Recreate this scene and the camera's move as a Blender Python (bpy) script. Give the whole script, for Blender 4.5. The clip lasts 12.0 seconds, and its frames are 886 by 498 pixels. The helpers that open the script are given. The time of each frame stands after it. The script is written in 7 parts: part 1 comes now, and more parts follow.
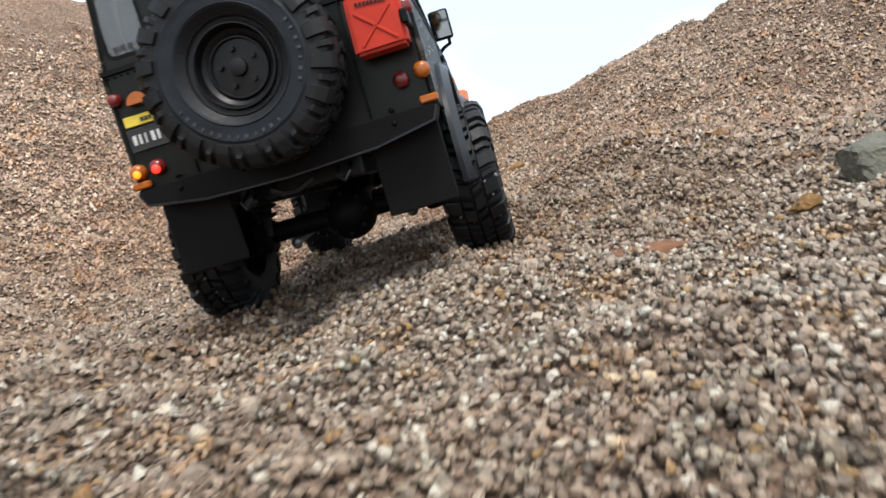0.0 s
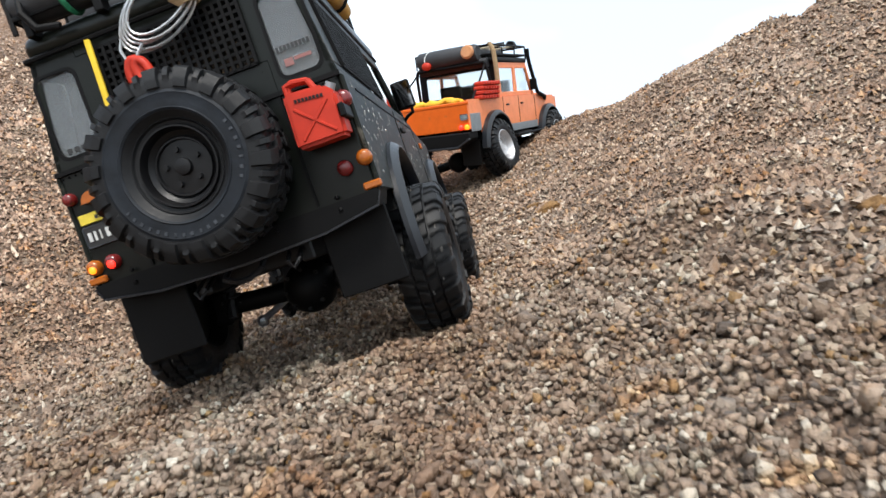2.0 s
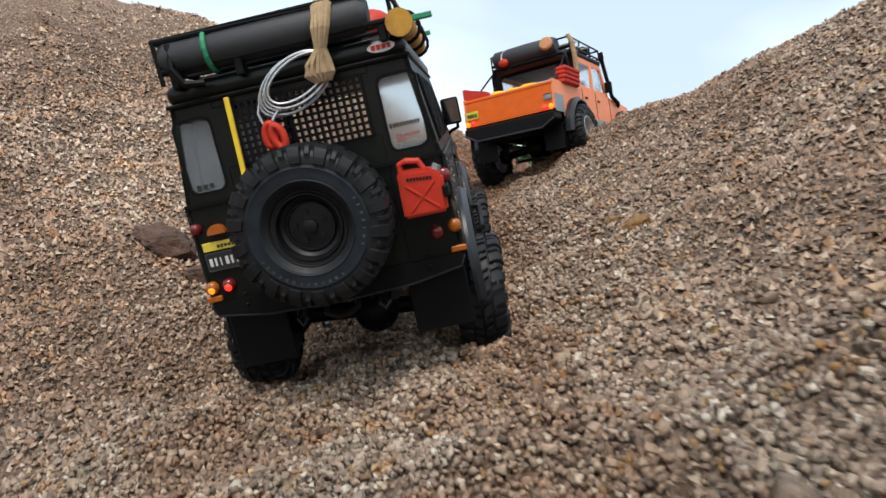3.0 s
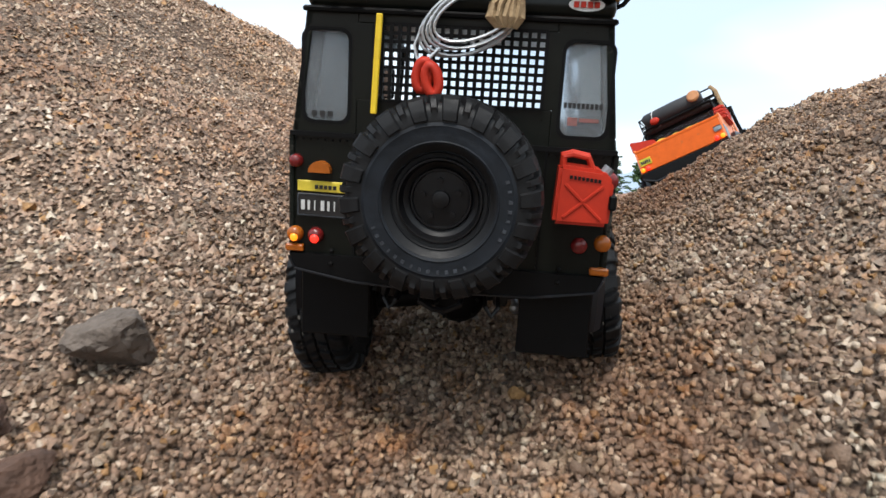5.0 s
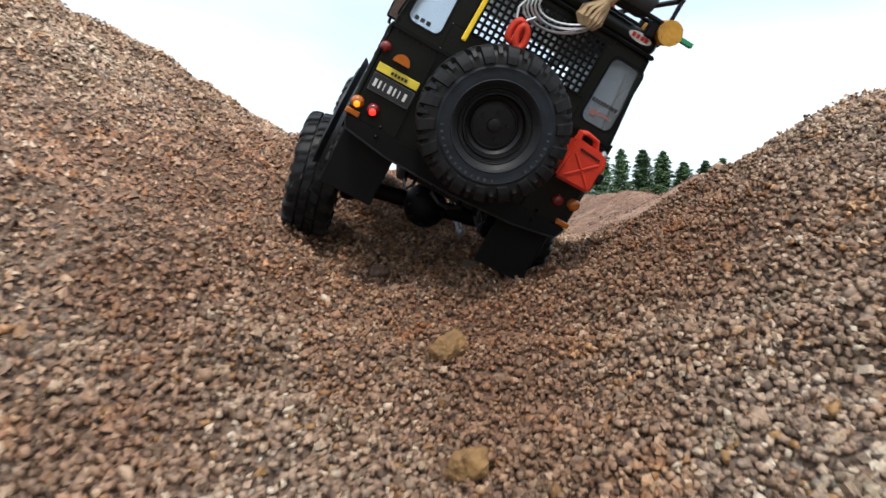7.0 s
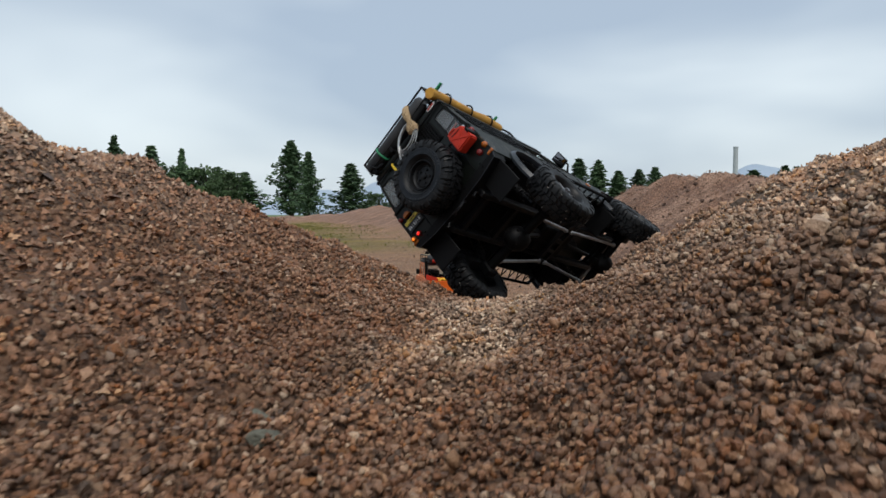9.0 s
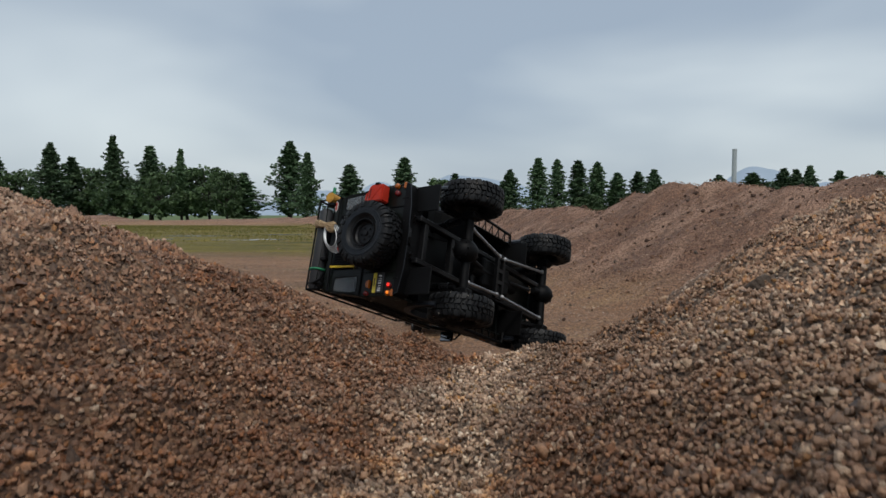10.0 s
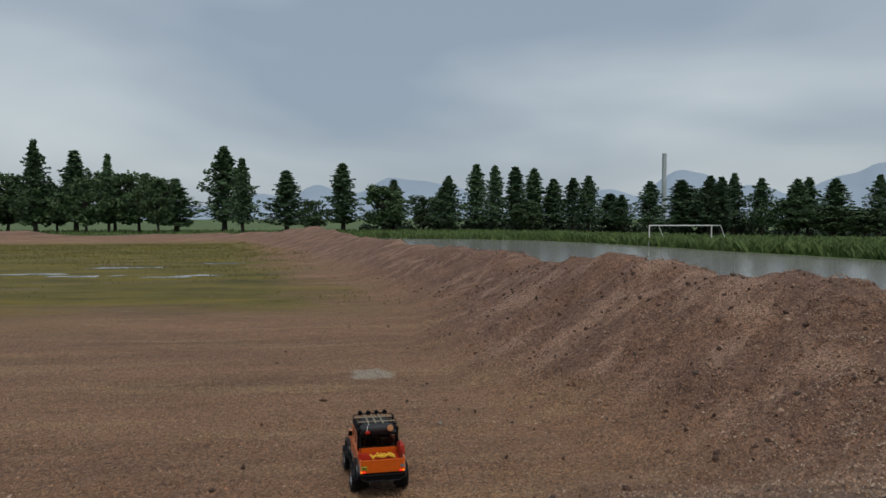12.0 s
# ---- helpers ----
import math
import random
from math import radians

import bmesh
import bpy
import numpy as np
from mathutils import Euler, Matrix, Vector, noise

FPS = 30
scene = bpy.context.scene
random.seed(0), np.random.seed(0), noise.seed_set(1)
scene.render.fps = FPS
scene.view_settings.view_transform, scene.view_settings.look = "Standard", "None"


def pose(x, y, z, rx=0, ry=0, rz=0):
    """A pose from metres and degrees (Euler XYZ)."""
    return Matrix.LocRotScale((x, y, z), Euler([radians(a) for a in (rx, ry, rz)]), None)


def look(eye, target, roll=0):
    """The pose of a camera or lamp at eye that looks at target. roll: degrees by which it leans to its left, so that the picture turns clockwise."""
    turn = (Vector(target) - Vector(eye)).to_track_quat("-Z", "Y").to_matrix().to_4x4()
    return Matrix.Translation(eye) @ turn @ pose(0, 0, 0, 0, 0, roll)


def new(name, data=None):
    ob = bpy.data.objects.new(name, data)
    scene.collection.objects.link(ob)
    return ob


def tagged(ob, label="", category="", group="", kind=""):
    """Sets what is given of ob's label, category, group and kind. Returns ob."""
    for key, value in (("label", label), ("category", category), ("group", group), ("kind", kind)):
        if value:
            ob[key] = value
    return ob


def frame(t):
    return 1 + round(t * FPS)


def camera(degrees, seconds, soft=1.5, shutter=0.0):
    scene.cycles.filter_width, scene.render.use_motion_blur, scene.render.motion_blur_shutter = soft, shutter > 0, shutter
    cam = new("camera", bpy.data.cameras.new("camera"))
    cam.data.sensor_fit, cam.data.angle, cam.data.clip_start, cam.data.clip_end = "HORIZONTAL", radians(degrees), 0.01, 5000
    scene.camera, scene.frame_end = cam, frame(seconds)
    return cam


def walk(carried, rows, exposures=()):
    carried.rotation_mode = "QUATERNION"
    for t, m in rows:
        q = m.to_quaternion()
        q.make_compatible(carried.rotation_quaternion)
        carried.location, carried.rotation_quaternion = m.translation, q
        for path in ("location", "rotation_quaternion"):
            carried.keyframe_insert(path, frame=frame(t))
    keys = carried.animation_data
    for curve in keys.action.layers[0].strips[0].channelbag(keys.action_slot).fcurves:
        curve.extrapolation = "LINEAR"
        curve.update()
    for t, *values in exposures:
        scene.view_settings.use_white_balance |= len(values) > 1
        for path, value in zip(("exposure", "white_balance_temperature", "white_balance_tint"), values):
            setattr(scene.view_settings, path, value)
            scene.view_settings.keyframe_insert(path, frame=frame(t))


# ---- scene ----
# ------------------------------------------------------------ camera
cam = camera(66.37, 12.0, soft=1.5, shutter=0.25)
CAMERA_ROWS = (
    (0.0, 0.397, -2.144, 0.261, 85.50, 0.42, 11.97), (0.5, 0.411, -2.013, 0.297, 85.62, 0.24, 12.35),
    (1.0, 0.414, -1.921, 0.321, 85.61, 0.03, 13.79), (1.5, 0.414, -1.878, 0.326, 85.71, 0.00, 15.76),
    (2.0, 0.403, -1.807, 0.332, 85.77, -0.36, 16.77), (2.5, 0.367, -1.722, 0.346, 85.58, -0.11, 17.68),
    (3.0, 0.284, -1.605, 0.350, 85.74, -0.06, 17.98), (3.5, 0.200, -1.495, 0.350, 85.81, -0.10, 18.19),
    (3.7, 0.160, -1.450, 0.349, 86.00, -0.13, 18.07), (5.3, 0.011, -1.036, 0.424, 85.90, 0.03, 15.50),
    (5.5, 0.004, -1.012, 0.425, 85.99, 0.00, 14.27), (6.0, -0.033, -0.922, 0.427, 86.15, -0.06, 11.28),
    (6.5, -0.081, -0.809, 0.446, 86.25, -0.01, 8.18), (6.7, -0.090, -0.760, 0.455, 86.29, 0.00, 6.81),
    (8.3, -0.083, -0.336, 0.472, 86.96, -0.06, 0.13), (8.5, -0.068, -0.307, 0.484, 86.98, 0.07, 0.01),
    (9.0, -0.026, -0.232, 0.509, 87.06, 0.07, -0.13), (9.5, -0.003, -0.167, 0.533, 87.11, -0.08, -0.20),
    (10.0, -0.004, -0.136, 0.574, 87.15, -0.15, -0.22), (10.5, -0.016, -0.111, 0.657, 87.24, -0.08, -0.36),
    (11.0, -0.024, -0.106, 0.844, 87.29, -0.16, -2.65), (11.5, -0.022, -0.073, 1.085, 87.30, 0.05, -5.03),
    (12.0, 0.000, 0.000, 1.260, 87.40, 0.13, -5.36))
EXPOSURES = ((0.0, 1.60), (2.2, 1.66), (3.0, 1.22), (3.7, 1.20), (5.5, 1.45), (6.7, 1.45), (8.3, 0.96), (9.0, 0.53), (10.0, 0.22), (11.0, 0.10), (12.0, -0.06))
walk(cam, [(r[0], pose(*r[1:])) for r in CAMERA_ROWS], exposures=EXPOSURES)

# ------------------------------------------------------------ sky and sun
world = bpy.data.worlds.new("overcast_sky")
scene.world = world
world.use_nodes = True


def build_sky():
    nt = world.node_tree
    nt.nodes.clear()
    out = nt.nodes.new("ShaderNodeOutputWorld")
    bg = nt.nodes.new("ShaderNodeBackground")
    add = nt.nodes.new("ShaderNodeAddShader")
    bg2 = nt.nodes.new("ShaderNodeBackground")
    sky = nt.nodes.new("ShaderNodeTexSky")
    sky.sky_type = "NISHITA"
    sky.sun_disc = False
    sky.sun_elevation = radians(58)
    sky.sun_rotation = radians(171)
    sky.dust_density = 4.0
    bg.inputs[1].default_value = 0.02
    nt.links.new(sky.outputs[0], bg.inputs[0])
    co = nt.nodes.new("ShaderNodeTexCoord")
    mp = nt.nodes.new("ShaderNodeMapping")
    mp.inputs["Scale"].default_value = (1.0, 1.0, 2.6)
    mp.inputs["Location"].default_value = (0.80, 0.1, 0.2)
    nt.links.new(co.outputs["Generated"], mp.inputs[0])
    big = nt.nodes.new("ShaderNodeTexNoise")
    big.inputs["Scale"].default_value = 1.7
    big.inputs["Detail"].default_value = 3.5
    big.inputs["Roughness"].default_value = 0.42
    big.inputs["Distortion"].default_value = 0.35
    nt.links.new(mp.outputs[0], big.inputs["Vector"])
    ramp = nt.nodes.new("ShaderNodeValToRGB")
    els = ramp.color_ramp.elements
    els[0].position, els[0].color = 0.34, (0.290, 0.352, 0.425, 1)
    els[1].position, els[1].color = 0.66, (0.575, 0.632, 0.655, 1)
    mid = els.new(0.5)
    mid.color = (0.418, 0.478, 0.526, 1)
    # the cloud cover is thinner towards the east
    sep = nt.nodes.new("ShaderNodeSeparateXYZ")
    nt.links.new(co.outputs["Generated"], sep.inputs[0])
    east = nt.nodes.new("ShaderNodeMath")
    east.operation = "MULTIPLY_ADD"
    east.inputs[1].default_value = 0.09
    nt.links.new(sep.outputs[0], east.inputs[0])
    nt.links.new(big.outputs[0], east.inputs[2])
    nt.links.new(east.outputs[0], ramp.inputs[0])
    bg2.inputs[1].default_value = 0.92
    nt.links.new(ramp.outputs[0], bg2.inputs[0])
    nt.links.new(bg.outputs[0], add.inputs[0])
    nt.links.new(bg2.outputs[0], add.inputs[1])
    nt.links.new(add.outputs[0], out.inputs[0])


build_sky()
sun_data = bpy.data.lights.new("sun", "SUN")
sun_data.energy, sun_data.angle, sun_data.color = 1.3, radians(12), (1.0, 0.96, 0.9)
sun = new("sun", sun_data)
sun.matrix_basis = look((0.8, -5, 9), (0, 0, 0))
# ------------------------------------------------------------ materials
def node(nt, kind, **values):
    n = nt.nodes.new("ShaderNode" + kind)
    for key, value in values.items():
        n.inputs[key.replace("_", " ")].default_value = value
    return n


def mat(name, col, col2=None, rough=0.6, metal=0.0, scale=30.0, bump=0.0, bscale=None, vary=0.0, rough2=None, emit=None, coat=0.0, spec=0.5):
    """A procedural surface: two colours mixed by noise at two scales, relief, and a random shade for each object."""
    m = bpy.data.materials.new(name)
    m.use_nodes = True
    nt = m.node_tree
    b = nt.nodes["Principled BSDF"]
    b.inputs["Roughness"].default_value = rough
    b.inputs["Metallic"].default_value = metal
    b.inputs["Coat Weight"].default_value = coat
    b.inputs["Specular IOR Level"].default_value = spec
    co = node(nt, "TexCoord")
    n1 = node(nt, "TexNoise", Scale=scale, Detail=4.0, Roughness=0.6)
    n2 = node(nt, "TexNoise", Scale=scale * 7.3, Detail=3.0, Roughness=0.6)
    for n in (n1, n2):
        nt.links.new(co.outputs["Object"], n.inputs["Vector"])
    mixv = node(nt, "Math")
    mixv.operation = "MULTIPLY_ADD"
    mixv.inputs[1].default_value = 0.35
    nt.links.new(n2.outputs[0], mixv.inputs[0])
    nt.links.new(n1.outputs[0], mixv.inputs[2])
    ramp = node(nt, "ValToRGB")
    c2 = col2 or tuple(c * 0.72 for c in col)
    e = ramp.color_ramp.elements
    e[0].position, e[0].color = 0.42, (*c2, 1)
    e[1].position, e[1].color = 0.92, (*col, 1)
    nt.links.new(mixv.outputs[0], ramp.inputs[0])
    colour = ramp.outputs[0]
    if vary:
        info = node(nt, "ObjectInfo")
        hsv = node(nt, "HueSaturation")
        rng = node(nt, "MapRange")
        rng.inputs["To Min"].default_value, rng.inputs["To Max"].default_value = 1 - vary, 1 + vary
        nt.links.new(info.outputs["Random"], rng.inputs[0])
        nt.links.new(rng.outputs[0], hsv.inputs["Value"])
        nt.links.new(colour, hsv.inputs["Color"])
        colour = hsv.outputs[0]
    nt.links.new(colour, b.inputs["Base Color"])
    if rough2 is not None:
        rr = node(nt, "MapRange")
        rr.inputs["To Min"].default_value, rr.inputs["To Max"].default_value = rough, rough2
        nt.links.new(n2.outputs[0], rr.inputs[0])
        nt.links.new(rr.outputs[0], b.inputs["Roughness"])
    if bump:
        bp = node(nt, "Bump", Strength=bump, Distance=0.001 if scale > 15 else 0.02)
        n3 = node(nt, "TexNoise", Scale=bscale or scale * 4, Detail=4.0)
        nt.links.new(co.outputs["Object"], n3.inputs["Vector"])
        nt.links.new(n3.outputs[0], bp.inputs["Height"])
        nt.links.new(bp.outputs[0], b.inputs["Normal"])
    if emit:
        b.inputs["Emission Color"].default_value = (*emit[:3], 1)
        b.inputs["Emission Strength"].default_value = emit[3]
    return m


def paint_mat(name, col, dirt, amount=0.55, rough=0.35):
    """Car paint with dried mud splashes and scratches."""
    m = mat(name, col, tuple(c * 0.8 for c in col), rough=rough, scale=60, bump=0.05, rough2=rough + 0.25, coat=0.0, spec=0.22)
    nt = m.node_tree
    b = nt.nodes["Principled BSDF"]
    old = b.inputs["Base Color"].links[0].from_socket
    co = node(nt, "TexCoord")
    spl = node(nt, "TexNoise", Scale=55.0, Detail=6.0, Roughness=0.72)
    nt.links.new(co.outputs["Object"], spl.inputs["Vector"])
    rp = node(nt, "ValToRGB")
    rp.color_ramp.elements[0].position, rp.color_ramp.elements[1].position = amount, amount + 0.1
    nt.links.new(spl.outputs[0], rp.inputs[0])
    mx = node(nt, "Mix")
    mx.data_type = "RGBA"
    nt.links.new(rp.outputs[0], mx.inputs[0])
    nt.links.new(old, mx.inputs[6])
    mx.inputs[7].default_value = (*dirt, 1)
    nt.links.new(mx.outputs[2], b.inputs["Base Color"])
    return m


def glass_mat(name, tint, rough=0.05, clear=1.0):
    m = bpy.data.materials.new(name)
    m.use_nodes = True
    nt = m.node_tree
    b = nt.nodes["Principled BSDF"]
    b.inputs["Base Color"].default_value = (*tint, 1)
    b.inputs["Roughness"].default_value = rough
    b.inputs["Transmission Weight"].default_value = clear
    b.inputs["IOR"].default_value = 1.2
    sm = node(nt, "TexNoise", Scale=60.0, Detail=5.0)
    co = node(nt, "TexCoord")
    nt.links.new(co.outputs["Object"], sm.inputs["Vector"])
    rr = node(nt, "MapRange")
    rr.inputs["To Min"].default_value, rr.inputs["To Max"].default_value = rough, rough + 0.25
    nt.links.new(sm.outputs[0], rr.inputs[0])
    nt.links.new(rr.outputs[0], b.inputs["Roughness"])
    return m


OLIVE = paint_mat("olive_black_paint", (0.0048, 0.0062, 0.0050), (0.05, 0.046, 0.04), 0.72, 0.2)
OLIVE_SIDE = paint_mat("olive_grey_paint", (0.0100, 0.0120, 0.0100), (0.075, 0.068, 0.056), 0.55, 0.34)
OLIVE_SIDE.node_tree.nodes["Principled BSDF"].inputs["Specular IOR Level"].default_value = 0.10
BLACK = mat("black_plastic", (0.0028, 0.0028, 0.0032), rough=0.5, spec=0.14, scale=40, bump=0.12, rough2=0.6)
FLARE = mat("grey_black_plastic", (0.008, 0.010, 0.014), rough=0.2, scale=50, bump=0.06, rough2=0.55)
RUBBER = mat("tyre_rubber", (0.0046, 0.0052, 0.0064), (0.0024, 0.0025, 0.003), rough=0.32, spec=0.3, scale=60, bump=0.2, rough2=0.8)
RUBBER_WORN = mat("dusty_rubber", (0.014, 0.018, 0.024), (0.0035, 0.0042, 0.0055), rough=0.45, spec=0.2, scale=45, bump=0.35, rough2=0.75)
LETTER_GREY = mat("worn_lettering", (0.055, 0.065, 0.08), (0.005, 0.006, 0.008), rough=0.7, scale=80)
RIM_BRIGHT = mat("silver_rim", (0.62, 0.62, 0.63), (0.36, 0.36, 0.37), rough=0.35, metal=0.7, scale=60, rough2=0.5)
RIM = mat("brushed_rim", (0.28, 0.28, 0.30), (0.05, 0.05, 0.056), rough=0.35, metal=0.8, scale=60, rough2=0.55)
STEEL = mat("black_steel", (0.005, 0.005, 0.0058), rough=0.35, metal=0.1, spec=0.28, scale=60, bump=0.08, rough2=0.5)
SILVER = mat("bare_metal", (0.48, 0.48, 0.49), (0.24, 0.24, 0.25), rough=0.35, metal=0.9, scale=80, rough2=0.5)
RED = mat("red_enamel", (0.46, 0.030, 0.012), (0.33, 0.02, 0.009), rough=0.45, spec=0.25, scale=60, bump=0.08, rough2=0.6)
FADED_RED = mat("faded_red_print", (0.26, 0.10, 0.09), (0.16, 0.08, 0.075), rough=0.5, scale=300)
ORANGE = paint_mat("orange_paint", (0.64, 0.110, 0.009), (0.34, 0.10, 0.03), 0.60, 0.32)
# paler copy of the orange, with a pinkish haze wash put into it
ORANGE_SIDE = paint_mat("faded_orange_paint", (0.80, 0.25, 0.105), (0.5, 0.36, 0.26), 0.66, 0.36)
GREY_PANEL = mat("grey_chequer_panel", (0.24, 0.27, 0.29), rough=0.45, metal=0.3, scale=70, bump=0.3, bscale=500)
MUSTARD = mat("mustard_tarp", (0.52, 0.27, 0.03), (0.26, 0.12, 0.02), rough=0.75, scale=40, bump=1.0, bscale=110)
YELLOW = mat("yellow_fabric", (0.75, 0.42, 0.02), (0.55, 0.28, 0.015), rough=0.7, scale=60, bump=0.3)
YELLOW_TAPE = mat("yellow_tape", (0.80, 0.55, 0.02), rough=0.5, scale=50)
GREEN_STRAP = mat("green_strap", (0.02, 0.22, 0.10), rough=0.7, scale=90, bump=0.2)
JUTE = mat("jute_rope", (0.42, 0.30, 0.17), (0.25, 0.17, 0.09), rough=0.9, scale=200, bump=0.6)
WIRE = mat("steel_cable", (0.55, 0.56, 0.56), (0.35, 0.36, 0.37), rough=0.35, metal=0.6, scale=200, bump=0.2)
CANVAS = mat("black_canvas", (0.02, 0.021, 0.024), rough=0.65, scale=60, bump=0.5, bscale=140)
WHITE_MARK = mat("white_lettering", (0.62, 0.63, 0.62), rough=0.5, scale=120)
PLATE_YELLOW = mat("yellow_plate", (0.70, 0.55, 0.05), rough=0.45, scale=90)
PLATE_BLACK = mat("black_plate", (0.015, 0.015, 0.016), rough=0.4, scale=90)
PLATE_LIME = mat("lime_plate", (0.55, 0.52, 0.03), rough=0.45, scale=90)
AMBER = mat("amber_lens", (0.36, 0.095, 0.010), rough=0.25, scale=200)
RED_LENS = mat("red_lens", (0.15, 0.012, 0.012), rough=0.25, scale=200)
AMBER_LIT = mat("lit_amber_lens", (0.6, 0.15, 0.01), rough=0.3, scale=200, emit=(1.0, 0.20, 0.008, 0.9))
RED_LIT = mat("lit_red_lens", (0.7, 0.03, 0.02), rough=0.3, scale=200, emit=(1.0, 0.022, 0.012, 0.85))
TAN_CAP = mat("tan_leather", (0.45, 0.20, 0.08), rough=0.6, scale=60, bump=0.3)
GLASS = glass_mat("window_glass", (0.86, 0.88, 0.88), 0.03)
GLASS_PALE = glass_mat("scuffed_glass", (0.58, 0.62, 0.65), 0.05, 0.9)
MIRROR = mat("mirror_glass", (0.22, 0.22, 0.23), rough=0.05, metal=1.0, scale=80)
# muddy drops; the sky's glint in them is put into the pale grey
DROP = mat("muddy_water_drop", (0.26, 0.26, 0.24), (0.12, 0.12, 0.11), rough=0.15, spec=0.6, scale=80)
TAN_SLAT = mat("pale_slat_wood", (0.34, 0.29, 0.20), (0.20, 0.16, 0.11), rough=0.7, scale=60, bump=0.3)
MUD = mat("dried_mud", (0.27, 0.25, 0.22), (0.18, 0.16, 0.14), rough=0.9, scale=120, bump=0.6)
CONCRETE = mat("pale_concrete", (0.42, 0.45, 0.48), rough=0.8, scale=0.05)
GOAL_WHITE = mat("white_goal_paint", (0.75, 0.75, 0.72), rough=0.5, scale=3)
BARK = mat("tree_bark", (0.05, 0.042, 0.034), rough=0.9, scale=4, bump=0.6, bscale=14)
LEAF = mat("conifer_leaves", (0.080, 0.140, 0.058), (0.036, 0.074, 0.033), rough=0.75, scale=0.9, vary=0.25)
LEAF_BROAD = mat("broad_leaves", (0.065, 0.112, 0.035), (0.024, 0.05, 0.018), rough=0.7, scale=0.9, vary=0.2)
REED = mat("tall_grass", (0.13, 0.19, 0.05), (0.065, 0.11, 0.03), rough=0.8, scale=0.35)
TURF = mat("olive_turf", (0.17, 0.15, 0.028), (0.09, 0.09, 0.016), rough=0.85, scale=0.8)
# distance haze is put into the hills' base colour
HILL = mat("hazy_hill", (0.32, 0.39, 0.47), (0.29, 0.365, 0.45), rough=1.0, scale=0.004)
HEDGE = mat("dark_hedge", (0.035, 0.06, 0.03), (0.016, 0.03, 0.016), rough=0.85, scale=0.5)


def stone_mat(name, stops, rough=0.85, scale=60.0):
    m = mat(name, stops[0], stops[1], rough=rough, scale=scale, bump=1.0, bscale=scale * 3, vary=0.12)
    for n in m.node_tree.nodes:
        if n.type == "BUMP":
            n.inputs["Distance"].default_value = 0.004
    return m


STONE_OCHRE = stone_mat("ochre_stone", ((0.25, 0.135, 0.045), (0.11, 0.058, 0.022)))
STONE_RUST = stone_mat("rust_brown_stone", ((0.18, 0.076, 0.030), (0.060, 0.027, 0.014)), 0.85, 45.0)
STONE_GREY = stone_mat("grey_stone", ((0.17, 0.135, 0.11), (0.085, 0.066, 0.053)))
STONE_DARK = stone_mat("dark_stone", ((0.105, 0.076, 0.056), (0.055, 0.041, 0.032)))
STONE_PALE = stone_mat("pale_stone", ((0.27, 0.235, 0.195), (0.17, 0.145, 0.12)))
STONE_BROWN = stone_mat("grey_brown_stone", ((0.105, 0.055, 0.035), (0.045, 0.025, 0.017)))
STONE_SLATE = stone_mat("slate_stone", ((0.145, 0.140, 0.105), (0.08, 0.080, 0.062)))

GRAVEL_STOPS = ((0.0, (0.110, 0.080, 0.062)), (0.05, (0.215, 0.155, 0.118)), (0.22, (0.305, 0.218, 0.166)), (0.44, (0.400, 0.300, 0.235)),
                (0.64, (0.300, 0.240, 0.198)), (0.74, (0.480, 0.385, 0.308)), (0.885, (0.340, 0.205, 0.090)), (0.915, (0.610, 0.545, 0.475)))


def gravel_ramp(nt):
    ramp = node(nt, "ValToRGB")
    ramp.color_ramp.interpolation = "CONSTANT"
    e = ramp.color_ramp.elements
    e[0].position, e[0].color = GRAVEL_STOPS[0][0], (*GRAVEL_STOPS[0][1], 1)
    e[1].position, e[1].color = GRAVEL_STOPS[1][0], (*GRAVEL_STOPS[1][1], 1)
    for p, c in GRAVEL_STOPS[2:]:
        e.new(p).color = (*c, 1)
    return ramp


def damp_shade_zone(nt):
    """Where the heap lies damp and brown, with the shade among its clumps put into the colour: beyond its top, but not
    on the driven strip along the gully.
    """
    geo = node(nt, "NewGeometry")
    sep = node(nt, "SeparateXYZ")
    nt.links.new(geo.outputs["Position"], sep.inputs[0])
    wob = node(nt, "TexNoise", Scale=7.0, Detail=4.0)
    nt.links.new(geo.outputs["Position"], wob.inputs["Vector"])

    def calc(op, a, c):
        n = node(nt, "Math")
        n.operation = op
        for i, v in enumerate((a, c)):
            if isinstance(v, (int, float)):
                n.inputs[i].default_value = v
            else:
                nt.links.new(v, n.inputs[i])
        return n.outputs[0]

    def ease(v, lo, hi):
        n = node(nt, "MapRange")
        n.interpolation_type = "SMOOTHSTEP"
        n.inputs["From Min"].default_value, n.inputs["From Max"].default_value = lo, hi
        nt.links.new(v, n.inputs[0])
        return n.outputs[0]
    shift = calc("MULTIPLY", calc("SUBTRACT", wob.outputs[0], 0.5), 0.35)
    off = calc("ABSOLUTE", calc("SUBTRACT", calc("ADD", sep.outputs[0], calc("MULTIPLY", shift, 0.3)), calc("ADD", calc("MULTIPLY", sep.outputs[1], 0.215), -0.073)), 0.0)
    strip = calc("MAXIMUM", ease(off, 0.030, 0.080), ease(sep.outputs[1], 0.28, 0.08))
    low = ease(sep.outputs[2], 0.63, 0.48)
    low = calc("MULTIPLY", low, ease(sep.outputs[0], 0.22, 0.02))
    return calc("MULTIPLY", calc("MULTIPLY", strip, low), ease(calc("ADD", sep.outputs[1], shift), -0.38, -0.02))


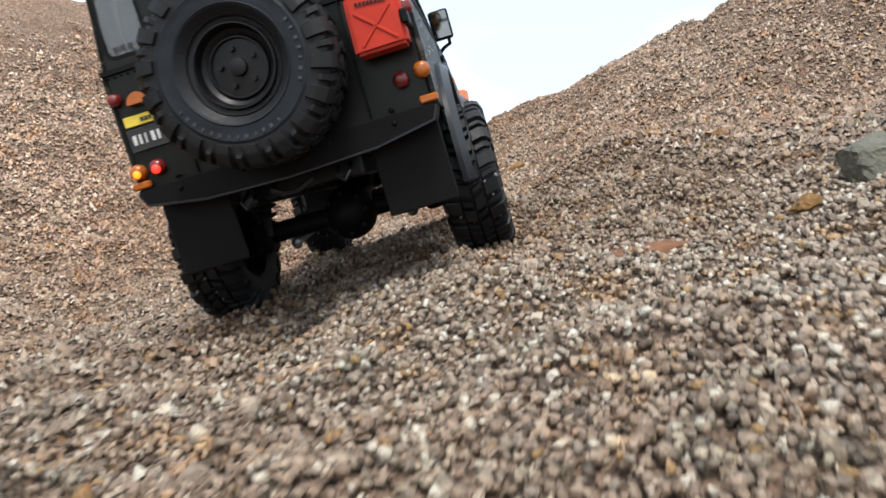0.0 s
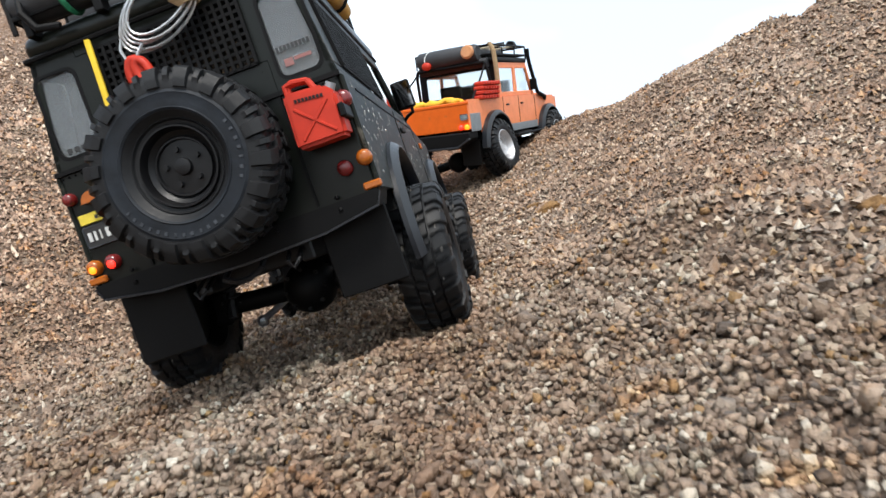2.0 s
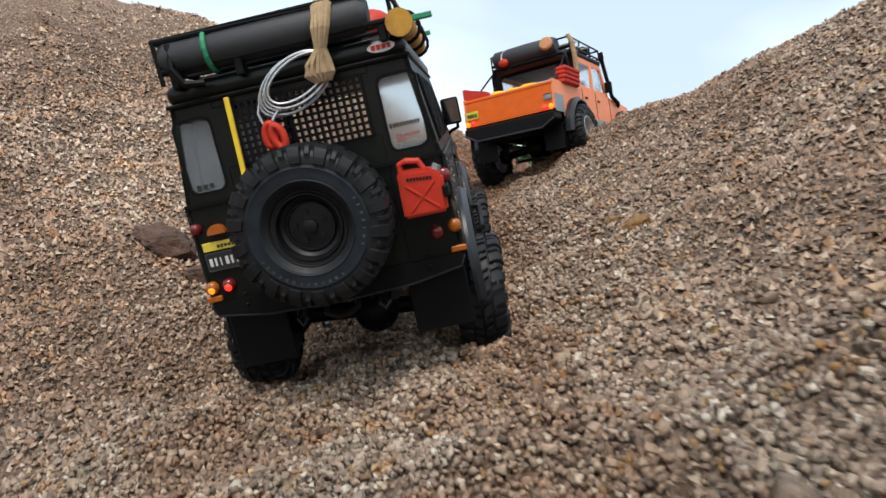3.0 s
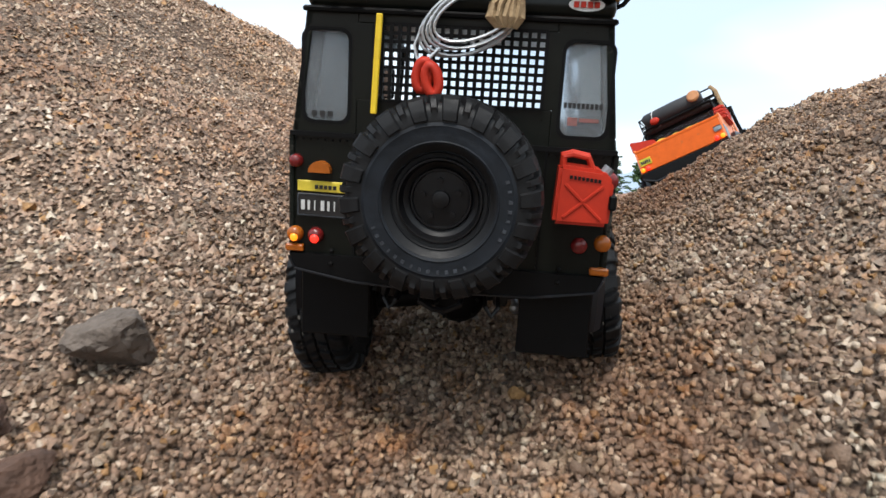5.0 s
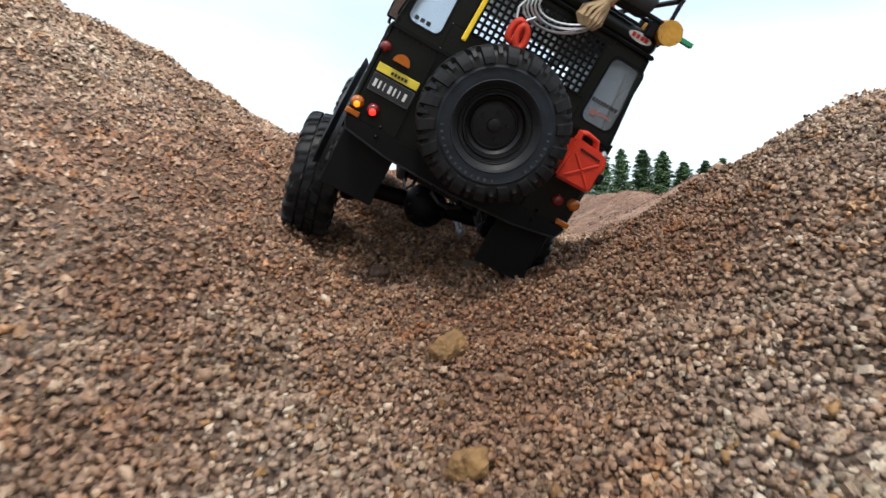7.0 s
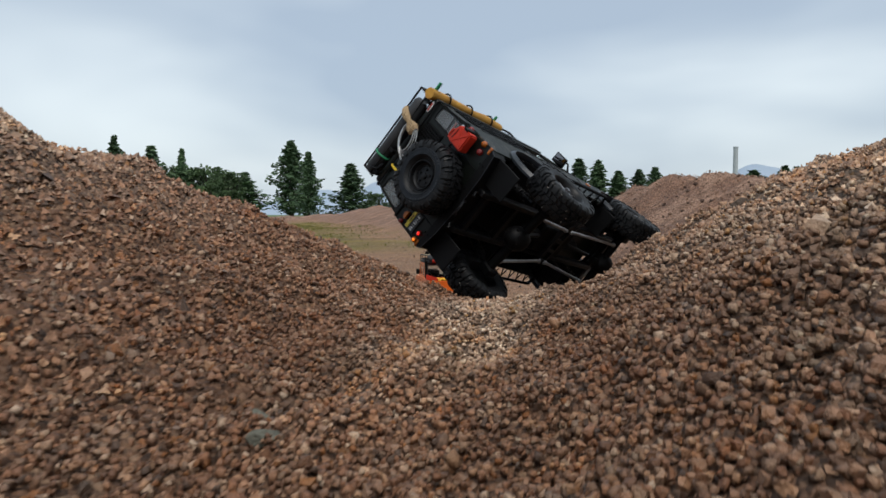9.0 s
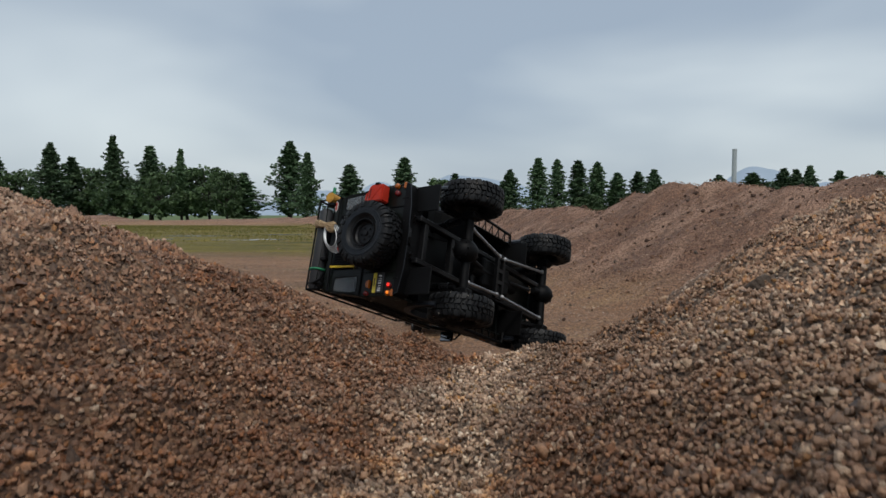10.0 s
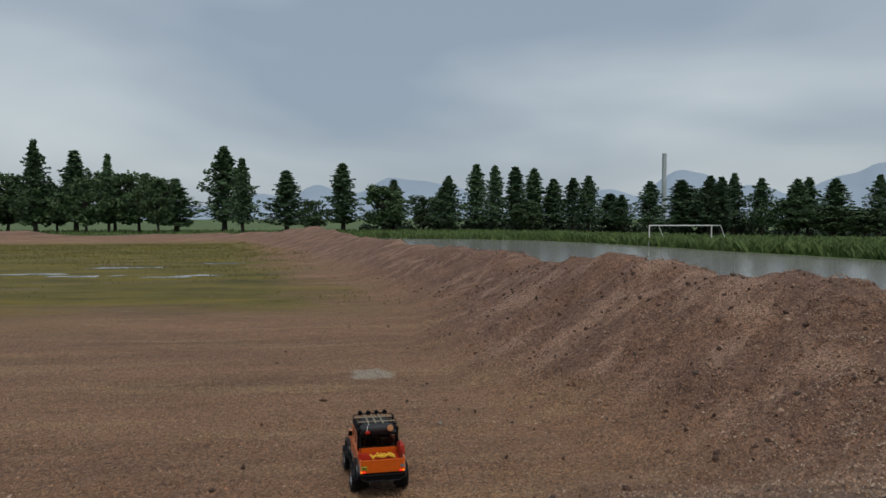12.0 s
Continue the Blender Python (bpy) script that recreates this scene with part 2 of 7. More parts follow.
def gully_strip(nt):
    """A narrow driven strip of pale crushed chips along the floor of the gully."""
    geo = node(nt, "NewGeometry")
    sep = node(nt, "SeparateXYZ")
    nt.links.new(geo.outputs["Position"], sep.inputs[0])
    wob = node(nt, "TexNoise", Scale=8.0, Detail=4.0)
    nt.links.new(geo.outputs["Position"], wob.inputs["Vector"])

    def calc(op, a, c):
        n = node(nt, "Math")
        n.operation = op
        for i, v in enumerate((a, c)):
            if isinstance(v, (int, float)):
                n.inputs[i].default_value = v
            else:
                nt.links.new(v, n.inputs[i])
        return n.outputs[0]

    def ease(v, lo, hi):
        n = node(nt, "MapRange")
        n.interpolation_type = "SMOOTHSTEP"
        n.inputs["From Min"].default_value, n.inputs["From Max"].default_value = lo, hi
        nt.links.new(v, n.inputs[0])
        return n.outputs[0]
    bend = calc("MULTIPLY", calc("SUBTRACT", wob.outputs[0], 0.5), 0.10)
    off = calc("ABSOLUTE", calc("SUBTRACT", calc("ADD", sep.outputs[0], bend), calc("ADD", calc("MULTIPLY", sep.outputs[1], 0.19), -0.070)), 0.0)
    return calc("MULTIPLY", ease(off, 0.058, 0.025), calc("MULTIPLY", ease(sep.outputs[1], -0.10, 0.35), ease(sep.outputs[1], 1.2, 0.9)))


def rut_shadow_zone(nt):
    """Where wheels have turned up damp brown gravel, and where the truck's soft shadow is put into the colour: two
    ragged strips up the south side of the heap.
    """
    geo = node(nt, "NewGeometry")
    sep = node(nt, "SeparateXYZ")
    nt.links.new(geo.outputs["Position"], sep.inputs[0])
    wob = node(nt, "TexNoise", Scale=9.0, Detail=4.0)
    nt.links.new(geo.outputs["Position"], wob.inputs["Vector"])

    def calc(op, a, c, d=None):
        n = node(nt, "Math")
        n.operation = op
        for i, v in enumerate((a, c) if d is None else (a, c, d)):
            if isinstance(v, (int, float)):
                n.inputs[i].default_value = v
            else:
                nt.links.new(v, n.inputs[i])
        return n.outputs[0]

    def ease(v, lo, hi):
        n = node(nt, "MapRange")
        n.interpolation_type = "SMOOTHSTEP"
        n.inputs["From Min"].default_value, n.inputs["From Max"].default_value = lo, hi
        nt.links.new(v, n.inputs[0])
        return n.outputs[0]
    u = calc("ADD", calc("MULTIPLY_ADD", sep.outputs[1], 0.297, 0.269), sep.outputs[0])
    off = calc("ABSOLUTE", calc("SUBTRACT", calc("ABSOLUTE", u, 0.0), 0.115), 0.0)
    off = calc("MULTIPLY_ADD", calc("SUBTRACT", wob.outputs[0], 0.5), 0.22, off)
    return calc("MULTIPLY", ease(off, 0.075, 0.015), calc("MULTIPLY", ease(sep.outputs[1], -1.8, -1.6), ease(sep.outputs[1], 0.0, -0.25)))


def pebble_material(name, brown, grey, damp=False):
    m = bpy.data.materials.new(name)
    m.use_nodes = True
    nt = m.node_tree
    b = nt.nodes["Principled BSDF"]
    geo = node(nt, "NewGeometry")
    ramp = gravel_ramp(nt)
    nt.links.new(geo.outputs["Random Per Island"], ramp.inputs[0])
    big = node(nt, "TexNoise", Scale=3.2, Detail=3.0)
    fine = node(nt, "TexNoise", Scale=420.0, Detail=3.0)
    co = node(nt, "TexCoord")
    for n in (big, fine):
        nt.links.new(co.outputs["Object"], n.inputs["Vector"])
    # broad drifts of browner and greyer stone
    tint = node(nt, "ValToRGB")
    tint.color_ramp.elements[0].position, tint.color_ramp.elements[0].color = 0.34, (*brown, 1)
    tint.color_ramp.elements[1].position, tint.color_ramp.elements[1].color = 0.62, (*grey, 1)
    nt.links.new(big.outputs[0], tint.inputs[0])
    mul = node(nt, "Mix")
    mul.data_type, mul.blend_type = "RGBA", "MULTIPLY"
    mul.inputs[0].default_value = 1.0
    nt.links.new(ramp.outputs[0], mul.inputs[6])
    nt.links.new(tint.outputs[0], mul.inputs[7])
    spk = node(nt, "MapRange")
    spk.inputs["To Min"].default_value, spk.inputs["To Max"].default_value = 0.55, 1.4
    nt.links.new(fine.outputs[0], spk.inputs[0])
    mul2 = node(nt, "Mix")
    mul2.data_type, mul2.blend_type = "RGBA", "MULTIPLY"
    mul2.inputs[0].default_value = 1.0
    nt.links.new(mul.outputs[2], mul2.inputs[6])
    nt.links.new(spk.outputs[0], mul2.inputs[7])
    col = mul2.outputs[2]
    if damp:
        # greyer stone at the south foot of the heap, redder towards its top
        where = node(nt, "SeparateXYZ")
        nt.links.new(geo.outputs["Position"], where.inputs[0])
        along = node(nt, "MapRange")
        along.inputs["From Min"].default_value, along.inputs["From Max"].default_value = -1.35, 0.45
        nt.links.new(where.outputs[1], along.inputs[0])
        hue = node(nt, "ValToRGB")
        hue.color_ramp.elements[0].color, hue.color_ramp.elements[1].color = (0.93, 0.985, 0.99, 1), (1.01, 0.90, 0.81, 1)
        for p in (0.14, 0.72):
            hue.color_ramp.elements.new(p).color = (0.98, 0.94, 0.88, 1)
        nt.links.new(along.outputs[0], hue.inputs[0])
        drift = node(nt, "Mix")
        drift.data_type, drift.blend_type = "RGBA", "MULTIPLY"
        drift.inputs[0].default_value = 1.0
        nt.links.new(col, drift.inputs[6])
        nt.links.new(hue.outputs[0], drift.inputs[7])
        col = drift.outputs[2]
        # hand-sized nests of grey-green and of ochre stone
        nest = node(nt, "TexNoise", Scale=26.0, Detail=3.0, Roughness=0.6)
        nt.links.new(geo.outputs["Position"], nest.inputs["Vector"])
        kinds = node(nt, "ValToRGB")
        e = kinds.color_ramp.elements
        e[0].position, e[0].color, e[1].position, e[1].color = 0.33, (0.83, 0.90, 0.87, 1), 0.68, (1.12, 0.87, 0.58, 1)
        for p in (0.45, 0.56):
            e.new(p).color = (1, 1, 1, 1)
        nt.links.new(nest.outputs[0], kinds.inputs[0])
        nested = node(nt, "Mix")
        nested.data_type, nested.blend_type = "RGBA", "MULTIPLY"
        nested.inputs[0].default_value = 0.85
        nt.links.new(col, nested.inputs[6])
        nt.links.new(kinds.outputs[0], nested.inputs[7])
        col = nested.outputs[2]
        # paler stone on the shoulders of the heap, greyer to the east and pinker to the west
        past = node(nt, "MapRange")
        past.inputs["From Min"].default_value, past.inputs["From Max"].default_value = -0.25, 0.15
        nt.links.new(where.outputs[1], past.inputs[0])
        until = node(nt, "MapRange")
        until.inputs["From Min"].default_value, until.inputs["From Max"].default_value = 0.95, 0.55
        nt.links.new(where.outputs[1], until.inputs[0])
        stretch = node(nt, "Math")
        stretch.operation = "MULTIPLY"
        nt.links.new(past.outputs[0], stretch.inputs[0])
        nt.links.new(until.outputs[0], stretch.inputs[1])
        # the first, eastern lift also puts missing sunlight into the stone colour
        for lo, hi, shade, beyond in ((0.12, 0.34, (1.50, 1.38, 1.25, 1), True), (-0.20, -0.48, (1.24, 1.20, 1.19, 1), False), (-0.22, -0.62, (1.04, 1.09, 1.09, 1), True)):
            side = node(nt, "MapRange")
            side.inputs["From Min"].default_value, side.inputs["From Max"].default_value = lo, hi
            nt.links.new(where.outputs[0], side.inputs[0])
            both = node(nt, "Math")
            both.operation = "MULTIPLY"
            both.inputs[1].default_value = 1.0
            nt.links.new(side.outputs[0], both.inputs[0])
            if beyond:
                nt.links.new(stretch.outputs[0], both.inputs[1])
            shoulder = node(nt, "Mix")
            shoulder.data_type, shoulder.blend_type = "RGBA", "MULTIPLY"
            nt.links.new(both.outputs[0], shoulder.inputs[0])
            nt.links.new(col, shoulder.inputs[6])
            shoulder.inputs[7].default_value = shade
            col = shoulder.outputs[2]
        # turned-up brown gravel, darkened also for the shadow under the truck
        rut = node(nt, "Mix")
        rut.data_type, rut.blend_type = "RGBA", "MULTIPLY"
        nt.links.new(rut_shadow_zone(nt), rut.inputs[0])
        nt.links.new(col, rut.inputs[6])
        rut.inputs[7].default_value = (0.82, 0.71, 0.63, 1)
        col = rut.outputs[2]
        # damp and painted clump shade darken each stone by its own measure
        hold = node(nt, "Math")
        hold.operation = "MULTIPLY"
        hold.inputs[1].default_value = 7.31
        nt.links.new(geo.outputs["Random Per Island"], hold.inputs[0])
        cut = node(nt, "Math")
        cut.operation = "FRACT"
        nt.links.new(hold.outputs[0], cut.inputs[0])
        share = node(nt, "MapRange")
        share.inputs["To Min"].default_value, share.inputs["To Max"].default_value = 0.25, 1.45
        nt.links.new(cut.outputs[0], share.inputs[0])
        taken = node(nt, "Math")
        taken.operation = "MULTIPLY"
        taken.use_clamp = True
        nt.links.new(damp_shade_zone(nt), taken.inputs[0])
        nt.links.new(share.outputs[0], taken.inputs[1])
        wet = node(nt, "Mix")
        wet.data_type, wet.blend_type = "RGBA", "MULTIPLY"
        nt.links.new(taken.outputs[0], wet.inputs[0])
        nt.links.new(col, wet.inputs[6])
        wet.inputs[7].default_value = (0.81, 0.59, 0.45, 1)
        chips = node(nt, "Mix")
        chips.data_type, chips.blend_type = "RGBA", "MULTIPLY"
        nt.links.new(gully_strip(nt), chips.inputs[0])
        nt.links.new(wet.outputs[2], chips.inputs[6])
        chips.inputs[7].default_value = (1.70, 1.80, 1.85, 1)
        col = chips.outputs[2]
    nt.links.new(col, b.inputs["Base Color"])
    b.inputs["Roughness"].default_value = 0.52
    pits = node(nt, "TexNoise", Scale=650.0, Detail=3.0, Roughness=0.65)
    nt.links.new(co.outputs["Object"], pits.inputs["Vector"])
    rel = node(nt, "Bump", Strength=1.0, Distance=0.0016)
    nt.links.new(pits.outputs[0], rel.inputs["Height"])
    nt.links.new(rel.outputs[0], b.inputs["Normal"])
    return m


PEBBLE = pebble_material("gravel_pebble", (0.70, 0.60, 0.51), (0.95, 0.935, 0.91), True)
CLOD = pebble_material("bank_pebble", (0.45, 0.29, 0.21), (0.88, 0.67, 0.54))


def ground_material():
    """Loose gravel on the heaps, packed dirt on the flat, turf where it is wet, grass below the bank."""
    m = bpy.data.materials.new("ground_cover")
    m.use_nodes = True
    nt = m.node_tree
    b = nt.nodes["Principled BSDF"]
    L = nt.links.new
    geo = node(nt, "NewGeometry")
    sep = node(nt, "SeparateXYZ")
    L(geo.outputs["Position"], sep.inputs[0])

    def noise_tex(scale, detail=4.0, rough=0.6, stretch=None, turn=0.0):
        n = node(nt, "TexNoise", Scale=scale, Detail=detail, Roughness=rough)
        if stretch:
            mp = node(nt, "Mapping")
            mp.inputs["Scale"].default_value = stretch
            if turn:
                mp.vector_type = "TEXTURE"
                mp.inputs["Rotation"].default_value = (0, 0, radians(turn))
            L(geo.outputs["Position"], mp.inputs[0])
            L(mp.outputs[0], n.inputs["Vector"])
        else:
            L(geo.outputs["Position"], n.inputs["Vector"])
        return n.outputs[0]

    def math(op, a, c):
        n = node(nt, "Math")
        n.operation = op
        for i, v in enumerate((a, c)):
            if isinstance(v, (int, float)):
                n.inputs[i].default_value = v
            else:
                L(v, n.inputs[i])
        return n.outputs[0]

    def span(value, lo, hi):
        n = node(nt, "MapRange")
        n.inputs["From Min"].default_value, n.inputs["From Max"].default_value = lo, hi
        L(value, n.inputs[0])
        return n.outputs[0]

    def mix(fac, a, c, kind="MIX"):
        n = node(nt, "Mix")
        n.data_type, n.blend_type = "RGBA", kind
        for i, v in ((0, fac), (6, a), (7, c)):
            if isinstance(v, (int, float)):
                n.inputs[i].default_value = v
            elif isinstance(v, tuple):
                n.inputs[i].default_value = (*v, 1)
            else:
                L(v, n.inputs[i])
        return n.outputs[2]

    def two(fac, c0, c1, p0=0.35, p1=0.65):
        r = node(nt, "ValToRGB")
        e = r.color_ramp.elements
        e[0].position, e[0].color, e[1].position, e[1].color = p0, (*c0, 1), p1, (*c1, 1)
        L(fac, r.inputs[0])
        return r.outputs[0]

    # gravel: cells of the stones' own colours, darkened for the shade in gaps between stones
    cells = node(nt, "TexVoronoi", Scale=250.0)
    L(geo.outputs["Position"], cells.inputs["Vector"])
    sepc = node(nt, "SeparateColor")
    L(cells.outputs["Color"], sepc.inputs[0])
    ramp = gravel_ramp(nt)
    L(sepc.outputs[0], ramp.inputs[0])
    gravel = mix(1.0, mix(0.18, ramp.outputs[0], two(noise_tex(180.0, 4.0, 0.75), (0.10, 0.068, 0.048), (0.36, 0.26, 0.19))), two(noise_tex(2.6), (0.42, 0.35, 0.29), (0.58, 0.54, 0.49)), "MULTIPLY")
    # paler and pinker beyond the dense stones, where less gap shade is painted in
    outer = math("MAXIMUM", span(math("ABSOLUTE", sep.outputs[0], 0.0), 0.85, 1.35), span(sep.outputs[1], -1.95, -2.2))
    gravel = mix(math("MULTIPLY", outer, span(sep.outputs[1], 1.5, 1.1)), gravel, mix(1.0, gravel, (1.55, 1.42, 1.34), "MULTIPLY"))
    # rut brown and truck shadow again, put into the ground colour
    gravel = mix(rut_shadow_zone(nt), gravel, mix(1.0, gravel, (0.82, 0.71, 0.63), "MULTIPLY"))
    # the same damp brown and clump shade, put into the ground colour
    gravel = mix(damp_shade_zone(nt), gravel, mix(1.0, gravel, (0.92, 0.72, 0.58), "MULTIPLY"))
    # packed dirt, with tracks that run across
    dirt = two(noise_tex(0.55, 7.0, 0.72, (0.30, 1.5, 1.0)), (0.165, 0.076, 0.034), (0.375, 0.196, 0.100), 0.36, 0.64)
    streak = noise_tex(2.4, 5.0, 0.65, (0.16, 1.3, 1.0))
    dirt = mix(span(streak, 0.50, 0.66), dirt, (0.41, 0.245, 0.115))
    weeds = math("MULTIPLY", span(noise_tex(1.1, 5.0, 0.7, (0.4, 1.2, 1.0)), 0.54, 0.66), span(sep.outputs[0], 0.2, -2.2))
    dirt = mix(math("MULTIPLY", weeds, 0.55), dirt, (0.10, 0.088, 0.030))
    dirt = mix(0.45, dirt, two(noise_tex(38.0, 4.0, 0.75), (0.060, 0.030, 0.016), (0.36, 0.215, 0.125)))
    silt = node(nt, "VectorMath")
    silt.operation = "DISTANCE"
    L(geo.outputs["Position"], silt.inputs[0])
    silt.inputs[1].default_value = (-0.09, 5.46, 0.0)
    pool = span(math("ADD", silt.outputs["Value"], math("MULTIPLY", noise_tex(5.0), 0.35)), 0.38, 0.30)
    dirt = mix(pool, dirt, (0.36, 0.30, 0.23))
    grit = node(nt, "TexVoronoi", Scale=100.0)
    L(geo.outputs["Position"], grit.inputs["Vector"])
    sepg = node(nt, "SeparateColor")
    L(grit.outputs["Color"], sepg.inputs[0])
    dirt = mix(math("MULTIPLY", math("GREATER_THAN", sepg.outputs[0], 0.90), 0.4), dirt, ramp.outputs[0])
    grains = two(sepg.outputs[1], (0.50, 0.47, 0.45), (1.60, 1.58, 1.54), 0.02, 0.98)
    dirt = mix(0.9, dirt, grains, "MULTIPLY")
    near = math("MINIMUM", span(sep.outputs[1], 2.9, 1.6), 1.0)
    base = mix(near, dirt, gravel)
    # heap of dirt along the flat
    heap = math("MULTIPLY", span(sep.outputs[2], 0.06, 0.22), math("SUBTRACT", 1.0, near))
    ridge = two(noise_tex(2.4, 7.0, 0.75, (4.5, 1.0, 1.0), 31), (0.108, 0.046, 0.025), (0.300, 0.145, 0.084), 0.35, 0.65)
    ridge = mix(0.45, ridge, two(noise_tex(24.0, 4.0, 0.75), (0.055, 0.028, 0.018), (0.36, 0.225, 0.15)))
    pale = noise_tex(3.4, 5.0, 0.6, (6.0, 1.0, 1.0), 31)
    ridge = mix(math("MULTIPLY", span(pale, 0.50, 0.62), 0.65), ridge, (0.42, 0.26, 0.18))
    ridge = mix(1.0, ridge, two(sepg.outputs[1], (0.48, 0.46, 0.44), (1.52, 1.50, 1.46), 0.02, 0.98), "MULTIPLY")
    base = mix(heap, base, ridge)
    # wet turf on the flat
    edge = math("ADD", math("MULTIPLY", sep.outputs[1], 0.245), math("ADD", sep.outputs[0], math("MULTIPLY", noise_tex(0.45, 4.0), 5.0)))
    tx = span(edge, 5.2, 3.4)
    ty = math("MULTIPLY", span(math("ADD", sep.outputs[1], math("MULTIPLY", noise_tex(0.35, 4.0, 0.6, (0.5, 1, 1)), 7.0)), 11.5, 14.5), span(sep.outputs[1], 39.0, 34.0))
    turf_mask = math("MULTIPLY", math("MULTIPLY", tx, ty), span(sep.outputs[2], 0.16, 0.06))
    turf = two(noise_tex(0.9, 7.0, 0.75, (0.30, 1.4, 1)), (0.075, 0.066, 0.004), (0.24, 0.180, 0.014), 0.36, 0.66)
    turf = mix(math("MULTIPLY", span(noise_tex(0.6, 5.0, 0.6, (0.3, 1.6, 1)), 0.58, 0.68), 0.7), turf, (0.22, 0.155, 0.085))
    base = mix(turf_mask, base, turf)
    # low field behind the bank
    low = span(sep.outputs[2], -0.7, -1.5)
    meadow = two(noise_tex(0.05, 6.0, 0.7), (0.05, 0.085, 0.02), (0.10, 0.15, 0.035))
    base = mix(low, base, meadow)
    L(base, b.inputs["Base Color"])
    b.inputs["Roughness"].default_value = 0.82
    bump = node(nt, "Bump", Strength=0.9, Distance=0.012)
    h = math("ADD", math("ADD", math("MULTIPLY", cells.outputs["Distance"], -0.65), math("MULTIPLY", math("MULTIPLY", grit.outputs["Distance"], -1.1), math("SUBTRACT", 1.0, near))), math("ADD", math("MULTIPLY", noise_tex(60.0, 4.0, 0.7), 0.35), math("MULTIPLY", noise_tex(17.0, 4.0, 0.7), math("MULTIPLY", math("SUBTRACT", 1.0, near), 1.6))))
    L(h, bump.inputs["Height"])
    L(bump.outputs[0], b.inputs["Normal"])
    return m


GROUND = ground_material()


def water_material():
    m = bpy.data.materials.new("rain_water")
    m.use_nodes = True
    nt = m.node_tree
    b = nt.nodes["Principled BSDF"]
    b.inputs["Base Color"].default_value = (0.20, 0.19, 0.17, 1)
    b.inputs["Roughness"].default_value = 0.16
    geo = node(nt, "NewGeometry")
    n = node(nt, "TexNoise", Scale=2.2, Detail=3.0)
    nt.links.new(geo.outputs["Position"], n.inputs["Vector"])
    bp = node(nt, "Bump", Strength=0.12, Distance=0.05)
    nt.links.new(n.outputs[0], bp.inputs["Height"])
    nt.links.new(bp.outputs[0], b.inputs["Normal"])
    return m


WATER = water_material()
# ------------------------------------------------------------ mesh helpers
def part(name, bm, material, parent=None, label=""):
    """One mesh object from a bmesh, under a thing or a part."""
    me = bpy.data.meshes.new(name)
    bmesh.ops.recalc_face_normals(bm, faces=bm.faces)
    bm.to_mesh(me)
    bm.free()
    for m in material if isinstance(material, tuple) else (material,):
        me.materials.append(m)
    ob = new(name, me)
    if parent:
        ob.parent = parent
    if label:
        ob["label"] = label
    return ob


def box(bm, x0, x1, y0, y1, z0, z1, bevel=0.0, seg=2):
    r = bmesh.ops.create_cube(bm, size=1.0)
    bmesh.ops.transform(bm, verts=r["verts"], matrix=Matrix.LocRotScale(((x0 + x1) / 2, (y0 + y1) / 2, (z0 + z1) / 2), None, (abs(x1 - x0), abs(y1 - y0), abs(z1 - z0))))
    if bevel:
        edges = list({e for v in r["verts"] for e in v.link_edges})
        r2 = bmesh.ops.bevel(bm, geom=edges, offset=bevel, segments=seg, affect="EDGES", profile=0.5)
        return r2["verts"]
    return r["verts"]


def prism(bm, pts, axis, a, b):
    """A polygon of 2D points, drawn out along an axis from a to b. axis x: points are (y, z); y: (x, z); z: (x, y)."""
    def at(p, d):
        return {"x": (d, p[0], p[1]), "y": (p[0], d, p[1]), "z": (p[0], p[1], d)}[axis]
    va = [bm.verts.new(at(p, a)) for p in pts]
    vb = [bm.verts.new(at(p, b)) for p in pts]
    bm.faces.new(va)
    bm.faces.new(vb[::-1])
    n = len(pts)
    for i in range(n):
        bm.faces.new((va[i], vb[i], vb[(i + 1) % n], va[(i + 1) % n]))
    return va + vb


def rod(bm, p, q, r, r2=None, n=10, caps=True):
    p, q = Vector(p), Vector(q)
    d = q - p
    m = Matrix.Translation((p + q) / 2) @ d.to_track_quat("Z", "Y").to_matrix().to_4x4()
    return bmesh.ops.create_cone(bm, cap_ends=caps, segments=n, radius1=r, radius2=r if r2 is None else r2, depth=d.length, matrix=m)["verts"]


def tube(bm, pts, r, n=6, closed=False):
    pts = [Vector(p) for p in pts]
    rings = []
    last = None
    for i, p in enumerate(pts):
        a = pts[i - 1] if i or closed else p
        c = pts[(i + 1) % len(pts)] if i < len(pts) - 1 or closed else p
        d = (c - a).normalized()
        u = d.orthogonal().normalized() if last is None else (last - d * last.dot(d)).normalized()
        last = u
        v = d.cross(u)
        rr = r(i / (len(pts) - 1)) if callable(r) else r
        rings.append([bm.verts.new(p + (u * math.cos(k * math.tau / n) + v * math.sin(k * math.tau / n)) * rr) for k in range(n)])
    for i in range(len(rings) - (0 if closed else 1)):
        x, y = rings[i], rings[(i + 1) % len(rings)]
        for k in range(n):
            bm.faces.new((x[k], x[(k + 1) % n], y[(k + 1) % n], y[k]))
    if not closed:
        bm.faces.new(rings[0][::-1])
        bm.faces.new(rings[-1])


